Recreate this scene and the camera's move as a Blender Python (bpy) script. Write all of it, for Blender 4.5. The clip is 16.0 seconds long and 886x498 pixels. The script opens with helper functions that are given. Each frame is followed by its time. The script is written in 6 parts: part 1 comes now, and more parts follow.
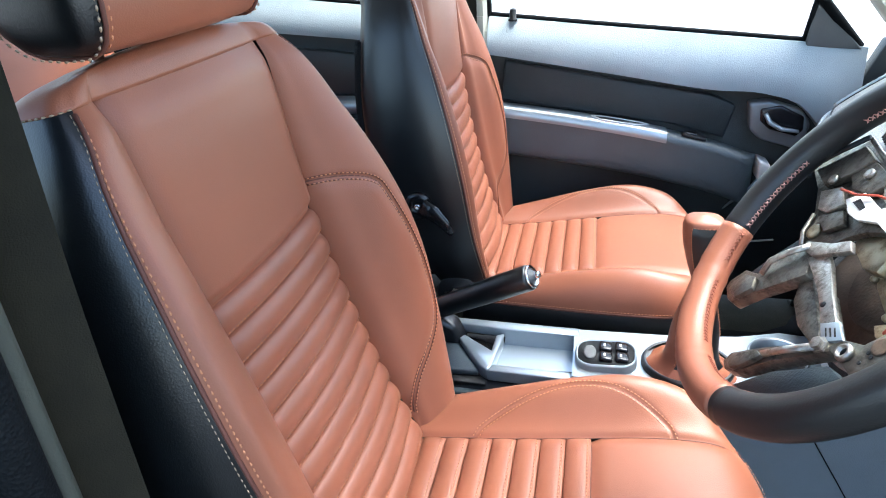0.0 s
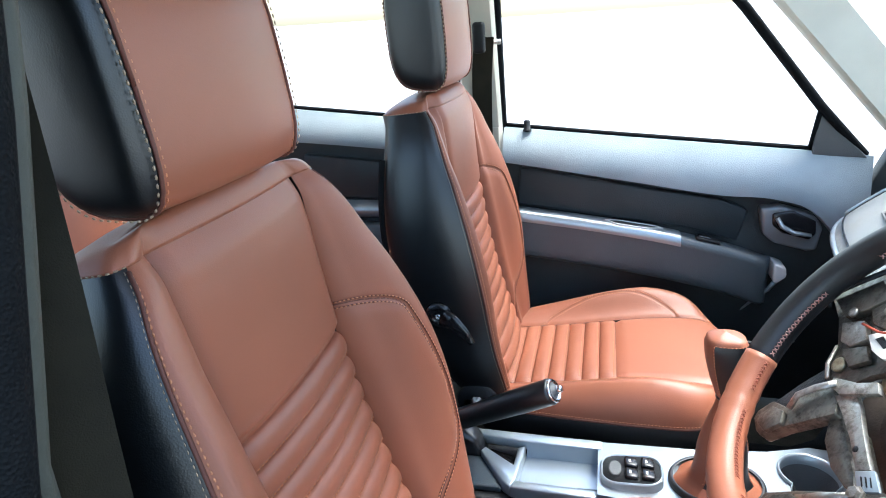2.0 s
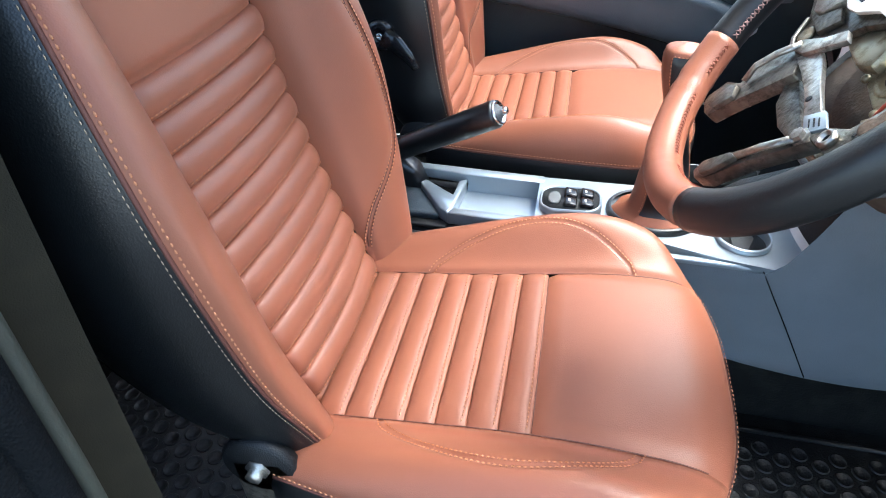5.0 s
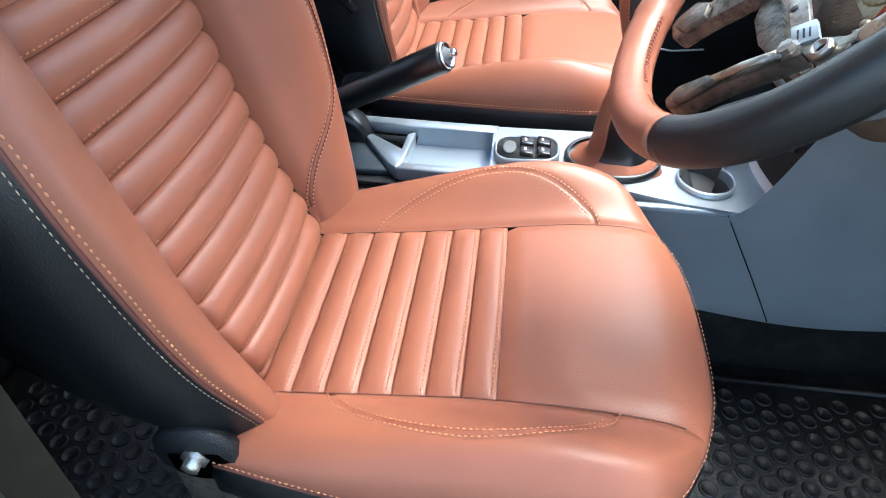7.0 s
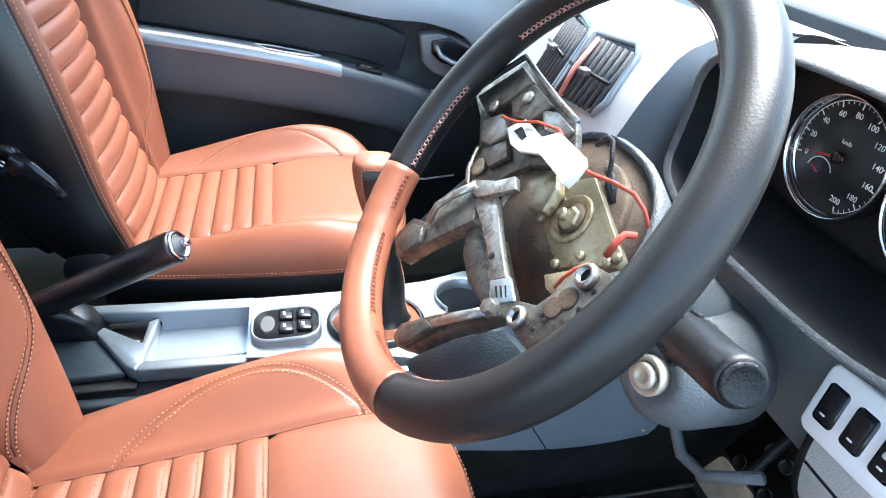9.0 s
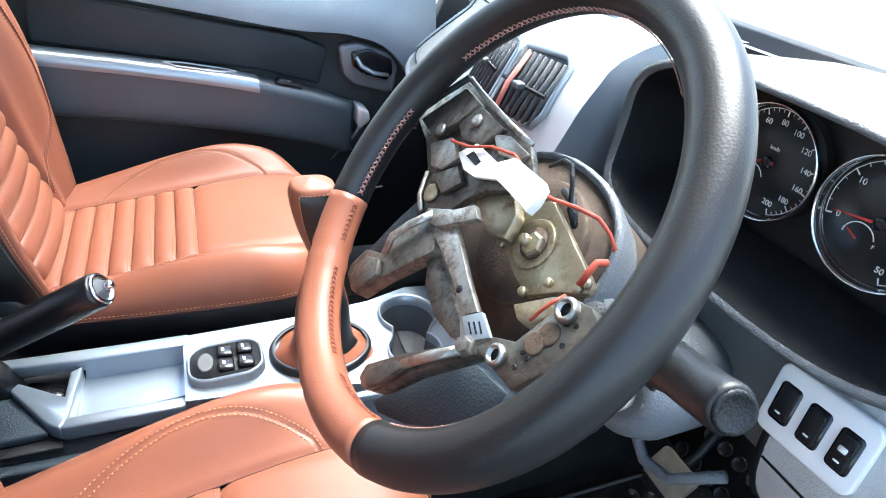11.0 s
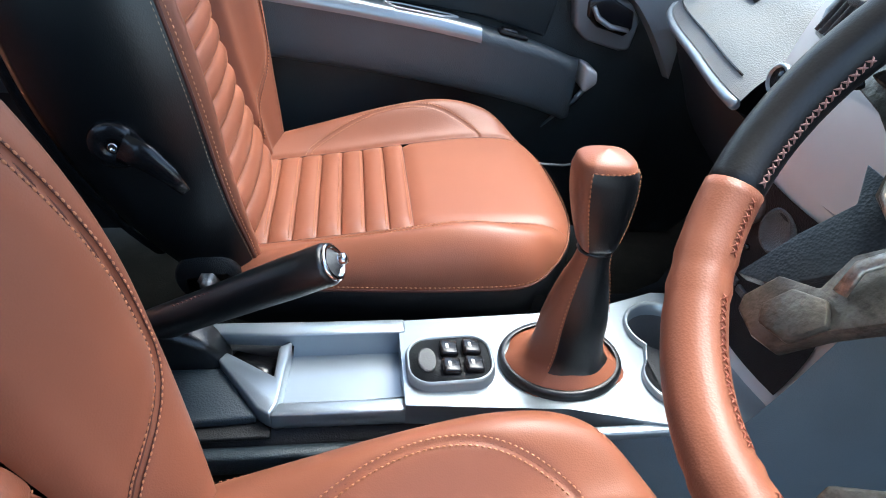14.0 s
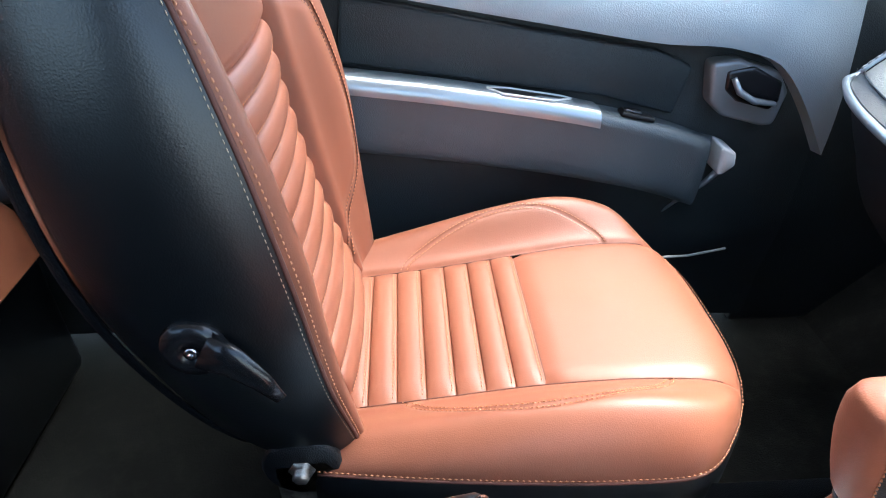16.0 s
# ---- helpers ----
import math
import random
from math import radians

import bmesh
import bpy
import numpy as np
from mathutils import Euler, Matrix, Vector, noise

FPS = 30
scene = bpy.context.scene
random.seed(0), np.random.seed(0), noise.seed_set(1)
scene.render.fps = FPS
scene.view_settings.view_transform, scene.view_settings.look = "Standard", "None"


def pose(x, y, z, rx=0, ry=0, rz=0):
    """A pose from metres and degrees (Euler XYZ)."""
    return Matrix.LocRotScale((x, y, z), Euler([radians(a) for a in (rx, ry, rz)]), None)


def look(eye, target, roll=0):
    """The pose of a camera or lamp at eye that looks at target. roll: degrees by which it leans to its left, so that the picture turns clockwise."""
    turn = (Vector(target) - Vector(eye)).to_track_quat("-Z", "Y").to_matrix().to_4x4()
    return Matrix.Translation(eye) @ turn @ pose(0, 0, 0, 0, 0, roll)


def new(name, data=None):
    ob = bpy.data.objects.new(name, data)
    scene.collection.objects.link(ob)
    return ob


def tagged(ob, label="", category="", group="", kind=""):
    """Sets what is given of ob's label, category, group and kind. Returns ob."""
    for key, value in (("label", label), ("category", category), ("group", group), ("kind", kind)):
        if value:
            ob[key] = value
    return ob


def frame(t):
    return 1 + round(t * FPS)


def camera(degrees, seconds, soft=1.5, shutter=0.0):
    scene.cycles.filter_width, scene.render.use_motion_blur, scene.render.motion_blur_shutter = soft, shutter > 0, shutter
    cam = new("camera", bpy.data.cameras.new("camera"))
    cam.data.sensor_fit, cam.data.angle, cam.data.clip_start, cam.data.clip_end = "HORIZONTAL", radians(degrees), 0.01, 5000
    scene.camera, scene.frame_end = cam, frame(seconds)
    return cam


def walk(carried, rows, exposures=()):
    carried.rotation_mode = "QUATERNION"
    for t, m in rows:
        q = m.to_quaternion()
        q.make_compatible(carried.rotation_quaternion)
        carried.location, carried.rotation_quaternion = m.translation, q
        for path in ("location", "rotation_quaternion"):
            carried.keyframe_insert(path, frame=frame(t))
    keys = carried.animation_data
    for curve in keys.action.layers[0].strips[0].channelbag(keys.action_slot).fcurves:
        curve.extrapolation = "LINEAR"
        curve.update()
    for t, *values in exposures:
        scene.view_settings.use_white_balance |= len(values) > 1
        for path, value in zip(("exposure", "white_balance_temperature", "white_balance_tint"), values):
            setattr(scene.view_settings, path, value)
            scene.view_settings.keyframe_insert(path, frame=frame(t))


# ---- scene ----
cam = camera(71.9, 16.0, soft=1.0)
PATH = [
    (0, (0.027, 0.047, 1.054), (-0.418, 1.749, 0.103), -3.5),
    (0.5, (0.023, 0.046, 1.083), (-0.441, 1.797, 0.235), -4.1),
    (1, (0.018, 0.047, 1.094), (-0.458, 1.824, 0.311), -4.1),
    (1.5, (0.017, 0.05, 1.107), (-0.463, 1.85, 0.381), -4.0),
    (2, (0.014, 0.05, 1.111), (-0.481, 1.853, 0.402), -3.9),
    (2.5, (0.012, 0.054, 1.094), (-0.494, 1.824, 0.313), -4.1),
    (3, (0.011, 0.057, 1.067), (-0.497, 1.779, 0.185), -3.5),
    (3.5, (0.017, 0.059, 1.038), (-0.458, 1.734, 0.055), -2.7),
    (4, (0.027, 0.048, 1.01), (-0.431, 1.66, -0.082), -2.2),
    (4.5, (0.032, 0.042, 0.988), (-0.39, 1.612, -0.178), -1.6),
    (5, (0.042, 0.048, 0.954), (-0.278, 1.576, -0.296), 0.1),
    (5.2, (0.043, 0.05, 0.937), (-0.245, 1.546, -0.359), 0.4),
    (6.4, (0.036, 0.085, 0.9), (-0.14, 1.56, -0.43), 1.0),
    (7.5, (0.045, 0.103, 0.911), (-0.07, 1.589, -0.423), 1.4),
    (8, (0.055, 0.168, 0.925), (0.222, 1.73, -0.313), 3.2),
    (8.5, (0.066, 0.176, 0.956), (0.445, 1.743, -0.228), 5.8),
    (9, (0.094, 0.2, 0.984), (0.561, 1.813, -0.102), 6.4),
    (9.2, (0.094, 0.207, 0.991), (0.599, 1.821, -0.077), 6.1),
    (10.2, (0.096, 0.224, 1.001), (0.705, 1.793, -0.068), 6.0),
    (11.3, (0.067, 0.234, 0.991), (0.790, 1.770, -0.067), 7.0),
    (11.5, (0.071, 0.235, 0.994), (0.788, 1.762, -0.081), 7.1),
    (12, (0.056, 0.263, 0.963), (0.686, 1.797, -0.155), 7.3),
    (12.5, (0.019, 0.312, 0.917), (0.376, 1.894, -0.254), 6.3),
    (13, (-0.019, 0.38, 0.888), (0.352, 1.951, -0.292), 6.5),
    (13.5, (-0.033, 0.422, 0.879), (0.304, 1.979, -0.331), 6.5),
    (14, (-0.031, 0.427, 0.902), (0.259, 2.017, -0.277), 5.5),
    (14.5, (-0.053, 0.45, 0.949), (0.087, 2.129, -0.128), 1.0),
    (15, (-0.094, 0.517, 0.962), (-0.06, 2.24, -0.053), -2.2),
    (15.5, (-0.115, 0.606, 0.944), (-0.023, 2.286, -0.137), -1.9),
    (16, (-0.101, 0.664, 0.935), (0.017, 2.305, -0.203), 0.9),
]
walk(cam, [(t, look(eye, target, roll)) for t, eye, target, roll in PATH],
     [(0.0, 2.46, 6050, 5), (2.0, 2.29, 6050, 5), (4.0, 2.44, 6050, 5), (5.0, 2.48, 6050, 5), (8.0, 2.50, 6050, 5), (9.2, 2.76, 6050, 5), (11.3, 2.48, 6050, 5), (13.0, 1.94, 6050, 5), (14.5, 2.17, 6050, 5), (16.0, 2.62, 6050, 5)])

# ---- light ----
world = bpy.data.worlds.new("sky")
scene.world = world
world.use_nodes = True
_n = world.node_tree.nodes
_sky = _n.new("ShaderNodeTexSky")
_sky.sky_type, _sky.sun_disc = "NISHITA", False
_sky.sun_elevation, _sky.sun_rotation = radians(66), radians(49)
_sky.air_density, _sky.dust_density = 1.2, 2.0
_n["Background"].inputs["Strength"].default_value = 0.14
world.node_tree.links.new(_sky.outputs[0], _n["Background"].inputs["Color"])
sun = new("sun", bpy.data.lights.new("sun", "SUN"))
sun.data.energy, sun.data.angle, sun.data.color = 1.7, radians(40), (1.0, 0.97, 0.93)
sun.matrix_world = look((1.1, 0.90, 3.2), (0, 0, 0))


# ---- materials ----
def mat(name, color, rough=0.5, metal=0.0, grain=0.0, grain_size=0.002, vary=0.12, vary_size=0.12,
        coat=0.0, spec=0.5, random_tint=0.0, dirt=None, dirt_amount=0.0, dirt_size=0.05, cells=False):
    """A surface with two scales of variation: a fine relief and a broad drift of tone and gloss."""
    m = bpy.data.materials.new(name)
    m.use_nodes = True
    nt = m.node_tree
    b = nt.nodes["Principled BSDF"]
    b.inputs["Roughness"].default_value = rough
    b.inputs["Metallic"].default_value = metal
    b.inputs["Specular IOR Level"].default_value = spec
    b.inputs["Coat Weight"].default_value = coat
    co = nt.nodes.new("ShaderNodeTexCoord")
    big = nt.nodes.new("ShaderNodeTexNoise")
    big.inputs["Scale"].default_value = 1 / vary_size
    big.inputs["Detail"].default_value = 5
    nt.links.new(co.outputs["Object"], big.inputs["Vector"])
    ramp = nt.nodes.new("ShaderNodeMapRange")
    ramp.inputs["From Min"].default_value, ramp.inputs["From Max"].default_value = 0.3, 0.7
    ramp.inputs["To Min"].default_value, ramp.inputs["To Max"].default_value = 1 - vary, 1 + vary
    nt.links.new(big.outputs["Fac"], ramp.inputs["Value"])
    mul = nt.nodes.new("ShaderNodeVectorMath")
    mul.operation = "SCALE"
    mul.inputs[0].default_value = color
    nt.links.new(ramp.outputs["Result"], mul.inputs["Scale"])
    out = mul.outputs["Vector"]
    if random_tint:
        info = nt.nodes.new("ShaderNodeObjectInfo")
        rr = nt.nodes.new("ShaderNodeMapRange")
        rr.inputs["To Min"].default_value, rr.inputs["To Max"].default_value = 1 - random_tint, 1 + random_tint
        nt.links.new(info.outputs["Random"], rr.inputs["Value"])
        mul2 = nt.nodes.new("ShaderNodeVectorMath")
        mul2.operation = "SCALE"
        nt.links.new(out, mul2.inputs[0])
        nt.links.new(rr.outputs["Result"], mul2.inputs["Scale"])
        out = mul2.outputs["Vector"]
    if dirt:
        dn = nt.nodes.new("ShaderNodeTexNoise")
        dn.inputs["Scale"].default_value, dn.inputs["Detail"].default_value = 1 / dirt_size, 8
        dn.inputs["Roughness"].default_value = 0.7
        nt.links.new(co.outputs["Object"], dn.inputs["Vector"])
        dr = nt.nodes.new("ShaderNodeMapRange")
        dr.inputs["From Min"].default_value, dr.inputs["From Max"].default_value = 0.48, 0.66
        dr.inputs["To Max"].default_value = dirt_amount
        nt.links.new(dn.outputs["Fac"], dr.inputs["Value"])
        mix = nt.nodes.new("ShaderNodeMix")
        mix.data_type = "RGBA"
        nt.links.new(dr.outputs["Result"], mix.inputs["Factor"])
        nt.links.new(out, mix.inputs["A"])
        mix.inputs["B"].default_value = (*dirt, 1)
        out = mix.outputs["Result"]
        rm = nt.nodes.new("ShaderNodeMapRange")
        rm.inputs["To Min"].default_value, rm.inputs["To Max"].default_value = rough, min(1, rough + 0.45)
        nt.links.new(dr.outputs["Result"], rm.inputs["Value"])
        nt.links.new(rm.outputs["Result"], b.inputs["Roughness"])
    nt.links.new(out, b.inputs["Base Color"])
    if grain:
        if cells:
            fine = nt.nodes.new("ShaderNodeTexVoronoi")
            fine.inputs["Scale"].default_value = 1 / grain_size
            val = fine.outputs["Distance"]
        else:
            fine = nt.nodes.new("ShaderNodeTexNoise")
            fine.inputs["Scale"].default_value, fine.inputs["Detail"].default_value = 1 / grain_size, 3
            val = fine.outputs["Fac"]
        nt.links.new(co.outputs["Object"], fine.inputs["Vector"])
        bump = nt.nodes.new("ShaderNodeBump")
        bump.inputs["Strength"].default_value = grain
        bump.inputs["Distance"].default_value = grain_size * 0.6
        nt.links.new(val, bump.inputs["Height"])
        nt.links.new(bump.outputs["Normal"], b.inputs["Normal"])
    return m


ORANGE = mat("tan_leatherette", (0.250, 0.085, 0.046), 0.43, grain=0.14, grain_size=0.0014, vary=0.08, vary_size=0.15, cells=True, spec=0.38)
BLACK = mat("black_leatherette", (0.0030, 0.0040, 0.0050), 0.34, grain=0.12, grain_size=0.0016, vary=0.15, cells=True, spec=0.65)
RIM_BLACK = mat("black_wheel_leather", (0.012, 0.012, 0.012), 0.40, grain=0.10, grain_size=0.0016, vary=0.2, cells=True)
THREAD_TAN = mat("tan_thread", (0.47, 0.19, 0.09), 0.7, grain=0.4, grain_size=0.0006)
THREAD_PALE = mat("pale_thread", (0.38, 0.28, 0.19), 0.7, grain=0.4, grain_size=0.0006)
THREAD_RED = mat("red_brown_thread", (0.10, 0.030, 0.018), 0.7, grain=0.4, grain_size=0.0006)
PLASTIC = mat("grey_plastic", (0.085, 0.088, 0.09), 0.55, grain=0.5, grain_size=0.0018, vary=0.12, cells=True)
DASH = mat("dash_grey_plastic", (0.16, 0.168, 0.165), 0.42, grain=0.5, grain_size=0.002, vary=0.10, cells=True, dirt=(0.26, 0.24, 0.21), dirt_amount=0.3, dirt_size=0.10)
# Lightened copy of the dash grey: doorway light put into the colour.
KNEE_LIT = mat("lit_grey_plastic", (0.50, 0.50, 0.48), 0.45, grain=0.5, grain_size=0.002, vary=0.10, cells=True, dirt=(0.30, 0.28, 0.25), dirt_amount=0.3, dirt_size=0.10)
FOOTWELL = mat("blue_grey_plastic", (0.155, 0.175, 0.195), 0.5, grain=0.4, grain_size=0.002, vary=0.10, cells=True)
TRIM_DARK = mat("grey_green_trim", (0.040, 0.045, 0.036), 0.6, grain=0.4, grain_size=0.002, vary=0.12)
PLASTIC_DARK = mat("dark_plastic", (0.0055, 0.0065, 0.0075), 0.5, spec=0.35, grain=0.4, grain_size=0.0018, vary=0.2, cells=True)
DOOR_DARK = mat("door_dark_panel", (0.018, 0.024, 0.026), 0.48, grain=0.4, grain_size=0.002, vary=0.15, cells=True)
DOOR_GREY = mat("door_upper_grey", (0.27, 0.315, 0.335), 0.34, grain=0.35, grain_size=0.002, vary=0.1, cells=True)
DOOR_MID = mat("door_blue_grey", (0.075, 0.092, 0.10), 0.38, grain=0.35, grain_size=0.002, vary=0.1, cells=True)
TEAL = mat("dark_blue_grey_plastic", (0.030, 0.042, 0.050), 0.42, grain=0.35, grain_size=0.002, vary=0.12, cells=True)
GLOSS_BLACK = mat("gloss_black_plastic", (0.01, 0.01, 0.011), 0.22, vary=0.2, grain=0.05, grain_size=0.004)
SILVER = mat("silver_painted_plastic", (0.31, 0.355, 0.385), 0.30, metal=0.6, vary=0.05, grain=0.06, grain_size=0.001)
SILVER_DARK = mat("dark_silver_plastic", (0.20, 0.215, 0.225), 0.36, metal=0.3, vary=0.06, grain=0.06, grain_size=0.001)
SILVER_PALE = mat("pale_silver_plastic", (0.62, 0.63, 0.62), 0.4, metal=0.1, vary=0.05, grain=0.06, grain_size=0.001)
CHROME = mat("chrome", (0.7, 0.71, 0.72), 0.15, metal=1.0, vary=0.1)
STEEL = mat("bare_steel", (0.40, 0.375, 0.33), 0.30, metal=0.9, vary=0.40, vary_size=0.03, grain=0.3, grain_size=0.004,
            dirt=(0.080, 0.068, 0.052), dirt_amount=0.7, dirt_size=0.014)
STEEL_DARK = mat("dark_steel", (0.155, 0.142, 0.118), 0.34, metal=0.8, vary=0.4, vary_size=0.03, grain=0.3, grain_size=0.004,
                 dirt=(0.045, 0.039, 0.031), dirt_amount=0.8, dirt_size=0.014)
BRASS = mat("yellow_zinc_plate", (0.40, 0.345, 0.235), 0.34, metal=0.85, vary=0.3, vary_size=0.03, grain=0.2, grain_size=0.003,
            dirt=(0.14, 0.09, 0.04), dirt_amount=0.8, dirt_size=0.02)
WHITE_PLASTIC = mat("white_plastic", (0.78, 0.76, 0.70), 0.5, vary=0.08, vary_size=0.02)
WIRE_RED = mat("red_wire", (0.42, 0.06, 0.03), 0.45)
RUBBER = mat("black_rubber_mat", (0.0040, 0.0042, 0.0045), 0.38, spec=0.45, grain=0.4, grain_size=0.004, vary=0.3, dirt=(0.012, 0.011, 0.010), dirt_amount=0.3, dirt_size=0.08)
CARPET = mat("dark_carpet", (0.006, 0.0065, 0.006), 0.95, spec=0.2, grain=1.0, grain_size=0.003, vary=0.35, dirt=(0.022, 0.022, 0.019), dirt_amount=0.5)
BELT = mat("olive_black_webbing", (0.013, 0.011, 0.006), 0.75, spec=0.2, grain=0.5, grain_size=0.0012, vary=0.2, vary_size=0.03)
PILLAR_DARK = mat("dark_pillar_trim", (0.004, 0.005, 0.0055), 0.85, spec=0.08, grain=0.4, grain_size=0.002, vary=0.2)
PILLAR = mat("beige_pillar_trim", (0.46, 0.45, 0.37), 0.6, grain=0.4, grain_size=0.002, vary=0.08)
SEAL = mat("rubber_seal", (0.0035, 0.0045, 0.0055), 0.75, spec=0.1, grain=0.6, grain_size=0.0025, vary=0.2, cells=True)
HEADLINER = mat("pale_headliner", (0.52, 0.51, 0.47), 0.9, grain=0.5, grain_size=0.002)
BODY = mat("car_body_paint", (0.36, 0.37, 0.37), 0.3, coat=0.4, vary=0.04)
GAUGE_FACE = mat("gauge_face", (0.012, 0.011, 0.011), 0.45, vary=0.2)
WHITE_MARK = mat("white_marking", (0.75, 0.75, 0.72), 0.6)
RED_MARK = mat("red_pointer", (0.55, 0.03, 0.02), 0.5)
PINK = mat("pink_tape", (0.62, 0.22, 0.17), 0.5, vary=0.15, vary_size=0.02)
PEDAL = mat("worn_pedal_rubber", (0.20, 0.16, 0.11), 0.8, grain=0.5, grain_size=0.004, vary=0.3, vary_size=0.03)
BOUNCE_CUT = mat("bounce_cut_dark", (0.050, 0.050, 0.048), 0.9, grain=0.6, grain_size=0.008, vary=0.2, vary_size=0.5)
GROUND = mat("pale_concrete", (0.50, 0.49, 0.46), 0.9, grain=0.4, grain_size=0.01, vary=0.15, vary_size=0.8)
WALL = mat("pale_light_wall", (0.68, 0.68, 0.66), 0.9, grain=0.3, grain_size=0.01, vary=0.08, vary_size=0.5)


def glass(name):
    m = bpy.data.materials.new(name)
    m.use_nodes = True
    nt = m.node_tree
    b = nt.nodes["Principled BSDF"]
    b.inputs["Base Color"].default_value = (0.96, 0.98, 0.97, 1)
    b.inputs["Roughness"].default_value = 0.02
    b.inputs["Transmission Weight"].default_value = 1.0
    b.inputs["IOR"].default_value = 1.02
    return m


GLASS = glass("window_glass")


# ---- mesh helpers ----
MADE = []


def ob_from(name, verts, faces, material, parent=None, label="", smooth=True, sharp=None):
    me = bpy.data.meshes.new(name)
    me.from_pydata([tuple(v) for v in verts], [], faces)
    me.validate()
    me.materials.append(material)
    if smooth:
        me.polygons.foreach_set("use_smooth", [True] * len(me.polygons))
        if sharp:
            me.set_sharp_from_angle(angle=radians(sharp))
    o = new(name, me)
    MADE.append(o)
    if parent is not None:
        o.parent = parent
    if label:
        o["label"] = label
    return o


def thing(name, label, category, at=(0, 0, 0), group="", kind=""):
    o = new(name)
    o.empty_display_size = 0.05
    o.location = at
    return tagged(o, label, category, group, kind)


def rel(parent, pts):
    """World places as seen from an unturned parent."""
    x, y, z = parent.location
    return [(p[0] - x, p[1] - y, p[2] - z) for p in pts]


class Shape:
    """Gathers faces of one part, in world places."""

    def __init__(self):
        self.v, self.f = [], []

    def add(self, verts, faces, m=None):
        n = len(self.v)
        self.v += [tuple(m @ Vector(p)) if m is not None else tuple(p) for p in verts]
        self.f += [tuple(i + n for i in f) for f in faces]
        return self

    def bm(self, b, m=None):
        b.verts.index_update()
        vs, fs = [tuple(v.co) for v in b.verts], [tuple(v.index for v in f.verts) for f in b.faces]
        b.free()
        return self.add(vs, fs, m)

    def box(self, size, at, bevel=0.0, seg=2, m=None):
        b = bmesh.new()
        bmesh.ops.create_cube(b, size=1.0)
        for v in b.verts:
            v.co = Vector((v.co.x * size[0], v.co.y * size[1], v.co.z * size[2]))
        if bevel:
            bmesh.ops.bevel(b, geom=b.edges[:], offset=bevel, segments=seg, profile=0.5, affect="EDGES")
        t = Matrix.Translation(at)
        return self.bm(b, t @ m if m is not None else t)

    def prism(self, poly, lo, hi, axis="z", bevel=0.0, seg=2, m=None):
        """A polygon of two coordinates, drawn out along the third from lo to hi."""
        def put(a, b_, c):
            return {"z": (a, b_, c), "y": (a, c, b_), "x": (c, a, b_)}[axis]
        b = bmesh.new()
        low = [b.verts.new(put(*p, lo)) for p in poly]
        top = [b.verts.new(put(*p, hi)) for p in poly]
        b.faces.new(low[::-1])
        b.faces.new(top)
        n = len(poly)
        for i in range(n):
            b.faces.new((low[i], low[(i + 1) % n], top[(i + 1) % n], top[i]))
        bmesh.ops.recalc_face_normals(b, faces=b.faces[:])
        if bevel:
            es = [e for e in b.edges if e.calc_face_angle(0) > radians(25)]
            bmesh.ops.bevel(b, geom=es, offset=bevel, segments=seg, profile=0.5, affect="EDGES")
        return self.bm(b, m)

    def tube(self, pts, r, sides=10, closed=False, flat=1.0, up=None):
        pts = [Vector(p) for p in pts]
        n = len(pts)
        rs = r if isinstance(r, (list, tuple)) else [r] * n
        verts, faces = [], []
        ref = Vector(up) if up else None
        for i, p in enumerate(pts):
            a = pts[(i - 1) % n] if closed or i else p
            c = pts[(i + 1) % n] if closed or i < n - 1 else p
            t = (c - a).normalized()
            if ref is None:
                ref = Vector((0, 0, 1)) if abs(t.z) < 0.9 else Vector((1, 0, 0))
            side = t.cross(ref).normalized()
            nn = side.cross(t).normalized()
            if up is None:
                ref = nn
            for k in range(sides):
                an = 2 * math.pi * k / sides
                verts.append(p + side * (rs[i] * math.cos(an)) + nn * (rs[i] * flat * math.sin(an)))
        for i in range(n if closed else n - 1):
            j = (i + 1) % n
            for k in range(sides):
                l = (k + 1) % sides
                faces.append((i * sides + k, i * sides + l, j * sides + l, j * sides + k))
        if not closed:
            faces.append(tuple(range(sides))[::-1])
            faces.append(tuple((n - 1) * sides + k for k in range(sides)))
        return self.add(verts, faces)

    def lathe(self, prof, m=None, sides=32):
        """Rows of radius and height, turned round z."""
        verts, faces = [], []
        for r, z in prof:
            for k in range(sides):
                an = 2 * math.pi * k / sides
                verts.append((r * math.cos(an), r * math.sin(an), z))
        for i in range(len(prof) - 1):
            for k in range(sides):
                l = (k + 1) % sides
                faces.append((i * sides + k, i * sides + l, (i + 1) * sides + l, (i + 1) * sides + k))
        faces.append(tuple(range(sides))[::-1])
        faces.append(tuple((len(prof) - 1) * sides + k for k in range(sides)))
        return self.add(verts, faces, m)

    def grid(self, fn, us, vs, flip=False):
        verts = [fn(u, v) for u in us for v in vs]
        nv = len(vs)
        faces = []
        for i in range(len(us) - 1):
            for j in range(nv - 1):
                q = (i * nv + j, i * nv + j + 1, (i + 1) * nv + j + 1, (i + 1) * nv + j)
                faces.append(q[::-1] if flip else q)
        return self.add(verts, faces)

    def loft(self, rings, cap=True, closed=True):
        n = len(rings[0])
        verts = [p for r in rings for p in r]
        faces = []
        for i in range(len(rings) - 1):
            for k in range(n if closed else n - 1):
                l = (k + 1) % n
                faces.append((i * n + k, i * n + l, (i + 1) * n + l, (i + 1) * n + k))
        if cap and closed:
            faces.append(tuple(range(n))[::-1])
            faces.append(tuple((len(rings) - 1) * n + k for k in range(n)))
        return self.add(verts, faces)

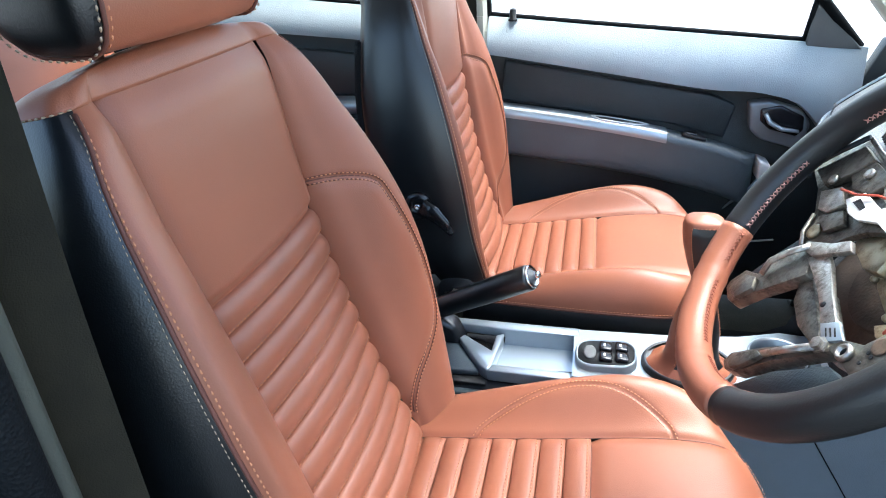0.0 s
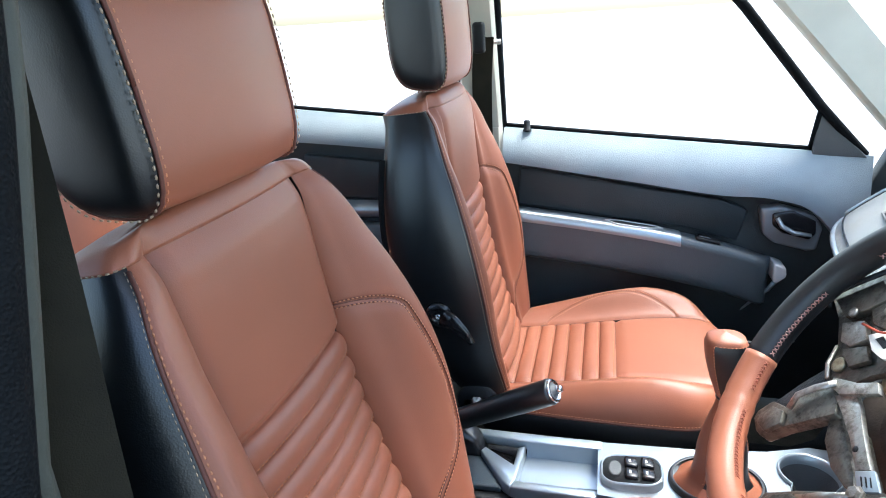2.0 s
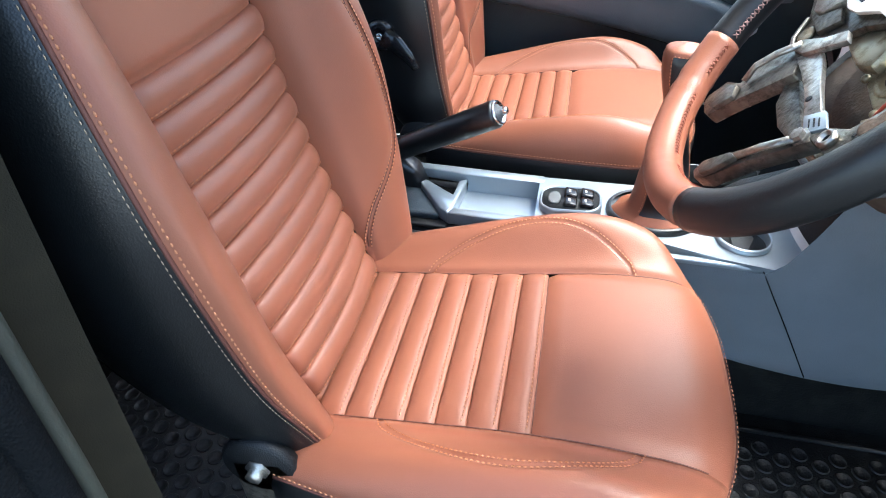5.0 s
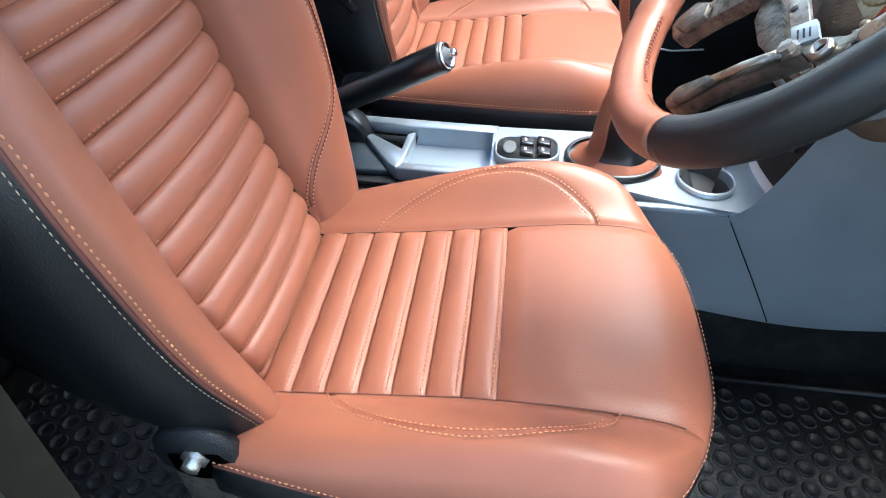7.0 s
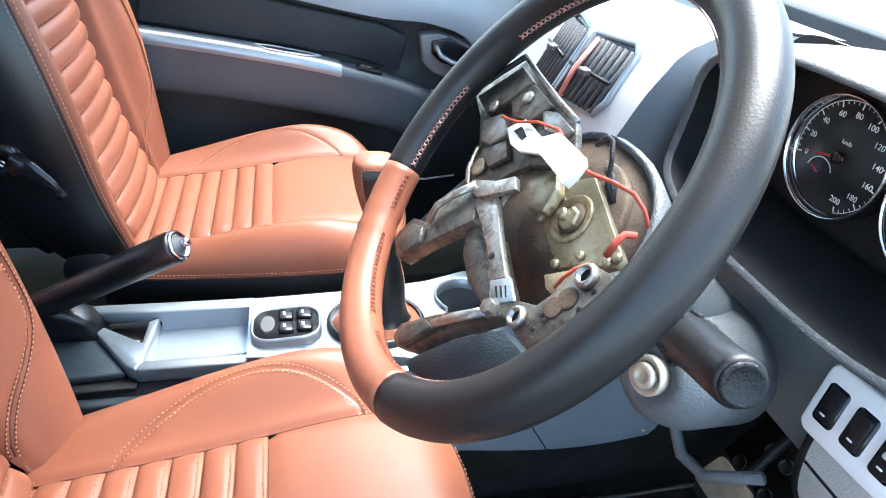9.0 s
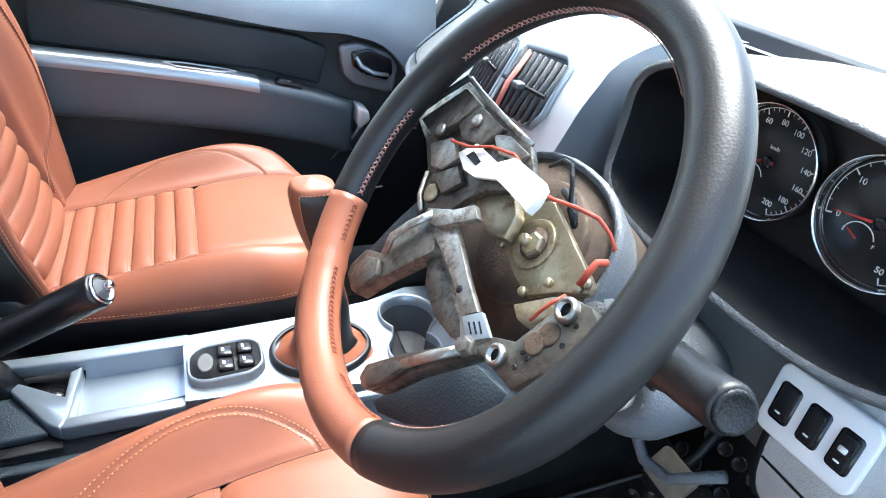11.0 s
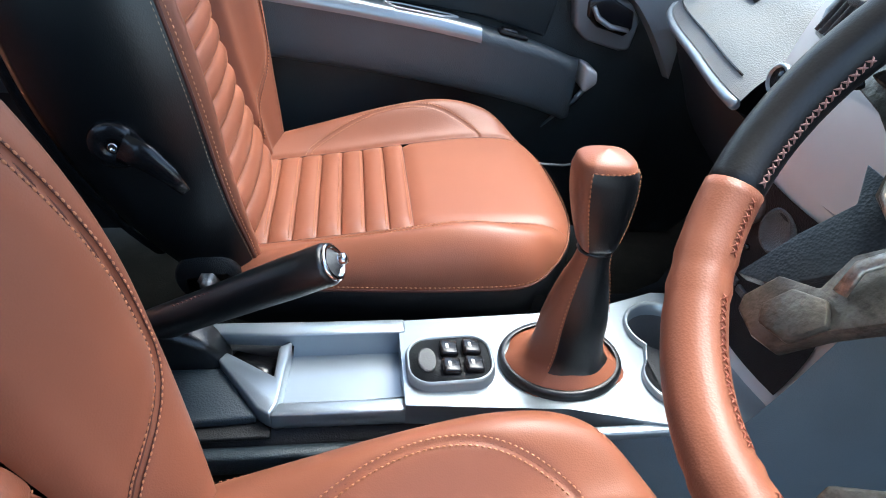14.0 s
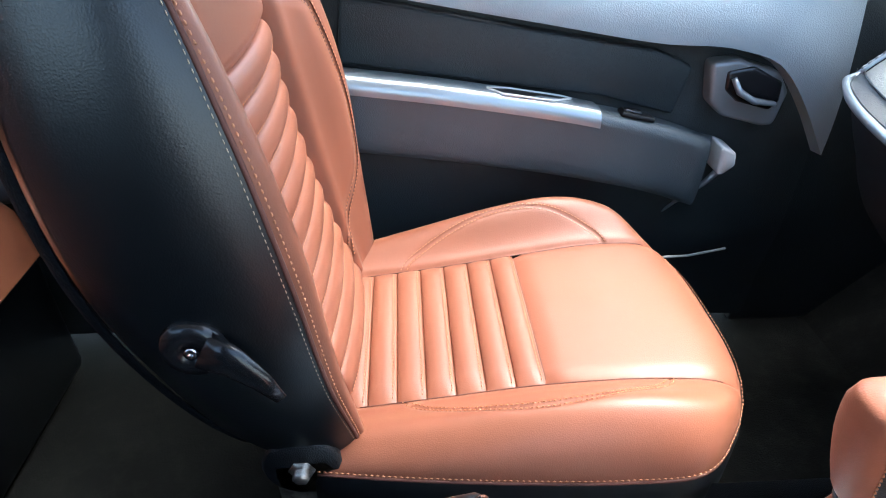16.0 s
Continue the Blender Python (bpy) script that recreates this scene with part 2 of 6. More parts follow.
    def stitches(self, pts, step=0.0062, length=0.0042, r=0.0006, normal=(0, 0, 1), skew=0.0):
        """A row of threads along a line of places; normals may be given one for each place."""
        pts = [Vector(p) for p in pts]
        ns = normal if isinstance(normal, list) else [Vector(normal)] * len(pts)
        cum = [0.0]
        for a, b_ in zip(pts, pts[1:]):
            cum.append(cum[-1] + (b_ - a).length)
        d, i = step * 0.5, 0
        while d < cum[-1]:
            while i < len(pts) - 2 and cum[i + 1] < d:
                i += 1
            f = (d - cum[i]) / max(1e-9, cum[i + 1] - cum[i])
            p = pts[i].lerp(pts[i + 1], f)
            t = (pts[i + 1] - pts[i]).normalized()
            nn = Vector(ns[i]).normalized()
            s = t.cross(nn).normalized()
            t2 = (t + s * skew).normalized()
            s2 = t2.cross(nn).normalized()
            h = length / 2
            vs = [p - t2 * h, p + t2 * h]
            mid = p + nn * r * 0.9
            vs += [mid + s2 * r - t2 * h * 0.5, mid - s2 * r - t2 * h * 0.5, mid + s2 * r + t2 * h * 0.5, mid - s2 * r + t2 * h * 0.5,
                   p + s2 * r, p - s2 * r]
            self.add(vs, [(0, 2, 3), (2, 4, 5, 3), (4, 1, 5), (0, 6, 2), (6, 4, 2), (6, 1, 4), (0, 3, 7), (7, 3, 5), (7, 5, 1)])
            d += step
        return self

    def done(self, name, material, parent=None, label="", smooth=True, sharp=None):
        v = self.v
        if parent is not None:
            top = parent
            off = Vector((0, 0, 0))
            while top is not None:
                off += top.location
                top = top.parent
            v = [(p[0] - off.x, p[1] - off.y, p[2] - off.z) for p in v]
        return ob_from(name, v, self.f, material, parent, label, smooth, sharp)


def spline(xs, ys):
    """A smooth curve through rows of numbers (Catmull-Rom)."""
    xs, ys = np.array(xs, float), np.array(ys, float)
    m = np.gradient(ys, xs, axis=0)

    def at(x):
        x = min(max(x, xs[0]), xs[-1])
        i = min(int(np.searchsorted(xs, x, "right")) - 1, len(xs) - 2)
        i = max(i, 0)
        h = xs[i + 1] - xs[i]
        t = (x - xs[i]) / h
        return ((1 + 2 * t) * (1 - t) ** 2 * ys[i] + t * (1 - t) ** 2 * h * m[i] + t * t * (3 - 2 * t) * ys[i + 1] + t * t * (t - 1) * h * m[i + 1])
    return at


def smooth(t):
    t = min(max(t, 0.0), 1.0)
    return t * t * (3 - 2 * t)


def lin(a, b, n):
    return [a + (b - a) * i / (n - 1) for i in range(n)]


def adopt(root, family):
    """Hangs the pieces of a part under it: a row of part names, each with the names of its pieces."""
    mine = [o for o in MADE if o.parent == root]
    for head, pieces in family.items():
        heads = [o for o in mine if o.name.split(".")[0] == head]
        for i, o in enumerate(mine):
            if heads and o.name.split(".")[0] in pieces:
                before = [h for h in heads if mine.index(h) < i]
                o.parent = before[-1] if before else heads[0]


def rounded(w, h, r, n=5, cx=0.0, cy=0.0):
    """A rounded rectangle's outline."""
    out = []
    for sx, sy, a0 in ((1, 1, 0), (-1, 1, 90), (-1, -1, 180), (1, -1, 270)):
        for k in range(n + 1):
            a = radians(a0 + 90 * k / n)
            out.append((cx + sx * (w / 2 - r) + r * math.cos(a), cy + sy * (h / 2 - r) + r * math.sin(a)))
    return out


# ---- front seats ----
PIVOT = Vector((-0.19, 0.0, 0.38))
BACK_X = spline([0.34, 0.40, 0.50, 0.62, 0.74, 0.84, 0.90, 0.925, 0.945], [-0.172, -0.196, -0.237, -0.275, -0.303, -0.320, -0.329, -0.335, -0.346])
BACK_W = spline([0.34, 0.40, 0.47, 0.56, 0.66, 0.75, 0.84, 0.90, 0.945], [0.170, 0.190, 0.212, 0.226, 0.230, 0.221, 0.202, 0.184, 0.160])
BACK_B = spline([0.34, 0.42, 0.52, 0.62, 0.72, 0.80, 0.87, 0.92, 0.945], [0.030, 0.050, 0.070, 0.082, 0.076, 0.058, 0.034, 0.018, 0.010])
BACK_T = spline([0.34, 0.42, 0.50, 0.62, 0.75, 0.945], [0.050, 0.065, 0.085, 0.105, 0.108, 0.085])
PANEL_A = spline([0.34, 0.50, 0.74, 0.945], [0.122, 0.127, 0.126, 0.130])
RIB_TOP, RIBS = 0.745, 12
BOL_V = spline([0, 0.12, 0.3, 0.5, 0.7, 0.86, 1.0], [0, 0.08, 0.25, 0.47, 0.72, 0.91, 1.0])
BOL_D = spline([0, 0.12, 0.3, 0.5, 0.7, 0.86, 1.0], [-0.22, 0.12, 0.44, 0.78, 0.98, 1.0, 0.80])


def near_line(line, z, s):
    """How far a place on a bolster lies from a drawn line, and on which side of it."""
    a, b_ = line[:-1], line[1:]
    p, d = np.array((z, s)) - a, b_ - a
    t = np.clip((p * d).sum(1) / np.maximum((d * d).sum(1), 1e-12), 0, 1)
    off = p - d * t[:, None]
    q = (off * off).sum(1)
    i = int(q.argmin())
    return math.sqrt(q[i]), d[i][0] * off[i][1] - d[i][1] * off[i][0]


def seam_dip(line, z, s, puff):
    """A pulled-in double seam with the pad inside it standing proud."""
    dist, side = near_line(line, z, s)
    return (puff * smooth(dist / 0.022) if side > 0 else 0.0) - 0.0034 * math.exp(-(dist / 0.0030) ** 2)


def make_seat(name, label, cy, turn, inboard):
    """One front seat; turn: degrees by which its backrest stands further forward."""
    seat = thing(name, label, "car seat", (0.0, cy, 0.05), "front seats")
    push = 0.020 * smooth(turn / 4)
    shift = 0.014 if turn < 1 else 0.006
    tilt = Matrix.Translation(PIVOT) @ Matrix.Rotation(radians(turn), 4, "Y") @ Matrix.Translation(-PIVOT)

    def back_at(z, v, d):
        zn = min(z, 0.89)
        dx = (BACK_X(zn + 0.004) - BACK_X(zn - 0.004)) / 0.008
        n = Vector((1, 0, -dx)).normalized()
        p = tilt @ Vector((BACK_X(z) + n.x * d, v, z + n.z * d))
        return Vector((p.x, p.y + cy + shift, p.z))

    def panel_d(z, v):
        r = abs(v) / PANEL_A(z)
        return push + 0.012 * (1 - r * r) - 0.017 * smooth((r - 0.90) / 0.1)

    def bolster(z, q, side):
        a, w = PANEL_A(z), BACK_W(z)
        d = BACK_B(z) * BOL_D(q) * (1 - 4.5 * push * math.sin(math.pi * q)) + push * (1 - smooth(q / 0.45))
        if side > 0 and 0.36 < z < 0.82:
            d += seam_dip(PAD_LINE, z, q * 0.13, 0.004)
        return back_at(z, side * (a + (w - a) * BOL_V(q)), d)

    def facing(fn, u, v):
        a = fn(u + 0.004, v) - fn(u - 0.004, v)
        b_ = fn(u, v + 0.004) - fn(u, v - 0.004)
        return a.cross(b_).normalized()

    pad_path = [(0.775 - 0.045 * (1 - math.cos(t * math.pi / 2)), 0.0 + 0.64 * math.sin(t * math.pi / 2)) for t in lin(0, 1, 14)]
    pad_path += [(0.730 - 0.32 * t, 0.64 + 0.12 * math.sin(t * 2.6) - 0.62 * smooth((t - 0.58) / 0.42) ** 1.2) for t in lin(0.03, 1, 26)]
    PAD_LINE = np.array([(z, q * 0.13) for z, q in pad_path])
    tan, pale, red = Shape(), Shape(), Shape()

    # upper panel
    z0, z1 = RIB_TOP, 0.945
    def upper(z, r):
        edge = smooth((z - z0) / 0.014)
        return back_at(z, r * PANEL_A(z), panel_d(z, r * PANEL_A(z)) * 1.0 - 0.008 * (1 - edge))
    Shape().grid(upper, [z0 + (z1 - z0) * (i / 44) ** 1.2 for i in range(45)], lin(-1, 1, 25), True).done("upper_panel", ORANGE, seat)
    # padded channels
    pitch = (RIB_TOP - 0.345) / RIBS
    for i in range(RIBS):
        a = 0.345 + i * pitch
        def rib(t, r):
            z = a + pitch * t
            bump = 0.0105 * (max(0.0, math.sin(math.pi * min(1, t * 1.0))) ** 0.42) - 0.0088
            bump -= 0.0012 * math.exp(-((t - 0.10) / 0.04) ** 2)
            return back_at(z, r * PANEL_A(z), panel_d(z, r * PANEL_A(z)) + bump * (1 - 0.45 * smooth((abs(r) - 0.92) / 0.08)))
        Shape().grid(rib, [0, .015, .04, .07, .10, .13, .17, .25, .36, .5, .64, .76, .86, .92, .96, .985, 1.0], [-1, -.97, -.94, -.9, -.8, -.65, -.45, -.2, 0, .2, .45, .65, .8, .9, .94, .97, 1], True).done("back_channel", ORANGE, seat)
        for t in (0.15,):
            line = [rib(t, r) + Vector((0.0006, 0, 0)) for r in lin(-0.97, 0.97, 30)]
            tan.stitches(line, 0.0058, 0.0040, 0.0007, normal=(1, 0, 0.3))
    # bolsters with their stitched pads
    for side in (-1, 1):
        def bol(z, q):
            return bolster(z, q, side)
        Shape().grid(bol, lin(0.345, 0.945, 180), [0, .015, .03, .05] + lin(0.075, 0.90, 34) + [.92, .94, .96, .98, 1.0], side < 0).done("bolster", ORANGE, seat)
        # double seam of the pad: from the inner edge out and down
        if side > 0:
            path = [(z, max(q, 0.012)) for z, q in pad_path]
            for off in (-0.0042, 0.0042):
                pts, nrm = [], []
                for k, (z, q) in enumerate(path):
                    n = facing(bol, z, min(max(q, 0.02), 0.97)) * (1 if side > 0 else -1)
                    if n.x < 0:
                        n = -n
                    p0, p1 = bol(*path[max(k - 1, 0)]), bol(*path[min(k + 1, len(path) - 1)])
                    s = (p1 - p0).normalized().cross(n)
                    pts.append(bol(z, q) + n * 0.0032 + s * off)
                    nrm.append(n)
                tan.stitches(pts, 0.0056, 0.0040, 0.0008, normal=nrm)
                red.tube([p - n * 0.0006 for p, n in zip(pts, nrm)], 0.0009, 5)
            groove = [bol(z, q) + Vector((-0.0004, 0, 0)) for z, q in path]
            red.tube(groove, 0.0013, 5)
        # edge seam between tan and black
        edge = [bol(z, 1.0) for z in lin(0.36, 0.942, 50)]
        red.tube(edge, 0.0022, 6)
        for q, sh, rr in ((0.955, tan, 0.0008),):
            sh.stitches([bol(z, q) + Vector((0.0005, side * 0.0003, 0)) for z in lin(0.36, 0.94, 50)], 0.0062, 0.0042, rr, normal=(0.8, side * 0.6, 0))
    for side in (-1, 1):
        red.tube([back_at(z, side * PANEL_A(z), min(panel_d(z, PANEL_A(z)), BACK_B(z) * BOL_D(0.0) + push) + 0.0004) for z in lin(0.36, 0.93, 40)], 0.0010, 5)
    # black cover round the sides and the back
    def cover(z):
        w, b_, t = BACK_W(z), BACK_B(z), BACK_T(z)
        half = [(w, 0.80 * b_), (w + 0.006, 0.62 * b_), (w + 0.012, 0.3 * b_), (w + 0.014, -0.1 * t), (w + 0.012, -0.45 * t), (w + 0.006, -0.75 * t),
                (w - 0.012, -0.93 * t), (w - 0.04, -t), (w * 0.5, -t * 1.02), (0.0, -t * 1.03)]
        return [(v, d) for v, d in half] + [(-v, d) for v, d in half[-2::-1]]
    rings = [[back_at(z, v, d) for v, d in cover(z)] for z in lin(0.345, 0.945, 30)]
    Shape().loft(rings, closed=False).done("backrest", BLACK, seat, "black leatherette side and back cover")
    low = [back_at(0.345, v, d) for v, d in cover(0.345)]
    Shape().add(low, [tuple(range(len(low)))]).done("cover_base", BLACK, seat)
    for side in (-1, 1):
        line = [back_at(z, side * (BACK_W(z) + 0.0028), 0.745 * BACK_B(z)) for z in lin(0.36, 0.942, 60)]
        pale.stitches([p + Vector((0, side * 0.0003, 0)) for p in line], 0.0060, 0.0042, 0.00045, normal=(0.4, side, 0))
    # domed top
    ring = []
    for r in lin(-1, 1, 17):
        ring.append((r * PANEL_A(0.945), panel_d(0.945, r * PANEL_A(0.945))))
    w, a, b_ = BACK_W(0.945), PANEL_A(0.945), BACK_B(0.945)
    outer = [(a + (w - a) * BOL_V(q), b_ * BOL_D(q)) for q in (.08, .2, .35, .5, .65, .8, .92, 1.0)]
    full = [(-v, d) for v, d in outer[::-1]] + ring[1:-1] + outer + cover(0.945)[1:-1]
    cy0 = sum(d for _, d in full) / len(full)
    caps = []
    for k in range(15):
        an = radians(32 + 58 * k / 14)
        s, lift = math.cos(an) / math.cos(radians(32)), 0.030 * (math.sin(an) - math.sin(radians(32))) / (1 - math.sin(radians(32)))
        sv = 0.84 + 0.16 * s
        sd = 0.10 + 0.90 * s
        caps.append([back_at(0.945, v * sv, cy0 + (d - cy0) * sd) + (tilt.to_3x3() @ Vector((0, 0, lift * (1 - 0.35 * (abs(v) / w) ** 2)))) for v, d in full])
    Shape().loft(caps).done("top_cap", ORANGE, seat)
    pale.stitches([back_at(0.944, v, d) + Vector((0, 0, 0.0015)) for v, d in cover(0.945)[0:7]], 0.0066, 0.0044, 0.0008, normal=(0, 0.8, 0.6))
    pale.stitches([back_at(0.944, v, d) + Vector((0, 0, 0.0015)) for v, d in cover(0.945)[-7:]], 0.0066, 0.0044, 0.0008, normal=(0, -0.8, 0.6))

    # headrest
    hb = Vector((-0.362, 0.006, 1.078))
    def head_ring(v, shrink):
        out = []
        for k in range(28):
            an = 2 * math.pi * k / 28
            ca, sa = math.cos(an), math.sin(an)
            hx = 0.058 * shrink * math.copysign(abs(ca) ** 0.62, ca)
            hz = 0.100 * shrink * math.copysign(abs(sa) ** 0.55, sa)
            hx -= 0.12 * hz
            bow = -0.016 * (v / 0.13) ** 2 * shrink * max(0.0, ca)
            out.append(tilt @ Vector((hb.x + hx + bow, v, hb.z + hz)) + Vector((0, cy - 0.008, 0)))
        return out
    mid = [head_ring(v, 1.0 + 0.02 * (1 - (v / 0.111) ** 2)) for v in lin(-0.111, 0.111, 13)]
    Shape().loft(mid, cap=False).done("headrest", ORANGE, seat)
    for side in (-1, 1):
        rr = [head_ring(side * (0.111 + 0.018 * math.sin(t * math.pi / 2)), 0.30 + 0.70 * math.cos(t * math.pi / 2) ** 0.4 if t < 1 else 0.28) for t in lin(0, 1, 10)]
        rr += [head_ring(side * 0.1293, 0.15), head_ring(side * 0.1294, 0.01)]
        Shape().loft(rr if side > 0 else [r[::-1] for r in rr]).done("headrest_side", BLACK, seat, "black leatherette headrest side")
        loop = head_ring(side * 0.111, 1.012)
        loop.append(loop[0])
        red.tube(loop, 0.0020, 6)
        pale.stitches([p + Vector((0, side * 0.006, 0)) + (p - loop[14].lerp(loop[0], 0.5)).normalized() * 0.001 for p in loop], 0.0070, 0.0048, 0.0009, normal=(0.5, side, 0.2))
        tan.stitches([p - Vector((0, side * 0.006, 0)) for p in loop], 0.0070, 0.0048, 0.0008, normal=(1, 0, 0.2))
    for v in (-0.07, 0.07):
        post = [tilt @ Vector((-0.372, v, z)) + Vector((0, cy, 0)) for z in (0.93, 0.97, 1.02)]
        Shape().tube(post, 0.006, 12).done("headrest_post", CHROME, seat)
        Shape().lathe([(0.002, 0), (0.014, 0), (0.014, 0.006), (0.008, 0.010)], Matrix.Translation(tilt @ Vector((-0.372, v, 0.972)) + Vector((0, cy, 0))), 16).done("post_guide", PLASTIC_DARK, seat)

    # cushion
    cz = spline([0, 0.3, 0.52, 0.75, 0.9, 1.0], [0.382, 0.402, 0.418, 0.429, 0.427, 0.420])
    cw = spline([0, 0.15, 0.4, 0.65, 0.85, 1.0], [0.205, 0.218, 0.234, 0.243, 0.240, 0.215])
    cb = spline([0, 0.2, 0.45, 0.65, 0.85, 1.0], [0.012, 0.026, 0.042, 0.046, 0.028, 0.008])
    ca_ = spline([0, 0.5, 0.8, 1.0], [0.124, 0.127, 0.136, 0.140])
    BACKX, FRONTX, SEAM = -0.20, 0.301 if turn > 1 else 0.270, 0.394

    def fwd(x):
        return (x - BACKX) / (FRONTX - BACKX)

    def cush(s, v):
        w, a = cw(s), ca_(s)
        r = abs(v) / w
        top = cz(s)
        q = max(0.0, (abs(v) - a) / (w - a))
        top += cb(s) * smooth(min(1.0, q / 0.70)) - 0.005 * math.exp(-((abs(v) - a) / 0.005) ** 2)
        f1 = math.sqrt(max(0.0, 1 - max(0.0, (s - 0.84) / 0.16) ** 2.6))
        f2 = math.sqrt(max(0.0, 1 - max(0.0, (r - 0.72) / 0.28) ** 2.6))
        x = BACKX + (FRONTX - BACKX) * s - 0.070 * s ** 5 * r ** 3
        side_seam = SEAM - 0.019 * (1 - s) ** 1.6
        return Vector((x, cy + v, side_seam + (top - side_seam) * f1 * f2))
    s_seam = fwd(0.055)
    n_rib = 7
    x_edges = lin(fwd(-0.185), s_seam, n_rib + 1)
    for i in range(n_rib):
        def rib(t, r):
            s = x_edges[i] + (x_edges[i + 1] - x_edges[i]) * t
            p = cush(s, r * ca_(s))
            p.z += (0.0095 * (max(0.0, math.sin(math.pi * min(1, t))) ** 0.42) - 0.0072 - 0.0012 * math.exp(-((t - 0.90) / 0.04) ** 2)) * (1 - 0.75 * smooth((abs(r) - 0.86) / 0.14))
            return p
        Shape().grid(rib, [0, .015, .04, .08, .15, .25, .36, .5, .64, .75, .83, .87, .90, .93, .96, .985, 1.0], lin(-1, 1, 21), True).done("padded_channel", ORANGE, seat)
        tan.stitches([rib(0.85, r) + Vector((0, 0, 0.0004)) for r in lin(-0.97, 0.97, 30)], 0.0058, 0.0040, 0.0007)
    def front(s, r):
        p = cush(s, r * ca_(s))
        p.z -= 0.006 * (1 - smooth((s - s_seam) / 0.02))
        return p
    Shape().grid(front, [s_seam + (1 - s_seam) * (1 - (1 - i / 26) ** 1.5) for i in range(27)], lin(-1, 1, 25), True).done("front_panel", ORANGE, seat)
    for side in (-1, 1):
        path = [(fwd(-0.108) + (fwd(FRONTX - 0.104) - fwd(-0.108)) * t, 0.02 + 0.56 * (math.sin(math.pi * t) ** 0.62)) for t in lin(0, 1, 44)]
        thigh_line = np.array([(s * 0.5, q * 0.11) for s, q in path])

        def bolc(s, q):
            p = cush(s, side * (ca_(s) + (cw(s) - ca_(s)) * q))
            if 0.1 < s < 0.9 and q < 0.8:
                p.z += 0.8 * seam_dip(thigh_line, s * 0.5, q * 0.11, 0.0)
            return p
        Shape().grid(bolc, [1 - (1 - i / 150) ** 1.3 for i in range(151)], [0, .015, .03, .05] + lin(0.08, 0.72, 24) + [.76, .80, .83, .86, .89, .92, .94, .96, .975, .99, 1.0], side > 0).done("thigh_bolster", ORANGE, seat)
        for off in (-0.0042, 0.0042):
            pts, nrm = [], []
            for k, (s, q) in enumerate(path):
                n = facing(bolc, s, min(max(q, 0.03), 0.95))
                if n.z < 0:
                    n = -n
                p0, p1 = bolc(*path[max(k - 1, 0)]), bolc(*path[min(k + 1, len(path) - 1)])
                sd = (p1 - p0).normalized().cross(n)
                pts.append(bolc(s, q) + n * 0.0027 + sd * off)
                nrm.append(n)
            tan.stitches(pts, 0.0056, 0.0040, 0.0008, normal=nrm)
        red.tube([bolc(s, q) - Vector((0, 0, 0.0004)) for s, q in path], 0.0006, 5)
    for side in (-1, 1):
        red.tube([cush(s, side * ca_(s)) + Vector((0, 0, 0.0003)) for s in lin(0.08, 0.93, 50)], 0.0008, 5)
    red.tube([front(s_seam, r) + Vector((0, 0, 0.0003)) for r in lin(-0.99, 0.99, 24)], 0.0010, 5)
    # lower edge seam, skirt
    rim = [cush(s, -cw(s)) for s in lin(0, 1, 30)] + [cush(1.0, v) for v in lin(-cw(1.0), cw(1.0), 15)[1:-1]] + [cush(s, cw(s)) for s in lin(1, 0, 30)]
    red.tube(rim, 0.0022, 6)
    ctr = Vector((0.02, cy, 0.36))
    tan.stitches([p + Vector(((p.x - ctr.x) * 0.004, (p.y - ctr.y) * 0.004, 0.006)) for p in rim], 0.0062, 0.0042, 0.0008, normal=[(p - ctr).normalized() + Vector((0, 0, 0.4)) for p in rim])
    pale.stitches([p + Vector(((p.x - ctr.x) * 0.004, (p.y - ctr.y) * 0.004, -0.006)) for p in rim], 0.0062, 0.0042, 0.0007, normal=[(p - ctr).normalized() for p in rim])
    rows = []
    for dz, inset in ((0.0, 0.0), (-0.012, -0.004), (-0.045, -0.004), (-0.085, 0.012), (-0.10, 0.03)):
        rows.append([Vector((p.x - (p.x - ctr.x) * inset * 4, p.y - (p.y - ctr.y) * inset * 4, p.z + dz)) for p in rim])
    Shape().loft(rows, cap=False).done("cushion", BLACK, seat, "black leatherette cushion skirt")
    Shape().box((0.36, 0.34, 0.05), (0.02, cy, 0.275), 0.01).done("seat_pan", PLASTIC_DARK, seat)
    tagged(tan.done("tan_stitching", THREAD_TAN, seat, "rows of tan thread"), kind="stuff")
    tagged(pale.done("pale_stitching", THREAD_PALE, seat, "row of pale thread"), kind="stuff")
    tagged(red.done("seam", THREAD_RED, seat, "dark red-brown seam"), kind="stuff")
    for v in (-0.19, 0.19):
        r = Shape().box((0.46, 0.035, 0.03), (0.0, cy + v, 0.115), 0.004)
        r.done("slide_rail", STEEL_DARK, seat)
        for x in (-0.19, 0.19):
            Shape().box((0.03, 0.026, 0.14), (x, cy + v * 0.93, 0.19), 0.004).done("support_bracket", STEEL_DARK, seat)
            Shape().box((0.05, 0.045, 0.05), (x, cy + v, 0.076), 0.004).done("rail_foot", STEEL_DARK, seat)
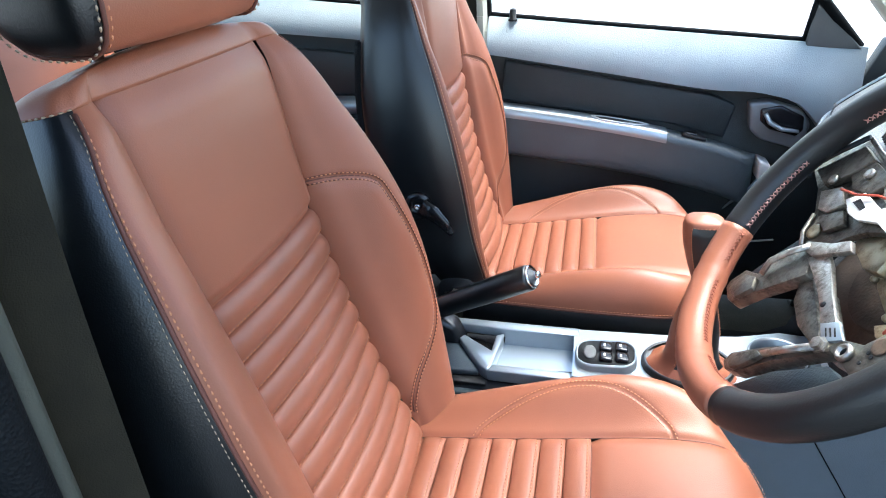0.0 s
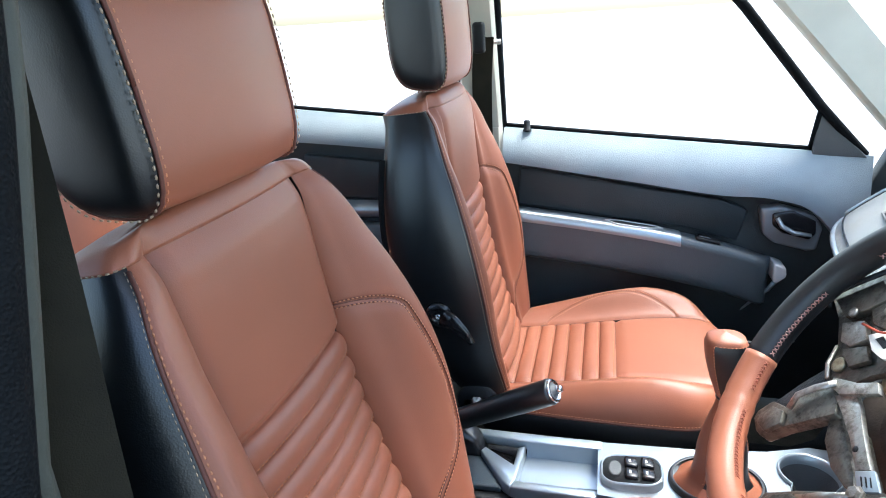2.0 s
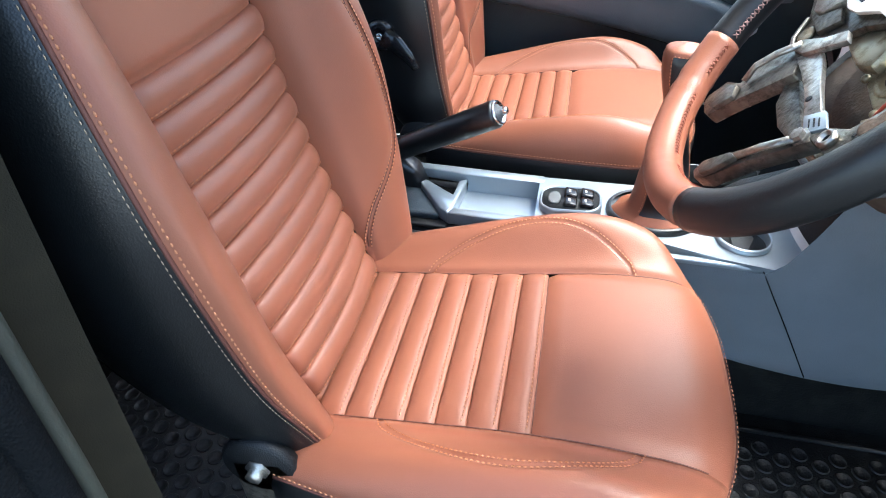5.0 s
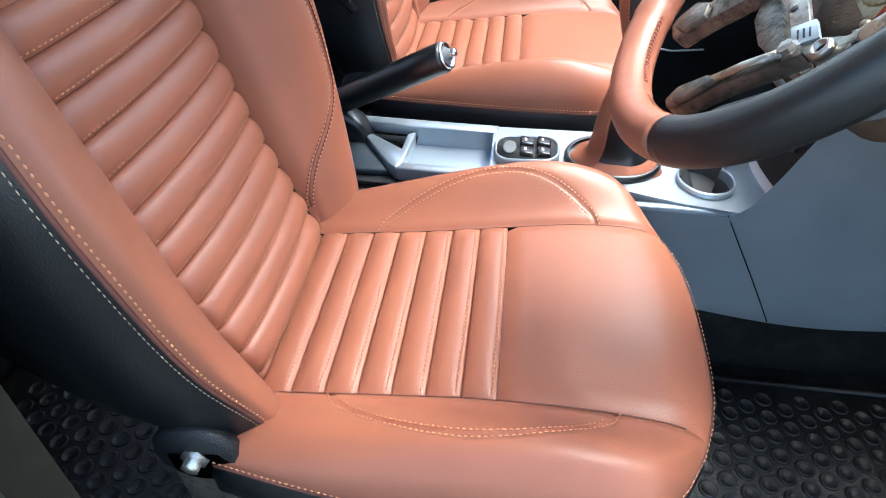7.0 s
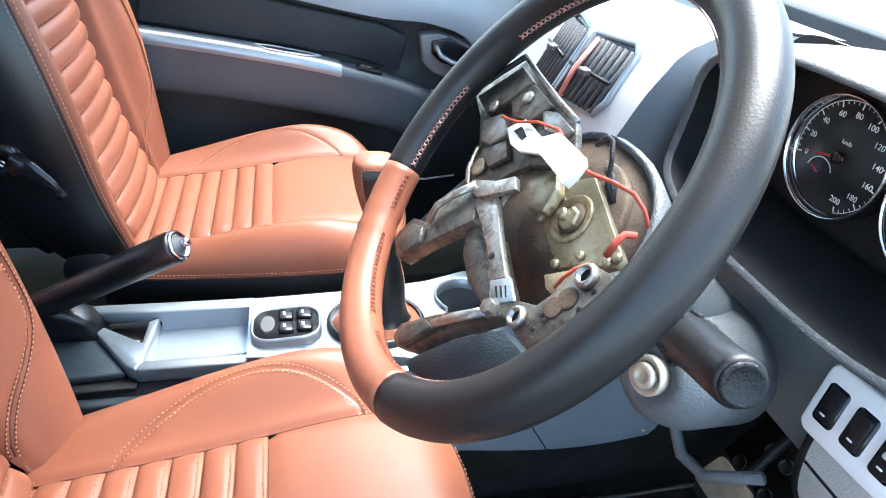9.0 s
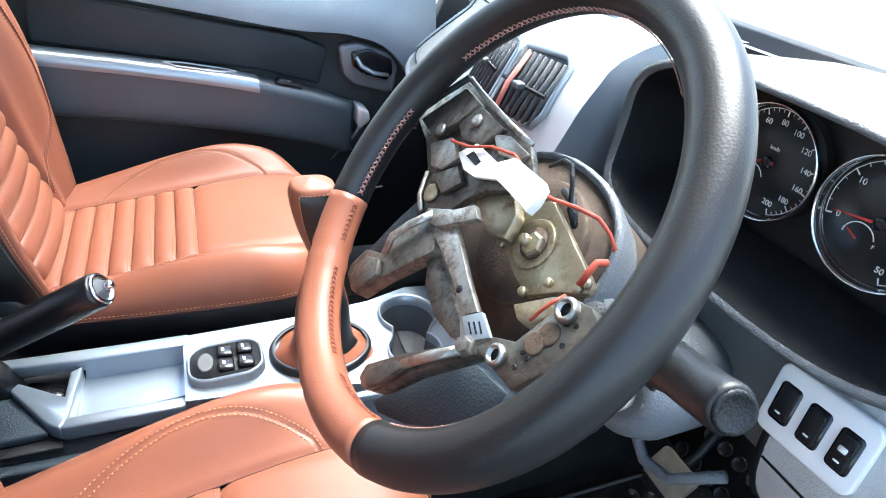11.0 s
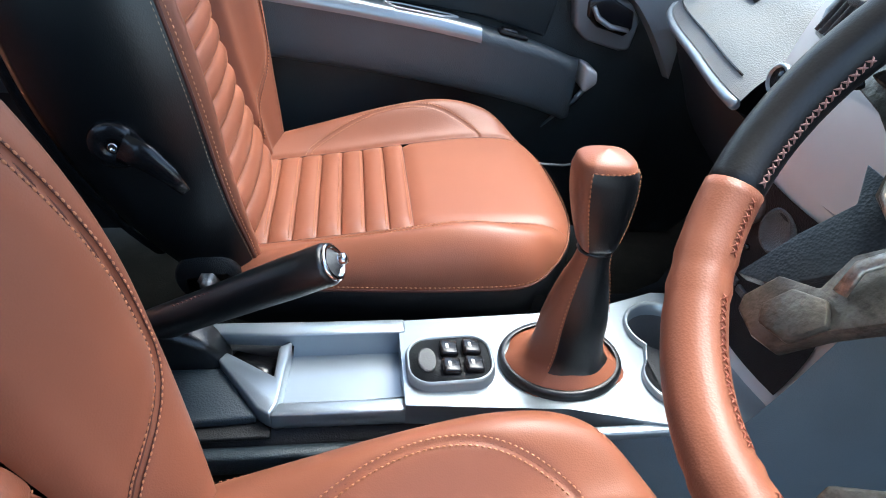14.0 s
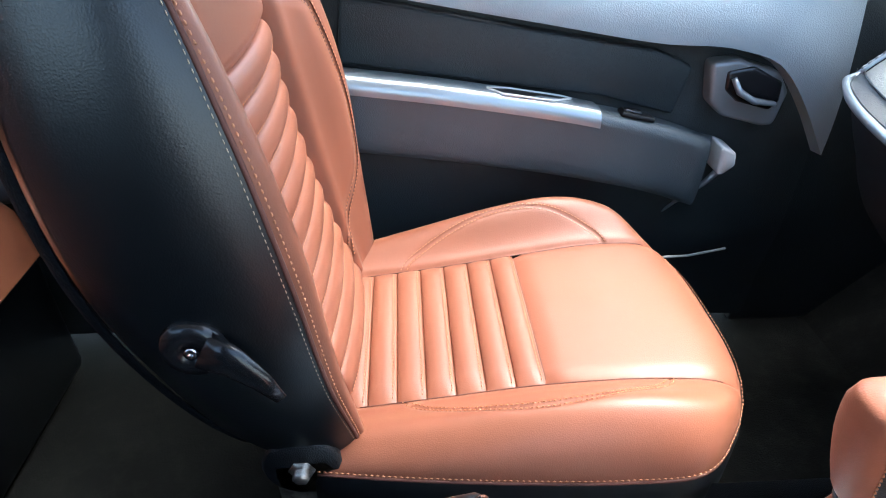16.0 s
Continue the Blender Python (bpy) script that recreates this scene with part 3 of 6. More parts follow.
    # recliner lever, hinge and closing strip
    for side in (-1, 1):
        if side == inboard:
            c = back_at(0.592, side * (BACK_W(0.59) + 0.013), -0.022)
            flat = Matrix.Translation(c) @ Matrix.Rotation(radians(-90 * side), 4, "X")
            Shape().lathe([(0.001, -0.004), (0.026, -0.004), (0.027, 0.004), (0.024, 0.010), (0.010, 0.012), (0.009, 0.009), (0.001, 0.009)], flat, 28).done("lever_hub", GLOSS_BLACK, seat, "glossy black lever hub")
            Shape().lathe([(0.001, 0.008), (0.006, 0.008), (0.006, 0.012), (0.003, 0.0125), (0.002, 0.010), (0.001, 0.010)], flat, 10).done("lever_screw", CHROME, seat)
            arm = [c + Vector((x, side * y, z)) for x, y, z in ((0.008, 0.006, 0.0), (0.03, 0.010, -0.012), (0.05, 0.014, -0.030), (0.064, 0.017, -0.048))]
            Shape().tube(arm, [0.021, 0.016, 0.011, 0.006], 12, flat=0.45, up=(0, side, 0)).done("recliner_lever", GLOSS_BLACK, seat, "glossy black recliner lever")
        h = Vector((-0.215, cy + 0.006 + side * 0.207, 0.385))
        fl2 = Matrix.Translation(h) @ Matrix.Rotation(radians(-90 * side), 4, "X")
        Shape().lathe([(0.001, -0.012), (0.040, -0.012), (0.042, 0.0), (0.038, 0.005), (0.001, 0.005)], fl2, 24).done("hinge_plate", PLASTIC_DARK, seat, "dark hinge plate")
        Shape().lathe([(0.001, 0.004), (0.014, 0.004), (0.014, 0.007), (0.009, 0.008), (0.009, 0.017), (0.001, 0.018)], fl2, 6).done("hinge_bolt", STEEL, seat, "worn steel hinge bolt")
        Shape().prism([(-0.24, 0.24), (-0.16, 0.22), (-0.16, 0.36), (-0.19, 0.40), (-0.245, 0.39)], cy + side * 0.198, cy + side * 0.206, "y", 0.003).done("hinge_bracket", STEEL_DARK, seat)
        strip = [back_at(z, side * (BACK_W(z) - 0.004), -0.93 * BACK_T(z)) for z in lin(0.44, 0.87, 24)]
        Shape().tube(strip, 0.009, 8, flat=0.3, up=(-0.6, side, 0)).done("closing_strip", SEAL, seat, "black closing strip of the cover")
    adopt(seat, {"backrest": ("upper_panel", "back_channel", "bolster", "cover_base", "top_cap", "closing_strip"),
                 "cushion": ("padded_channel", "front_panel", "thigh_bolster", "seat_pan"),
                 "headrest": ("headrest_side", "headrest_post", "post_guide"),
                 "recliner_lever": ("lever_hub", "lever_screw"), "hinge_plate": ("hinge_bolt", "hinge_bracket"),
                 "slide_rail": ("support_bracket", "rail_foot")})
    return seat, back_at, cush


driver_seat, driver_back, driver_cushion = make_seat("front_seat", "tan and black leatherette driver's seat with padded channels", 0.556, 0, 1)
passenger_seat, passenger_back, passenger_cushion = make_seat("front_seat", "tan and black leatherette passenger seat beside the console", 1.268, 4.6, -1)


# ---- the car's shell ----
ground = tagged(Shape().grid(lambda x, y: (x, y, -0.62), [-600, -4, -2, 0, 2, 4, 600], [-600, -4, -2, 0, 2, 4, 600], True).done("ground", GROUND), "pale concrete ground outside the car", "ground", kind="structure")
# Unseen dark slab, added to cut the light bounced into the doorway.
tagged(Shape().box((12, 4.6, 0.03), (0.0, -2.15, -0.612)).done("pavement", BOUNCE_CUT), "unseen dark slab added to cut bounced light at the open doorway", "pavement", kind="structure")
# Unseen wall, added to shape the sky light from the open side.
light_wall = tagged(Shape().box((16, 0.2, 1.5), (0.0, -4.6, 0.13)).done("wall_added", WALL), "unseen low pale wall added to shape light on the driver side", "wall", kind="structure")
floor = tagged(Shape().prism([(-1.9, 0.02), (0.80, 0.02), (1.02, 0.30), (1.02, 0.34), (0.77, 0.05), (-1.9, 0.05)], 0.20, 1.68, "y").done("floor", CARPET), "dark worn carpet on the car floor", "floor", kind="structure")
roof = tagged(Shape().grid(lambda x, v: (x, 0.912 + v, 1.45 - 0.10 * v * v - 0.05 * smooth((x + 0.2) / 0.6)), lin(-1.9, 0.26, 12), lin(-0.60, 0.60, 13), True)
              .grid(lambda x, v: (x, 0.912 + v, 1.475 - 0.10 * v * v - 0.05 * smooth((x + 0.2) / 0.6)), lin(-1.9, 0.26, 12), lin(-0.62, 0.62, 13)).done("ceiling", HEADLINER), "pale fabric headliner under the roof", "ceiling", kind="structure")
firewall = tagged(Shape().box((0.03, 1.46, 0.75), (1.03, 0.94, 0.42)).done("wall_front", PLASTIC_DARK), "dark bulkhead behind the dashboard", "bulkhead", kind="structure")
rear_wall = tagged(Shape().prism([(-1.93, 0.02), (-1.88, 0.02), (-1.88, 0.95), (-1.93, 0.95)], 0.22, 1.62, "y").done("wall_rear", PLASTIC_DARK), "dark trim behind the rear seat", "wall trim", kind="structure")


def strip(name, a, b, wa, wb, depth, material, label, cat="pillar"):
    """A tapered post between two places; wa and wb: its width along x at either end."""
    rows = []
    for t in lin(0, 1, 9):
        p, w = Vector(a).lerp(Vector(b), t), wa + (wb - wa) * t
        rows.append([(p.x + w / 2 * cx, p.y + depth / 2 * cy_, p.z) for cx, cy_ in ((1, 0.6), (0.85, 1), (-0.85, 1), (-1, 0.6), (-1, -0.6), (-0.85, -1), (0.85, -1), (1, -0.6))])
    return tagged(Shape().loft(rows).done(name, material, sharp=50), label, cat, kind="structure")


# far side: posts between the windows
strip("pillar_b_far", (-0.285, 1.625, 0.10), (-0.285, 1.63, 0.84), 0.10, 0.10, 0.07, PILLAR, "beige trim of the passenger-side door post")
strip("pillar_b_far_upper", (-0.285, 1.625, 0.84), (-0.285, 1.51, 1.42), 0.10, 0.085, 0.05, PILLAR, "beige upper trim of the passenger-side door post")
strip("pillar_a_far", (0.76, 1.56, 0.72), (0.12, 1.48, 1.41), 0.12, 0.13, 0.06, PILLAR, "beige trim of the passenger-side windscreen post")
strip("pillar_a_near", (0.76, 0.27, 0.72), (0.12, 0.35, 1.41), 0.10, 0.10, 0.06, PILLAR, "beige trim of the driver-side windscreen post")
strip("pillar_c_far", (-1.45, 1.60, 0.90), (-1.35, 1.50, 1.42), 0.22, 0.14, 0.06, PILLAR, "beige rear post trim on the passenger side")
strip("pillar_c_near", (-1.45, 0.24, 0.90), (-1.35, 0.33, 1.42), 0.22, 0.14, 0.06, PILLAR, "beige rear post trim on the driver side")
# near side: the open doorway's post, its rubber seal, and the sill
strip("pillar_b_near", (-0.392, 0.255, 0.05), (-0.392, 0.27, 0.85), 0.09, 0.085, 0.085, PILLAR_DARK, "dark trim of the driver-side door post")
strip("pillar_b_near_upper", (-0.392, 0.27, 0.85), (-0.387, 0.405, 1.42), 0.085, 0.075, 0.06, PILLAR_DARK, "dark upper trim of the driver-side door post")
strip("post_body_near", (-0.367, 0.195, 0.02), (-0.367, 0.215, 0.85), 0.17, 0.15, 0.05, SEAL, "dark outer face of the driver-side door post")
strip("post_body_near_upper", (-0.367, 0.215, 0.85), (-0.367, 0.350, 1.42), 0.15, 0.13, 0.05, SEAL, "dark outer face of the upper driver-side post")
seal = Shape().tube([(-0.304, 0.20, 0.06), (-0.294, 0.222, 0.4), (-0.292, 0.232, 0.7), (-0.291, 0.240, 0.88), (-0.291, 0.295, 1.08), (-0.291, 0.372, 1.42)], 0.016, 12)
tagged(seal.done("door_seal", SEAL), "ribbed black rubber seal on the door post", "door seal", kind="structure")
edge = Shape().tube([(-0.304, 0.232, 0.06), (-0.304, 0.254, 0.4), (-0.304, 0.262, 0.7), (-0.302, 0.268, 0.88), (-0.300, 0.322, 1.08), (-0.298, 0.398, 1.42)], 0.0085, 8)
tagged(edge.done("trim_edge", TRIM_DARK), "grey-green edge of the door post trim", "trim", kind="structure")
tagged(Shape().prism([(0.20, -0.02), (0.20, 0.09), (0.225, 0.105), (0.275, 0.105), (0.285, 0.05), (0.285, -0.02)], -0.25, 0.72, "x").done("sill", PLASTIC_DARK), "dark sill trim along the open driver's doorway", "sill", kind="structure")
tagged(Shape().prism([(-1.85, 0.02), (-0.37, 0.02), (-0.37, 0.85), (-1.40, 0.93), (-1.85, 0.93)], 0.17, 0.23, "y").done("rear_side_near", DOOR_DARK), "dark rear door trim on the driver side", "door trim", kind="structure")


# far doors
def sill_z(x):
    return 0.812 - 0.104 * (x + 0.0) + 0.016 * max(0.0, x) * 0.5


def seam_z(x):
    """The edge between the pale upper trim and the dark inset."""
    return spline([-1.4, -0.22, 0.10, 0.30, 0.42, 0.50, 0.56, 0.62], [0.86, 0.752, 0.700, 0.668, 0.658, 0.628, 0.560, 0.47])(x)


def upper_y(x, z):
    s, b_ = sill_z(x), seam_z(x)
    t = (s - z) / max(0.02, s - b_)
    return 1.618 - 0.030 * math.sin(min(1, t) * math.pi * 0.62) - 0.012 * t


def build_door(name, label, x0, x1):
    d = thing(name, label, "car door", (0.5 * (x0 + x1), 1.66, 0.08), kind="structure")
    xs = lin(x0, x1, 42)
    def up(x, t):
        z = sill_z(x) + (seam_z(x) - sill_z(x)) * t
        return Vector((x, upper_y(x, z), z))
    sh = Shape().grid(lambda x, t: up(x, t), xs, lin(0, 1, 13))
    sh.grid(lambda x, t: up(x, 0) + Vector((0, 0.055 * t, 0.004 * math.sin(t * 3.1))), xs, lin(0, 1, 5), True)
    sh.grid(lambda x, t: up(x, 1) + Vector((0, 0.030 * t, -0.005 * t)), xs, lin(0, 1, 3))
    sh.done("upper_trim", DOOR_GREY, d, "pale grey upper door trim")
    def low(x, z):
        return Vector((x, 1.622 - 0.014 * smooth((0.60 - z) / 0.1) + 0.02 * smooth((0.34 - z) / 0.2), z))
    zs = lin(0.0, 1.0, 22)
    Shape().grid(lambda x, t: low(x, 0.08 + (seam_z(x) + 0.01 - 0.08) * t), xs, zs, True).done("lower_trim", DOOR_DARK, d, "dark lower door trim")
    Shape().box((x1 - x0, 0.05, 0.68), (0.5 * (x0 + x1), 1.672, 0.42), 0.004).done("door_shell", BODY, d)
    return d


door = build_door("door_1", "grey and black passenger door trim with a silver armrest", -0.232, 0.615)
inset = [(-0.20, 0.635), (-0.19, 0.735), (0.10, 0.684), (0.30, 0.652), (0.362, 0.625), (0.345, 0.545), (0.22, 0.578)]
Shape().prism(inset, 1.600, 1.626, "y", 0.006).done("fabric_inset", DOOR_DARK, door, "dark grey fabric inset")


def arm_top(x):
    return spline([-0.22, 0.0, 0.20, 0.34, 0.42], [0.628, 0.600, 0.566, 0.532, 0.503])(x)


# armrest: a body with a silver top, a rocker and a pale end cap
def arm_body(x, t):
    """Across the armrest's section, from the trim over the top and down the face."""
    out, drop = 0.060 * smooth((0.43 - x) / 0.04 + 0.15), 0.125
    pts = spline([0, 0.25, 0.36, 0.5, 0.75, 1.0], [[1.61, 0], [1.61 - out * 0.85, 0.002], [1.61 - out, -0.010], [1.61 - out * 0.98, -0.03], [1.61 - out * 0.82, -drop * 0.92], [1.61, -drop]])
    y, dz = pts(t)
    return Vector((x, y, arm_top(x) + dz))
Shape().grid(arm_body, lin(-0.215, 0.424, 30), lin(0, 1, 19)).done("armrest", DOOR_MID, door, "blue-grey armrest body")
end = [arm_body(0.424, t) for t in lin(0, 1, 19)]
Shape().add(end, [tuple(range(19))]).done("armrest_end", DOOR_MID, door)
Shape().grid(lambda x, t: arm_body(x, t) + Vector((0, -0.0035, 0.0045)), lin(-0.215, 0.208, 26), lin(0.02, 0.46, 12)).done("silver_strip", SILVER, door, "bright silver armrest strip")
grab = [(0.028, 0.0), (0.05, 0.009), (0.13, 0.008), (0.165, -0.006), (0.15, -0.010), (0.06, -0.008)]
Shape().add([arm_body(x, 0.16 + dz * 9) + Vector((0, -0.004, 0.006)) for x, dz in grab], [tuple(range(6))[::-1]]).done("grab_recess", PLASTIC_DARK, door, "dark slot in the silver strip")
Shape().tube([arm_body(x, 0.16 + dz * 9) + Vector((0, -0.004, 0.006)) for x, dz in grab + grab[:1]], 0.0022, 6).done("recess_edge", SILVER_PALE, door)
m = Matrix.Rotation(radians(12.5), 4, "Y")
Shape().box((0.058, 0.026, 0.008), arm_body(0.272, 0.17) + Vector((0, 0, 0.003)), 0.003, 2, m).done("switch_bezel", PLASTIC_DARK, door)
Shape().box((0.032, 0.015, 0.012), arm_body(0.264, 0.17) + Vector((0, 0, 0.005)), 0.003, 2, m).done("window_rocker", GLOSS_BLACK, door, "black window rocker")
Shape().prism([(0.424, 0.506), (0.452, 0.494), (0.456, 0.470), (0.436, 0.452), (0.426, 0.455)], 1.556, 1.612, "y", 0.006).done("end_cap", SILVER_PALE, door, "pale silver armrest end cap")
Shape().tube([(0.436, 1.575, 0.452), (0.425, 1.585, 0.425), (0.395, 1.60, 0.385), (0.372, 1.61, 0.352)], [0.006, 0.005, 0.004, 0.002], 8).done("pull_edge", SILVER, door)
# inner handle
bez = [(0.386, 0.634), (0.430, 0.640), (0.505, 0.618), (0.528, 0.585), (0.520, 0.528), (0.498, 0.526), (0.425, 0.545), (0.398, 0.568)]
Shape().prism(bez, 1.590, 1.626, "y", 0.008, 3).done("handle_bezel", SILVER_DARK, door, "silver inner handle surround")
Shape().prism([(0.413, 0.622), (0.455, 0.630), (0.510, 0.604), (0.514, 0.572), (0.500, 0.556), (0.440, 0.572), (0.416, 0.592)], 1.586, 1.60, "y", 0.005).done("handle_cavity", GLOSS_BLACK, door, "black handle cavity")
Shape().tube([(0.424, 1.582, 0.612), (0.436, 1.578, 0.592), (0.462, 1.575, 0.578), (0.500, 1.577, 0.572)], [0.008, 0.009, 0.008, 0.006], 10, flat=0.6).done("inner_handle", SILVER, door, "silver pull lever")
# window: seals, lock button, mirror corner
low = [(x, 1.628, sill_z(x) + 0.005) for x in lin(-0.232, 0.49, 12)]
Shape().tube(low, 0.006, 6).done("window_seal", SEAL, door)
frame_pts = [(-0.236, 1.632, 0.82), (-0.236, 1.60, 1.0), (-0.234, 1.53, 1.36), (-0.16, 1.525, 1.375), (0.06, 1.525, 1.345), (0.302, 1.57, 1.09), (0.488, 1.61, 0.87), (0.60, 1.63, 0.752)]
Shape().tube(frame_pts, 0.011, 8).done("window_frame", SEAL, door, "black window frame")
Shape().tube([(0.484, 1.628, 0.765), (0.490, 1.612, 0.862)], 0.006, 8).done("corner_seal", SEAL, door)
Shape().prism([(0.486, 0.756), (0.604, 0.748), (0.490, 0.862)], 1.614, 1.632, "y", 0.004).done("mirror_corner", PLASTIC, door, "grey triangular mirror cover")
Shape().lathe([(0.001, 0), (0.011, 0), (0.011, 0.004), (0.0085, 0.005), (0.0085, 0.024), (0.006, 0.028), (0.001, 0.029)], Matrix.Translation((-0.172, 1.612, 0.826)), 16).done("lock_button", PLASTIC_DARK, door, "black lock button")
pane = Shape().add([(-0.232, 1.64, 0.82), (0.49, 1.64, 0.755), (0.488, 1.615, 0.865), (0.30, 1.575, 1.09), (0.06, 1.535, 1.342), (-0.16, 1.535, 1.37), (-0.232, 1.54, 1.36)], [tuple(range(7))]).done("glass", GLASS, door, "clear side window glass", smooth=False)
pane.visible_shadow = False

adopt(door, {"armrest": ("armrest_end", "silver_strip", "grab_recess", "recess_edge", "switch_bezel", "window_rocker", "end_cap", "pull_edge"),
             "handle_bezel": ("handle_cavity", "inner_handle"), "window_frame": ("window_seal", "corner_seal", "mirror_corner", "glass"),
             "upper_trim": ("lock_button",), "lower_trim": ("fabric_inset",)})

door2 = build_door("door_2", "grey and black rear door trim with a silver strip", -1.40, -0.335)
Shape().grid(lambda x, t: Vector((x, 1.60 - 0.03 * math.sin(t * math.pi) ** 0.6, 0.640 - 0.06 * (x + 0.55) * 0 - 0.05 * t + 0.004)), lin(-0.86, -0.42, 16), lin(0, 1, 9)).done("silver_strip", SILVER, door2, "bright silver grip strip")
Shape().prism([(-0.80, 0.655), (-0.44, 0.640), (-0.44, 0.74), (-0.80, 0.775)], 1.600, 1.626, "y", 0.006).done("fabric_inset", DOOR_DARK, door2)
Shape().prism([(-0.86, 0.41), (-0.42, 0.41), (-0.42, 0.575), (-0.86, 0.585)], 1.575, 1.62, "y", 0.012).done("lower_pocket", DOOR_MID, door2)
Shape().tube([(x, 1.628, sill_z(x) + 0.005) for x in lin(-1.36, -0.335, 12)], 0.006, 6).done("window_seal", SEAL, door2)
Shape().tube([(-0.332, 1.632, 0.85), (-0.332, 1.60, 1.0), (-0.332, 1.53, 1.36), (-1.25, 1.53, 1.36), (-1.36, 1.62, 0.96)], 0.011, 8).done("window_frame", SEAL, door2)
pane = Shape().add([(-0.335, 1.64, 0.85), (-1.36, 1.64, 0.955), (-1.25, 1.54, 1.355), (-0.335, 1.54, 1.36)], [(0, 1, 2, 3)]).done("glass", GLASS, door2, "clear rear side window glass", smooth=False)
pane.visible_shadow = False
adopt(door2, {"window_frame": ("window_seal", "glass"), "lower_trim": ("fabric_inset", "lower_pocket", "silver_strip")})
windscreen = Shape().grid(lambda t, v: (0.97 - 0.76 * t, 0.912 + v * (0.68 - 0.08 * t), 0.80 + 0.60 * t), lin(0, 1, 8), lin(-1, 1, 9)).done("windscreen", GLASS)
windscreen.visible_shadow = False
tagged(windscreen, "clear raked windscreen over the dashboard", "windscreen", kind="structure")
rearglass = Shape().grid(lambda t, v: (-1.90 + 0.12 * t, 0.912 + v * (0.66 - 0.06 * t), 0.95 + 0.47 * t), lin(0, 1, 4), lin(-1, 1, 5)).done("rear_window", GLASS)
rearglass.visible_shadow = False
tagged(rearglass, "clear rear window", "window", kind="structure")

tagged(Shape().prism([(0.60, 0.05), (1.03, 0.05), (1.03, 0.78), (0.66, 0.765), (0.60, 0.60)], 1.640, 1.68, "y", 0.004).done("kick_panel_far", DOOR_DARK), "dark kick panel beside the passenger footwell", "kick panel", kind="structure")
tagged(Shape().prism([(0.72, 0.05), (1.03, 0.05), (1.03, 0.78), (0.72, 0.76)], 0.20, 0.235, "y", 0.004).done("kick_panel_near", DOOR_DARK), "dark kick panel beside the driver's footwell", "kick panel", kind="structure")

# seat belts
def belt(label, pts, across):
    b = thing("seat_belt", label, "seat belt", pts[-1], "seat belts")
    sp = spline(list(range(len(pts))), pts)
    ac = Vector(across).normalized()
    us = lin(0, len(pts) - 1, 40)
    web = Shape().grid(lambda u, v: Vector(sp(u)) + ac * (0.0235 * v), us, lin(-1, 1, 5))
    web.grid(lambda u, v: Vector(sp(u)) + ac * (0.0235 * v) + Vector((-0.0015, 0.0005, 0)), us, lin(-1, 1, 5), True)
    web.done("webbing", BELT, b, "olive-black woven webbing")
    top = Vector(pts[0])
    Shape().box((0.03, 0.018, 0.07), top + Vector((-0.01, -0.01, 0.0)), 0.008, 3).done("top_guide", PLASTIC_DARK, b)
    Shape().tube([top + Vector((0.008, 0.01, -0.012)) + ac * s for s in (-0.03, 0, 0.03)], 0.006, 8).done("guide_loop", STEEL, b)
    return b
belt("olive-black webbing hanging from the driver-side post", [(-0.395, 0.395, 1.18), (-0.335, 0.335, 0.99), (-0.308, 0.300, 0.82), (-0.290, 0.275, 0.55), (-0.285, 0.262, 0.25), (-0.285, 0.26, 0.07)], (0.72, 0.68, 0))
belt("olive-black webbing on the passenger-side post", [(-0.262, 1.545, 1.06), (-0.275, 1.57, 0.95), (-0.28, 1.585, 0.75), (-0.28, 1.59, 0.5), (-0.28, 1.59, 0.07)], (1, 0.1, 0))


# ---- steering wheel ----
RUST = mat("rust_stained_inside", (0.070, 0.044, 0.026), 0.7, vary=0.4, vary_size=0.02, grain=0.4, grain_size=0.003)
SHROUD = mat("shroud_plastic", (0.105, 0.115, 0.122), 0.5, grain=0.4, grain_size=0.002, vary=0.15, cells=True)
A = radians(36.3)
WC = Vector((0.250, 0.575, 0.800))
U, N, L = Vector((math.sin(A), 0, math.cos(A))), Vector((-math.cos(A), 0, math.sin(A))), Vector((0, 1, 0))
WM = Matrix(((L.x, U.x, N.x, WC.x), (L.y, U.y, N.y, WC.y), (L.z, U.z, N.z, WC.z), (0, 0, 0, 1)))  # left, up, towards the driver
wheel = thing("steering_wheel", "black and tan leather steering wheel with its bare steel armature showing", "steering wheel", WC)
RR, RT = 0.1690, 0.0172


def sag(deg):
    """The rim is not quite round: it reaches further out at the bottom."""
    return 0.0140 * math.exp(-((((deg - 252 + 180) % 360) - 180) / 52) ** 2)


def on_rim(deg, tube_deg=None, lift=0.0):
    a = radians(deg)
    out = L * math.cos(a) + U * math.sin(a)
    p = WC + out * (RR + sag(deg))
    if tube_deg is not None:
        b_ = radians(tube_deg)
        p += (out * math.cos(b_) + N * math.sin(b_)) * (RT + lift)
    return p


def rim_arc(a0, a1):
    """The black cover is thicker round the lower half."""
    angles = lin(a0, a1, int(abs(a1 - a0) / 3) + 2)
    more = [0.0012 * smooth((a - 150) / 50) for a in angles]
    return Shape().tube([WC + (L * math.cos(radians(a)) + U * math.sin(radians(a))) * (RR + sag(a) + 0.3 * m_) for a, m_ in zip(angles, more)], [RT + m_ for m_ in more], 24)


rim_arc(-33, 240).done("rim_leather", RIM_BLACK, wheel, "black leather rim cover")
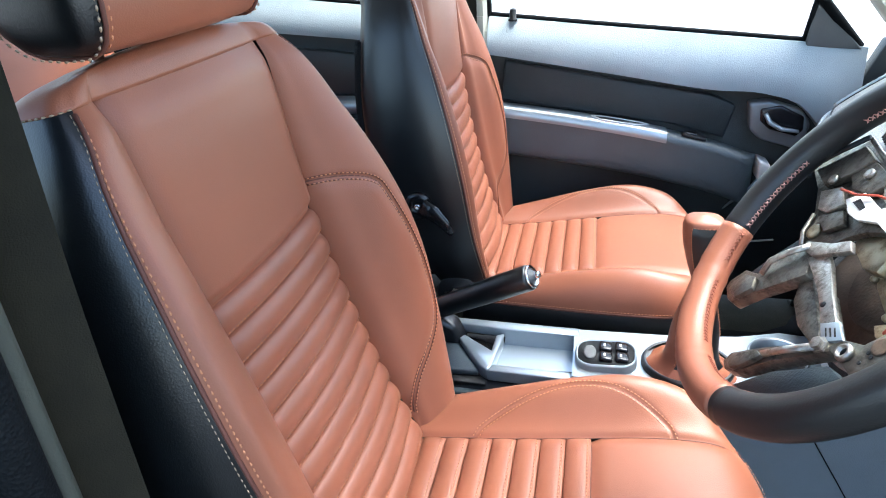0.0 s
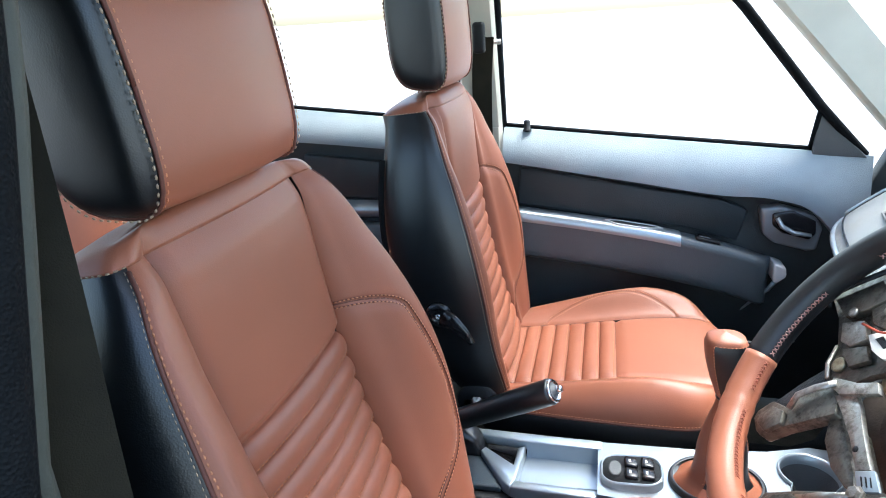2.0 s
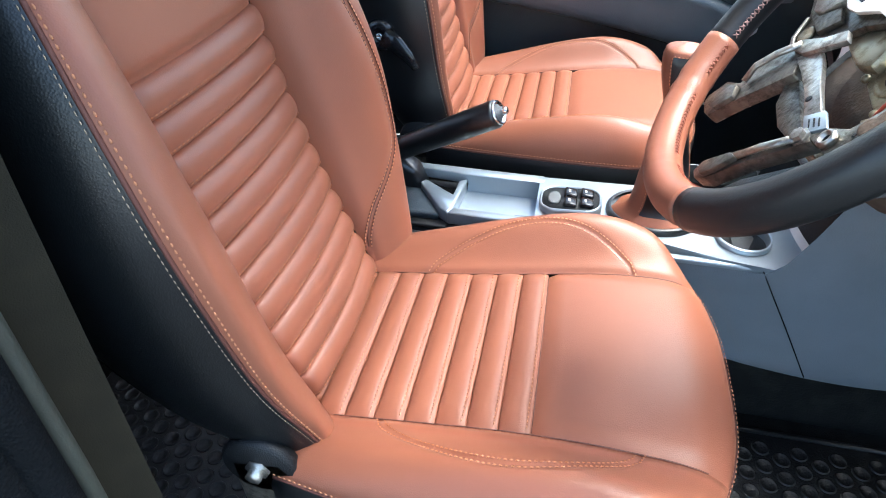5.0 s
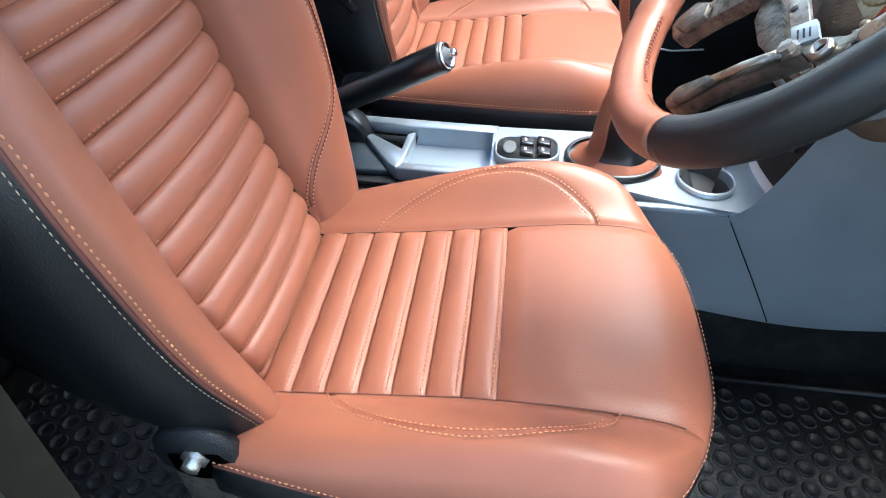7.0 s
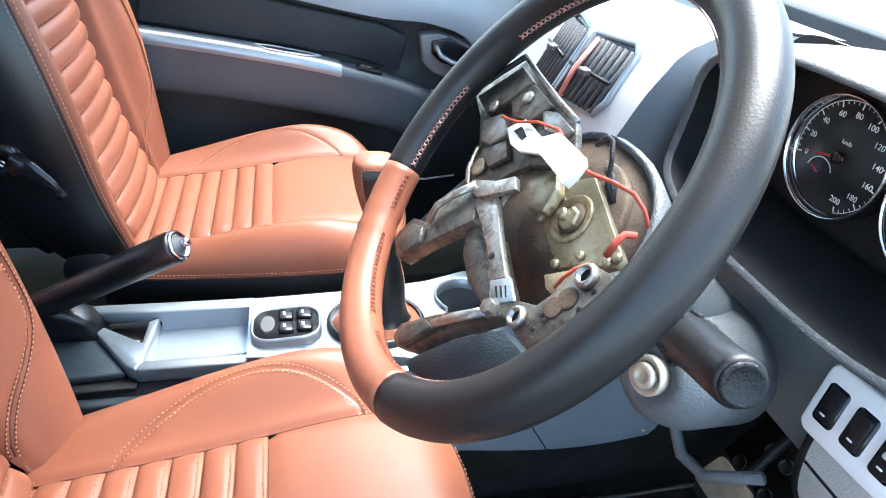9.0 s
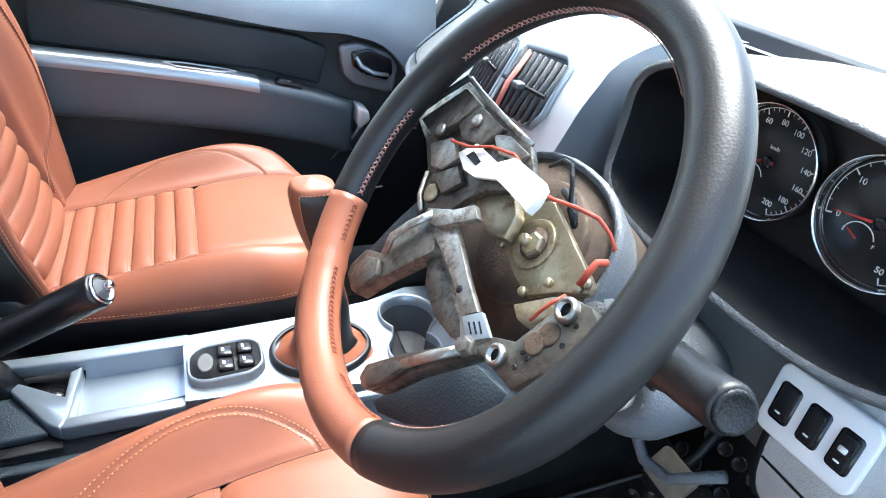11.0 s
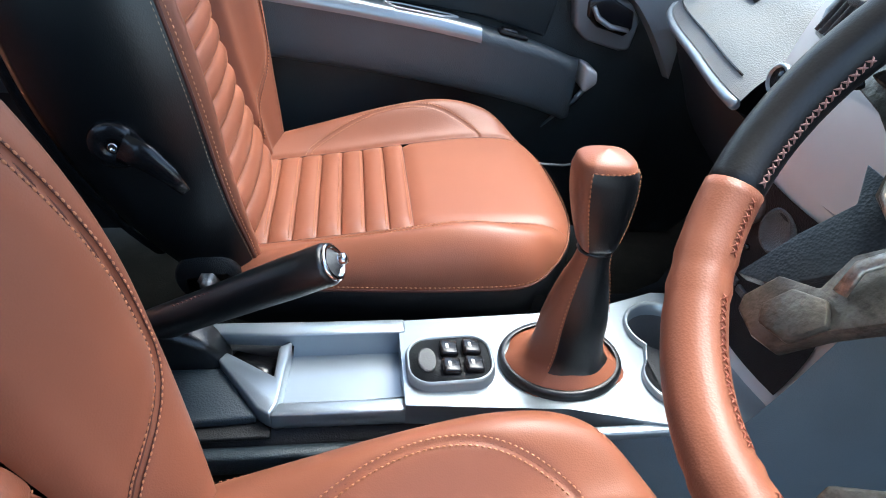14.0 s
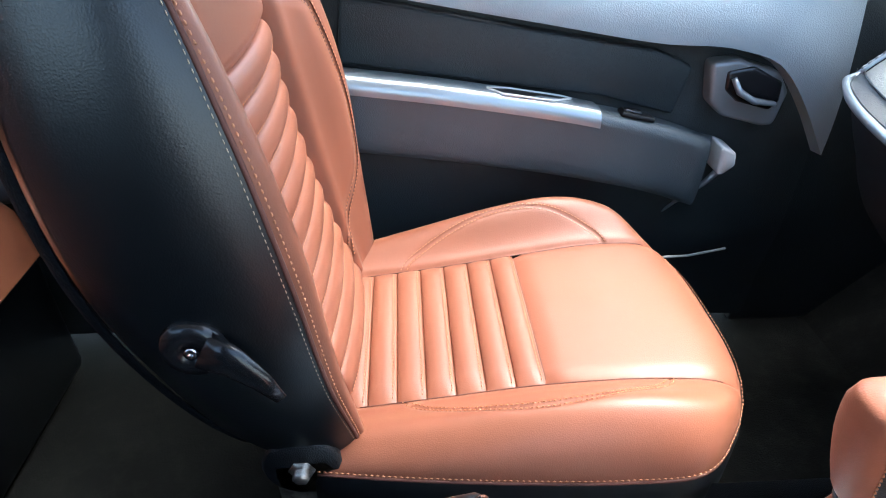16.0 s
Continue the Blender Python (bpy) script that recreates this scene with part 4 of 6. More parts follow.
# the tan wrap is a little uneven where it was pulled round the spokes
wrap = []
for a in lin(-119, -32, 40):
    k = RT + 0.0006 + 0.0007 * math.sin(a * 0.9) * math.exp(-((a + 52) / 7) ** 2) + 0.0008 * math.sin(a * 1.3) * math.exp(-((a + 92) / 6) ** 2)
    wrap.append(k)
Shape().tube([on_rim(a) for a in lin(-119, -32, 40)], wrap, 20).done("tan_wrap", ORANGE, wheel, "tan leather rim wrap")
st = Shape()
for a0, a1 in ((-118, -96), (-88, -56), (-48, -34)):
    for td, sk in ((174, 1.1), (176, -1.1)):
        pts = [on_rim(a, td, 0.0008) for a in lin(a0, a1, 14)]
        st.stitches(pts, 0.0046, 0.0070, 0.0007, normal=[(p - on_rim(a)).normalized() for p, a in zip(pts, lin(a0, a1, 14))], skew=sk)
tagged(st.done("wrap_stitching", mat("brick_red_thread", (0.24, 0.060, 0.030), 0.7), wheel, "red-brown cross stitching"), kind="stuff")
st = Shape()
for a0, a1 in ((-31, 3), (27, 125), (198, 238)):
    for td, sk in ((174, 1.1), (176, -1.1)):
        n = int((a1 - a0) / 2) + 3
        pts = [on_rim(a, td, 0.0008) for a in lin(a0, a1, n)]
        st.stitches(pts, 0.0050, 0.0072, 0.0007, normal=[(p - on_rim(a)).normalized() for p, a in zip(pts, lin(a0, a1, n))], skew=sk)
st.done("rim_stitching", mat("brown_pink_thread", (0.36, 0.19, 0.16), 0.7), wheel, "brownish pink cross stitching")
MADE[-1]["kind"] = "stuff"


def plate(name, poly, lo, hi, material, bevel=0.002, label=""):
    """A plate drawn on the wheel's plane: places to the left and up, and its two heights."""
    return Shape().prism(poly, lo, hi, "z", bevel, 2, WM).done(name, material, wheel, label, sharp=40)


def bar(name, pts, r, material, flat=1.0, label="", sides=10):
    return Shape().tube([WM @ Vector(p) for p in pts], r, sides, flat=flat, up=N).done(name, material, wheel, label)


# armature: broad upper spoke, two arms into the tan wrap, strap, hub and lower plate
plate("upper_spoke", [(0.192, 0.003), (0.153, 0.058), (0.117, 0.056), (0.022, 0.050), (-0.001, 0.037), (0.003, 0.018), (0.029, 0.003), (0.042, -0.013), (0.051, -0.036), (0.081, -0.050), (0.101, -0.043), (0.114, -0.022), (0.147, -0.007)], -0.0340, -0.0260, STEEL_DARK, 0.0013, "dirty dark steel spoke")
plate("spoke_pad", [(0.163, 0.005), (0.133, 0.053), (0.101, 0.050), (0.110, 0.026), (0.127, 0.002)], -0.0260, -0.0170, STEEL_DARK, 0.0013)
plate("spoke_pad", [(0.110, 0.025), (0.100, 0.049), (0.055, 0.047), (0.064, 0.025), (0.089, 0.018)], -0.0260, -0.0190, STEEL_DARK, 0.0013)
plate("spoke_pad", [(0.124, -0.004), (0.103, 0.014), (0.077, 0.006), (0.085, -0.012), (0.101, -0.016)], -0.0260, -0.0180, STEEL, 0.0013)
plate("spoke_pad", [(0.094, -0.021), (0.072, 0.001), (0.053, -0.006), (0.065, -0.025)], -0.0260, -0.0200, STEEL_DARK, 0.0013)
plate("spoke_pad", [(0.064, 0.039), (0.044, 0.046), (0.013, 0.045), (0.015, 0.035), (0.042, 0.030)], -0.0260, -0.0210, STEEL, 0.0013)
bar("spoke_lip", [(0.160, -0.004, -0.016), (0.173, 0.006, -0.016), (0.156, 0.035, -0.016), (0.138, 0.061, -0.016)], 0.0032, PLASTIC_DARK, 0.8, "dark edge of the leather cover", 8)
bar("spoke_lip", [(0.142, 0.061, -0.020), (0.112, 0.057, -0.022), (0.064, 0.053, -0.024), (0.024, 0.051, -0.028)], 0.0026, STEEL, 0.8, "bright edge of the spoke", 8)
bar("spoke_lip", [(0.107, -0.023, -0.024), (0.095, -0.041, -0.024), (0.077, -0.049, -0.024)], 0.0024, STEEL, 0.8, "", 8)
Shape().lathe([(0.001, 0), (0.0085, 0), (0.0085, 0.003), (0.0065, 0.004), (0.001, 0.003)], WM @ Matrix.Translation((0.082, -0.032, -0.0260)), 18).done("spoke_rivet", BRASS, wheel, "")
Shape().lathe([(0.001, 0), (0.0055, 0), (0.0055, 0.003), (0.004, 0.004), (0.001, 0.003)], WM @ Matrix.Translation((0.120, 0.012, -0.0170)), 16).done("spoke_rivet", STEEL, wheel, "")
Shape().lathe([(0.001, 0), (0.0055, 0), (0.0055, 0.003), (0.004, 0.004), (0.001, 0.003)], WM @ Matrix.Translation((0.087, 0.038, -0.0190)), 16).done("spoke_rivet", STEEL, wheel, "")
plate("spoke_backing", [(0.133, -0.030), (0.115, -0.050), (0.123, -0.082), (0.128, -0.124), (0.101, -0.111), (0.082, -0.078), (0.074, -0.050), (0.086, -0.032)], -0.0520, -0.0400, TEAL, 0.0013, "grey plastic backing of the spoke")
plate("upper_arm", [(0.083, -0.132), (0.088, -0.125), (0.084, -0.104), (0.063, -0.094), (0.067, -0.072), (0.049, -0.040), (0.031, -0.037), (0.010, -0.054), (0.028, -0.084), (0.042, -0.107), (0.053, -0.132), (0.064, -0.135)], -0.0240, -0.0100, STEEL_DARK, 0.0017, "dirty steel arm into the tan wrap")
bar("arm_rib", [(0.051, -0.089, -0.006), (0.054, -0.074, -0.003), (0.045, -0.055, -0.003), (0.035, -0.036, -0.006)], 0.0042, STEEL, 0.6, "bright rib on the arm", 8)
plate("arm_foot", [(0.064, -0.127), (0.072, -0.120), (0.068, -0.103), (0.051, -0.095), (0.040, -0.103), (0.046, -0.123)], -0.0100, -0.0040, STEEL_DARK, 0.0013)
plate("lower_arm", [(-0.022, -0.157), (-0.019, -0.146), (-0.042, -0.114), (-0.076, -0.073), (-0.088, -0.063), (-0.095, -0.065), (-0.086, -0.079), (-0.063, -0.113), (-0.046, -0.148), (-0.033, -0.158)], -0.0220, -0.0080, STEEL_DARK, 0.0017, "dirty steel arm into the tan wrap")
bar("arm_rib", [(-0.051, -0.118, -0.006), (-0.067, -0.096, -0.004), (-0.085, -0.072, -0.005)], 0.0040, STEEL, 0.6, "bright rib on the arm", 8)
plate("arm_foot", [(-0.034, -0.150), (-0.031, -0.141), (-0.047, -0.118), (-0.057, -0.116), (-0.050, -0.139), (-0.044, -0.149)], -0.0080, -0.0020, STEEL_DARK, 0.0013)
plate("cross_strap", [(0.031, -0.046), (0.014, -0.028), (-0.002, -0.031), (-0.038, -0.043), (-0.068, -0.051), (-0.059, -0.062), (-0.026, -0.053), (0.007, -0.048)], -0.0160, -0.0100, STEEL, 0.0008, "bright steel strap")
plate("strap_flange", [(0.025, -0.061), (0.011, -0.053), (-0.021, -0.061), (-0.052, -0.068), (-0.066, -0.075), (-0.056, -0.081), (-0.030, -0.084), (0.001, -0.078)], -0.0520, -0.0180, STEEL_DARK, 0.0017, "curved flange of the strap")
plate("strap_tab", [(0.042, -0.044), (0.045, -0.036), (0.017, -0.020), (0.002, -0.006), (-0.010, -0.011), (0.006, -0.026), (0.021, -0.040)], -0.0120, -0.0060, STEEL, 0.0008)
plate("strap_tab", [(-0.063, -0.061), (-0.075, -0.047), (-0.095, -0.052), (-0.082, -0.067)], -0.0100, -0.0065, SILVER, 0.0006, "bright square tab")
plate("tab_mark", [(-0.072, -0.059), (-0.073, -0.058), (-0.081, -0.061), (-0.081, -0.062)], -0.0065, -0.0060, PLASTIC_DARK, 0.0000)
plate("tab_mark", [(-0.075, -0.056), (-0.076, -0.055), (-0.085, -0.058), (-0.084, -0.059)], -0.0065, -0.0060, PLASTIC_DARK, 0.0000)
plate("tab_mark", [(-0.079, -0.053), (-0.079, -0.052), (-0.088, -0.055), (-0.087, -0.056)], -0.0065, -0.0060, PLASTIC_DARK, 0.0000)
Shape().lathe([(0.001, 0), (0.0028, 0), (0.0028, 0.0006), (0.001, 0.0006)], WM @ Matrix.Translation((-0.041, -0.053, -0.0100)), 12).done("strap_hole", PLASTIC_DARK, wheel, "")
plate("hub_plate", [(0.026, -0.003), (0.009, 0.019), (-0.006, 0.031), (-0.087, 0.009), (-0.088, 0.002), (-0.067, -0.013), (-0.049, -0.031), (-0.029, -0.028), (-0.003, -0.023)], -0.0600, -0.0530, BRASS, 0.0008, "yellowish zinc-plated hub plate")
plate("hub_gusset", [(-0.058, -0.038), (-0.077, -0.016), (-0.086, -0.007), (-0.095, -0.011), (-0.086, -0.028), (-0.081, -0.040), (-0.069, -0.042)], -0.0500, -0.0400, BRASS, 0.0013, "pale bent gusset")
Shape().lathe([(0.01, -0.003), (0.012, 0.0), (0.019, 0.002), (0.02, 0.0012), (0.0205, 0.0)], WM @ Matrix.Translation((-0.021, -0.002, -0.0530)), 32).done("hub_boss", BRASS, wheel, "")
Shape().lathe([(0.001, 0), (0.0125, 0), (0.0125, 0.0012), (0.001, 0.0012)], WM @ Matrix.Translation((-0.021, -0.001, -0.0530)), 28).done("hub_opening", RUST, wheel, "rust-dark shaft opening")
Shape().lathe([(0.001, 0), (0.0098, 0), (0.0098, 0.004), (0.008, 0.0055), (0.001, 0.0055)], WM @ Matrix.Translation((-0.023, -0.002, -0.0530)), 6).done("hub_nut", BRASS, wheel, "brass-coloured hub nut", smooth=False)
Shape().lathe([(0.001, 0), (0.0048, 0), (0.0048, 0.008), (0.0036, 0.01), (0.001, 0.01)], WM @ Matrix.Translation((-0.019, -0.003, -0.0520)), 16).done("shaft_end", BRASS, wheel, "")
Shape().lathe([(0.001, 0), (0.0036, 0), (0.0036, 0.003), (0.0026, 0.0045), (0.001, 0.0045)], WM @ Matrix.Translation((0.005, 0.001, -0.0530)), 12).done("rivet", BRASS, wheel, "")
Shape().lathe([(0.001, 0), (0.0036, 0), (0.0036, 0.003), (0.0026, 0.0045), (0.001, 0.0045)], WM @ Matrix.Translation((0.004, -0.020, -0.0530)), 12).done("rivet", BRASS, wheel, "")
Shape().lathe([(0.001, 0), (0.0036, 0), (0.0036, 0.003), (0.0026, 0.0045), (0.001, 0.0045)], WM @ Matrix.Translation((-0.046, -0.030, -0.0530)), 12).done("rivet", BRASS, wheel, "")
Shape().lathe([(0.001, 0), (0.0036, 0), (0.0036, 0.003), (0.0026, 0.0045), (0.001, 0.0045)], WM @ Matrix.Translation((-0.058, -0.012, -0.0530)), 12).done("rivet", BRASS, wheel, "")
Shape().lathe([(0.001, 0), (0.0036, 0), (0.0036, 0.003), (0.0026, 0.0045), (0.001, 0.0045)], WM @ Matrix.Translation((-0.081, 0.000, -0.0530)), 12).done("rivet", BRASS, wheel, "")
Shape().lathe([(0.001, 0), (0.0036, 0), (0.0036, 0.003), (0.0026, 0.0045), (0.001, 0.0045)], WM @ Matrix.Translation((-0.084, 0.007, -0.0530)), 12).done("rivet", BRASS, wheel, "")
plate("curved_shield", [(0.051, -0.001), (0.033, 0.012), (0.007, 0.014), (-0.006, 0.007), (-0.014, -0.012), (0.002, -0.019), (0.036, -0.015)], -0.0460, -0.0340, BRASS, 0.0025, "pale metal shield")
plate("lower_plate", [(-0.089, -0.065), (-0.094, -0.051), (-0.110, -0.041), (-0.115, -0.015), (-0.120, 0.002), (-0.134, 0.006), (-0.154, 0.001), (-0.150, -0.020), (-0.137, -0.045), (-0.132, -0.060), (-0.116, -0.062)], -0.0180, -0.0080, STEEL_DARK, 0.0013, "dirty steel plate")
Shape().lathe([(0.004125, 0), (0.0075, 0), (0.0075, 0.003), (0.006, 0.005), (0.0045, 0.005), (0.004125, 0.001)], WM @ Matrix.Translation((-0.108, -0.055, -0.0080)), 20).done("plate_grommet", STEEL, wheel, "")
Shape().lathe([(0.001, 0), (0.004200000000000001, 0), (0.004200000000000001, 0.0016), (0.001, 0.0016)], WM @ Matrix.Translation((-0.108, -0.055, -0.0080)), 16).done("plate_hole", PLASTIC_DARK, wheel, "")
Shape().lathe([(0.0044, 0), (0.008, 0), (0.008, 0.003), (0.0064, 0.005), (0.0048, 0.005), (0.0044, 0.001)], WM @ Matrix.Translation((-0.124, -0.005, -0.0080)), 20).done("plate_grommet", STEEL, wheel, "")
Shape().lathe([(0.001, 0), (0.0044800000000000005, 0), (0.0044800000000000005, 0.0016), (0.001, 0.0016)], WM @ Matrix.Translation((-0.124, -0.005, -0.0080)), 16).done("plate_hole", PLASTIC_DARK, wheel, "")
Shape().lathe([(0.001, 0), (0.0075, 0), (0.0075, 0.0008), (0.006, 0.0012), (0.001, 0.0008)], WM @ Matrix.Translation((-0.122, -0.032, -0.0080)), 18).done("plate_slot", RUST, wheel, "")
Shape().lathe([(0.001, 0), (0.0075, 0), (0.0075, 0.0008), (0.006, 0.0012), (0.001, 0.0008)], WM @ Matrix.Translation((-0.125, -0.022, -0.0080)), 18).done("plate_slot", RUST, wheel, "")
Shape().lathe([(0.001, 0), (0.0017, 0), (0.0017, 0.0006), (0.001, 0.0006)], WM @ Matrix.Translation((-0.120, -0.041, -0.0080)), 10).done("plate_pip", PLASTIC_DARK, wheel, "")
Shape().lathe([(0.001, 0), (0.0017, 0), (0.0017, 0.0006), (0.001, 0.0006)], WM @ Matrix.Translation((-0.125, -0.041, -0.0080)), 10).done("plate_pip", PLASTIC_DARK, wheel, "")
Shape().lathe([(0.001, 0), (0.0017, 0), (0.0017, 0.0006), (0.001, 0.0006)], WM @ Matrix.Translation((-0.135, -0.007, -0.0080)), 10).done("plate_pip", PLASTIC_DARK, wheel, "")
Shape().lathe([(0.001, 0), (0.0017, 0), (0.0017, 0.0006), (0.001, 0.0006)], WM @ Matrix.Translation((-0.137, -0.020, -0.0080)), 10).done("plate_pip", PLASTIC_DARK, wheel, "")
Shape().lathe([(0.001, 0), (0.0017, 0), (0.0017, 0.0006), (0.001, 0.0006)], WM @ Matrix.Translation((-0.123, -0.050, -0.0080)), 10).done("plate_pip", PLASTIC_DARK, wheel, "")
Shape().lathe([(0.001, 0), (0.0078, 0), (0.0078, 0.002), (0.0058, 0.0025), (0.0055, 0.006), (0.001, 0.0065)], WM @ Matrix.Translation((-0.084, -0.069, -0.0080)), 6).done("arm_bolt", STEEL, wheel, "steel bolt", smooth=False)
plate("lower_arm_right", [(-0.111, -0.002), (-0.117, 0.007), (-0.133, 0.015), (-0.148, 0.006), (-0.141, -0.004), (-0.123, -0.003)], -0.0400, -0.0260, PLASTIC, 0.0017, "dark plastic connector")
plate("connector_rib", [(-0.126, 0.012), (-0.130, 0.016), (-0.148, 0.007), (-0.146, 0.002)], -0.0260, -0.0200, SILVER_DARK, 0.0004)
plate("white_bracket", [(0.077, 0.009), (0.064, 0.025), (0.028, 0.025), (0.014, 0.037), (-0.022, 0.038), (-0.025, 0.026), (-0.023, 0.016), (-0.011, 0.016), (0.015, 0.016), (0.039, 0.005), (0.056, 0.003)], -0.0200, -0.0160, WHITE_PLASTIC, 0.0004, "white plastic horn bracket")
plate("bracket_slot", [(0.064, 0.012), (0.060, 0.019), (0.044, 0.017), (0.046, 0.012), (0.055, 0.012)], -0.0162, -0.0152, PLASTIC_DARK, 0.0000)
plate("bracket_fold", [(-0.023, 0.016), (-0.025, 0.026), (-0.022, 0.038), (-0.030, 0.035), (-0.033, 0.024), (-0.032, 0.015)], -0.0240, -0.0160, WHITE_PLASTIC, 0.0004)
bar("red_wire", [(0.093, 0.012, -0.014), (0.064, 0.019, -0.012), (0.043, 0.031, -0.014), (0.020, 0.038, -0.018), (0.000, 0.034, -0.024)], 0.0013, WIRE_RED, 1, "thin red wire", 6)
bar("red_wire", [(-0.020, 0.030, -0.022), (-0.035, 0.033, -0.026), (-0.050, 0.039, -0.032), (-0.064, 0.043, -0.040), (-0.071, 0.040, -0.050), (-0.079, 0.034, -0.056)], 0.0015, WIRE_RED, 1, "thin red wire", 6)
bar("red_wire", [(-0.098, 0.006, -0.030), (-0.100, 0.016, -0.026), (-0.098, 0.023, -0.028), (-0.099, 0.027, -0.034)], 0.0024, WIRE_RED, 1, "", 6)
bar("red_wire", [(-0.097, -0.029, -0.020), (-0.105, -0.019, -0.012), (-0.109, -0.009, -0.010), (-0.108, -0.002, -0.016)], 0.0013, WIRE_RED, 1, "", 6)
bar("black_cable", [(0.030, 0.048, -0.060), (-0.006, 0.058, -0.036), (-0.022, 0.058, -0.030), (-0.031, 0.048, -0.034), (-0.039, 0.034, -0.040), (-0.044, 0.027, -0.050)], 0.0018, PLASTIC_DARK, 1, "", 6)
bar("black_cable", [(-0.001, 0.041, -0.060), (-0.026, 0.039, -0.050), (-0.040, 0.028, -0.052)], 0.0032, PLASTIC_DARK, 1, "", 6)
plate("lower_cover", [(-0.024, -0.172), (-0.041, -0.130), (-0.077, -0.081), (-0.113, -0.073), (-0.116, -0.084), (-0.119, -0.092), (-0.100, -0.120), (-0.065, -0.153), (-0.037, -0.171)], -0.0460, -0.0320, TEAL, 0.0021, "blue-grey plastic spoke cover")
# clock spring housing behind the hub
Shape().lathe([(0.050, -0.125), (0.054, -0.120), (0.054, -0.072), (0.052, -0.068), (0.030, -0.070), (0.001, -0.072)], WM @ Matrix.Translation((0.004, -0.006, 0)), 36).done("hub_drum", RUST, wheel, "rust-brown drum behind the hub")

adopt(wheel, {"upper_spoke": ("spoke_lip", "spoke_pad", "spoke_rivet", "spoke_backing"), "upper_arm": ("arm_rib", "arm_foot"), "lower_arm": ("arm_bolt",),
              "cross_strap": ("strap_flange", "strap_tab", "tab_mark", "strap_hole"), "hub_plate": ("hub_gusset", "hub_boss", "hub_opening", "hub_nut", "shaft_end", "rivet", "curved_shield"),
              "lower_plate": ("plate_grommet", "plate_hole", "plate_slot", "plate_pip", "lower_arm_right", "connector_rib"), "white_bracket": ("bracket_slot", "bracket_fold"),
              "tan_wrap": ("wrap_stitching",), "rim_leather": ("rim_stitching",)})

# ---- steering column ----
column = thing("steering_column", "dark grey steering column shroud with a rust-stained open front", "steering column", WC - N * 0.15)
def shroud(d, grow):
    out = []
    for k in range(32):
        a = 2 * math.pi * k / 32
        ca, sa = math.cos(a), math.sin(a)
        v = (0.088 + grow) * math.copysign(abs(ca) ** 0.85, ca) + 0.012
        u = (0.080 + grow) * math.copysign(abs(sa) ** 0.85, sa) - 0.016
        out.append(WM @ Vector((v, u, d)))
    return out
Shape().loft([shroud(-0.076, -0.004), shroud(-0.072, 0.0), shroud(-0.080, 0.003), shroud(-0.13, -0.012), shroud(-0.20, -0.030), shroud(-0.33, -0.036)], cap=False).done("shroud", SHROUD, column, "grey plastic column shroud")
Shape().loft([shroud(-0.076, -0.004)[::-1], shroud(-0.10, -0.006)[::-1], shroud(-0.15, -0.012)[::-1]]).done("shroud_inside", RUST, column, "rust-brown inside of the shroud")
# ignition lock on a bulge of the lower shroud
CREAM = mat("cream_metal", (0.52, 0.47, 0.37), 0.4, metal=0.4, vary=0.2, vary_size=0.01)
IG = Vector((-0.068, -0.056, -0.185))
IGM = WM @ Matrix.Translation(IG) @ Matrix.Rotation(radians(22), 4, "X") @ Matrix.Rotation(radians(-14), 4, "Y")
Shape().lathe([(0.052, -0.10), (0.048, -0.034), (0.041, -0.014), (0.031, -0.006), (0.025, -0.004), (0.022, -0.007), (0.001, -0.009)], IGM, 32).done("lock_bulge", SHROUD, column)
Shape().lathe([(0.0165, -0.008), (0.0170, 0.002), (0.0150, 0.004), (0.0130, 0.001), (0.001, 0.001)], IGM, 32).done("lock_ring", CREAM, column, "cream metal ring round the ignition lock")
Shape().lathe([(0.0110, 0.0), (0.0110, 0.006), (0.0095, 0.0075), (0.0060, 0.0078), (0.0055, 0.0066), (0.001, 0.0066)], IGM, 28).done("lock_barrel", CREAM, column, "cream metal ignition barrel")
Shape().box((0.0026, 0.010, 0.003), (0, 0, 0.0070), 0, 1).done("key_slot", PLASTIC_DARK, column).matrix_local = Matrix.Translation(-column.location) @ IGM
# stalk
STALK = mat("satin_black_plastic", (0.010, 0.010, 0.011), 0.42, spec=0.4, grain=0.2, grain_size=0.002, vary=0.2)
stalk = thing("indicator_stalk", "black plastic indicator stalk with a round end", "stalk", WM @ Vector((-0.10, 0.0, -0.10)))
sp = [WM @ Vector(p) for p in ((-0.090, -0.006, -0.105), (-0.115, -0.002, -0.094), (-0.135, 0.002, -0.084))]
Shape().tube(sp, [0.012, 0.013, 0.014], 16).done("stalk_neck", PLASTIC_DARK, stalk)
sp = [WM @ Vector(p) for p in ((-0.132, 0.002, -0.086), (-0.140, 0.003, -0.082), (-0.148, 0.005, -0.078), (-0.160, 0.008, -0.071), (-0.190, 0.013, -0.056), (-0.204, 0.016, -0.048), (-0.207, 0.0165, -0.0465))]
Shape().tube(sp, [0.013, 0.0160, 0.0160, 0.0150, 0.0142, 0.0142, 0.0125], 24).done("stalk_barrel", STALK, stalk, "satin black barrel")
for k in range(9):
    a = radians(40 * k)
    d = (sp[-1] - sp[0]).normalized()
    s = d.cross(N).normalized()
    n2 = s.cross(d)
    p = WM @ Vector((-0.144, 0.004, -0.080)) + (s * math.cos(a) + n2 * math.sin(a)) * 0.0160
    Shape().tube([p - d * 0.006, p + d * 0.006], 0.0022, 6).done("grip_rib", PLASTIC_DARK, stalk)
d = (sp[-1] - sp[0]).normalized()
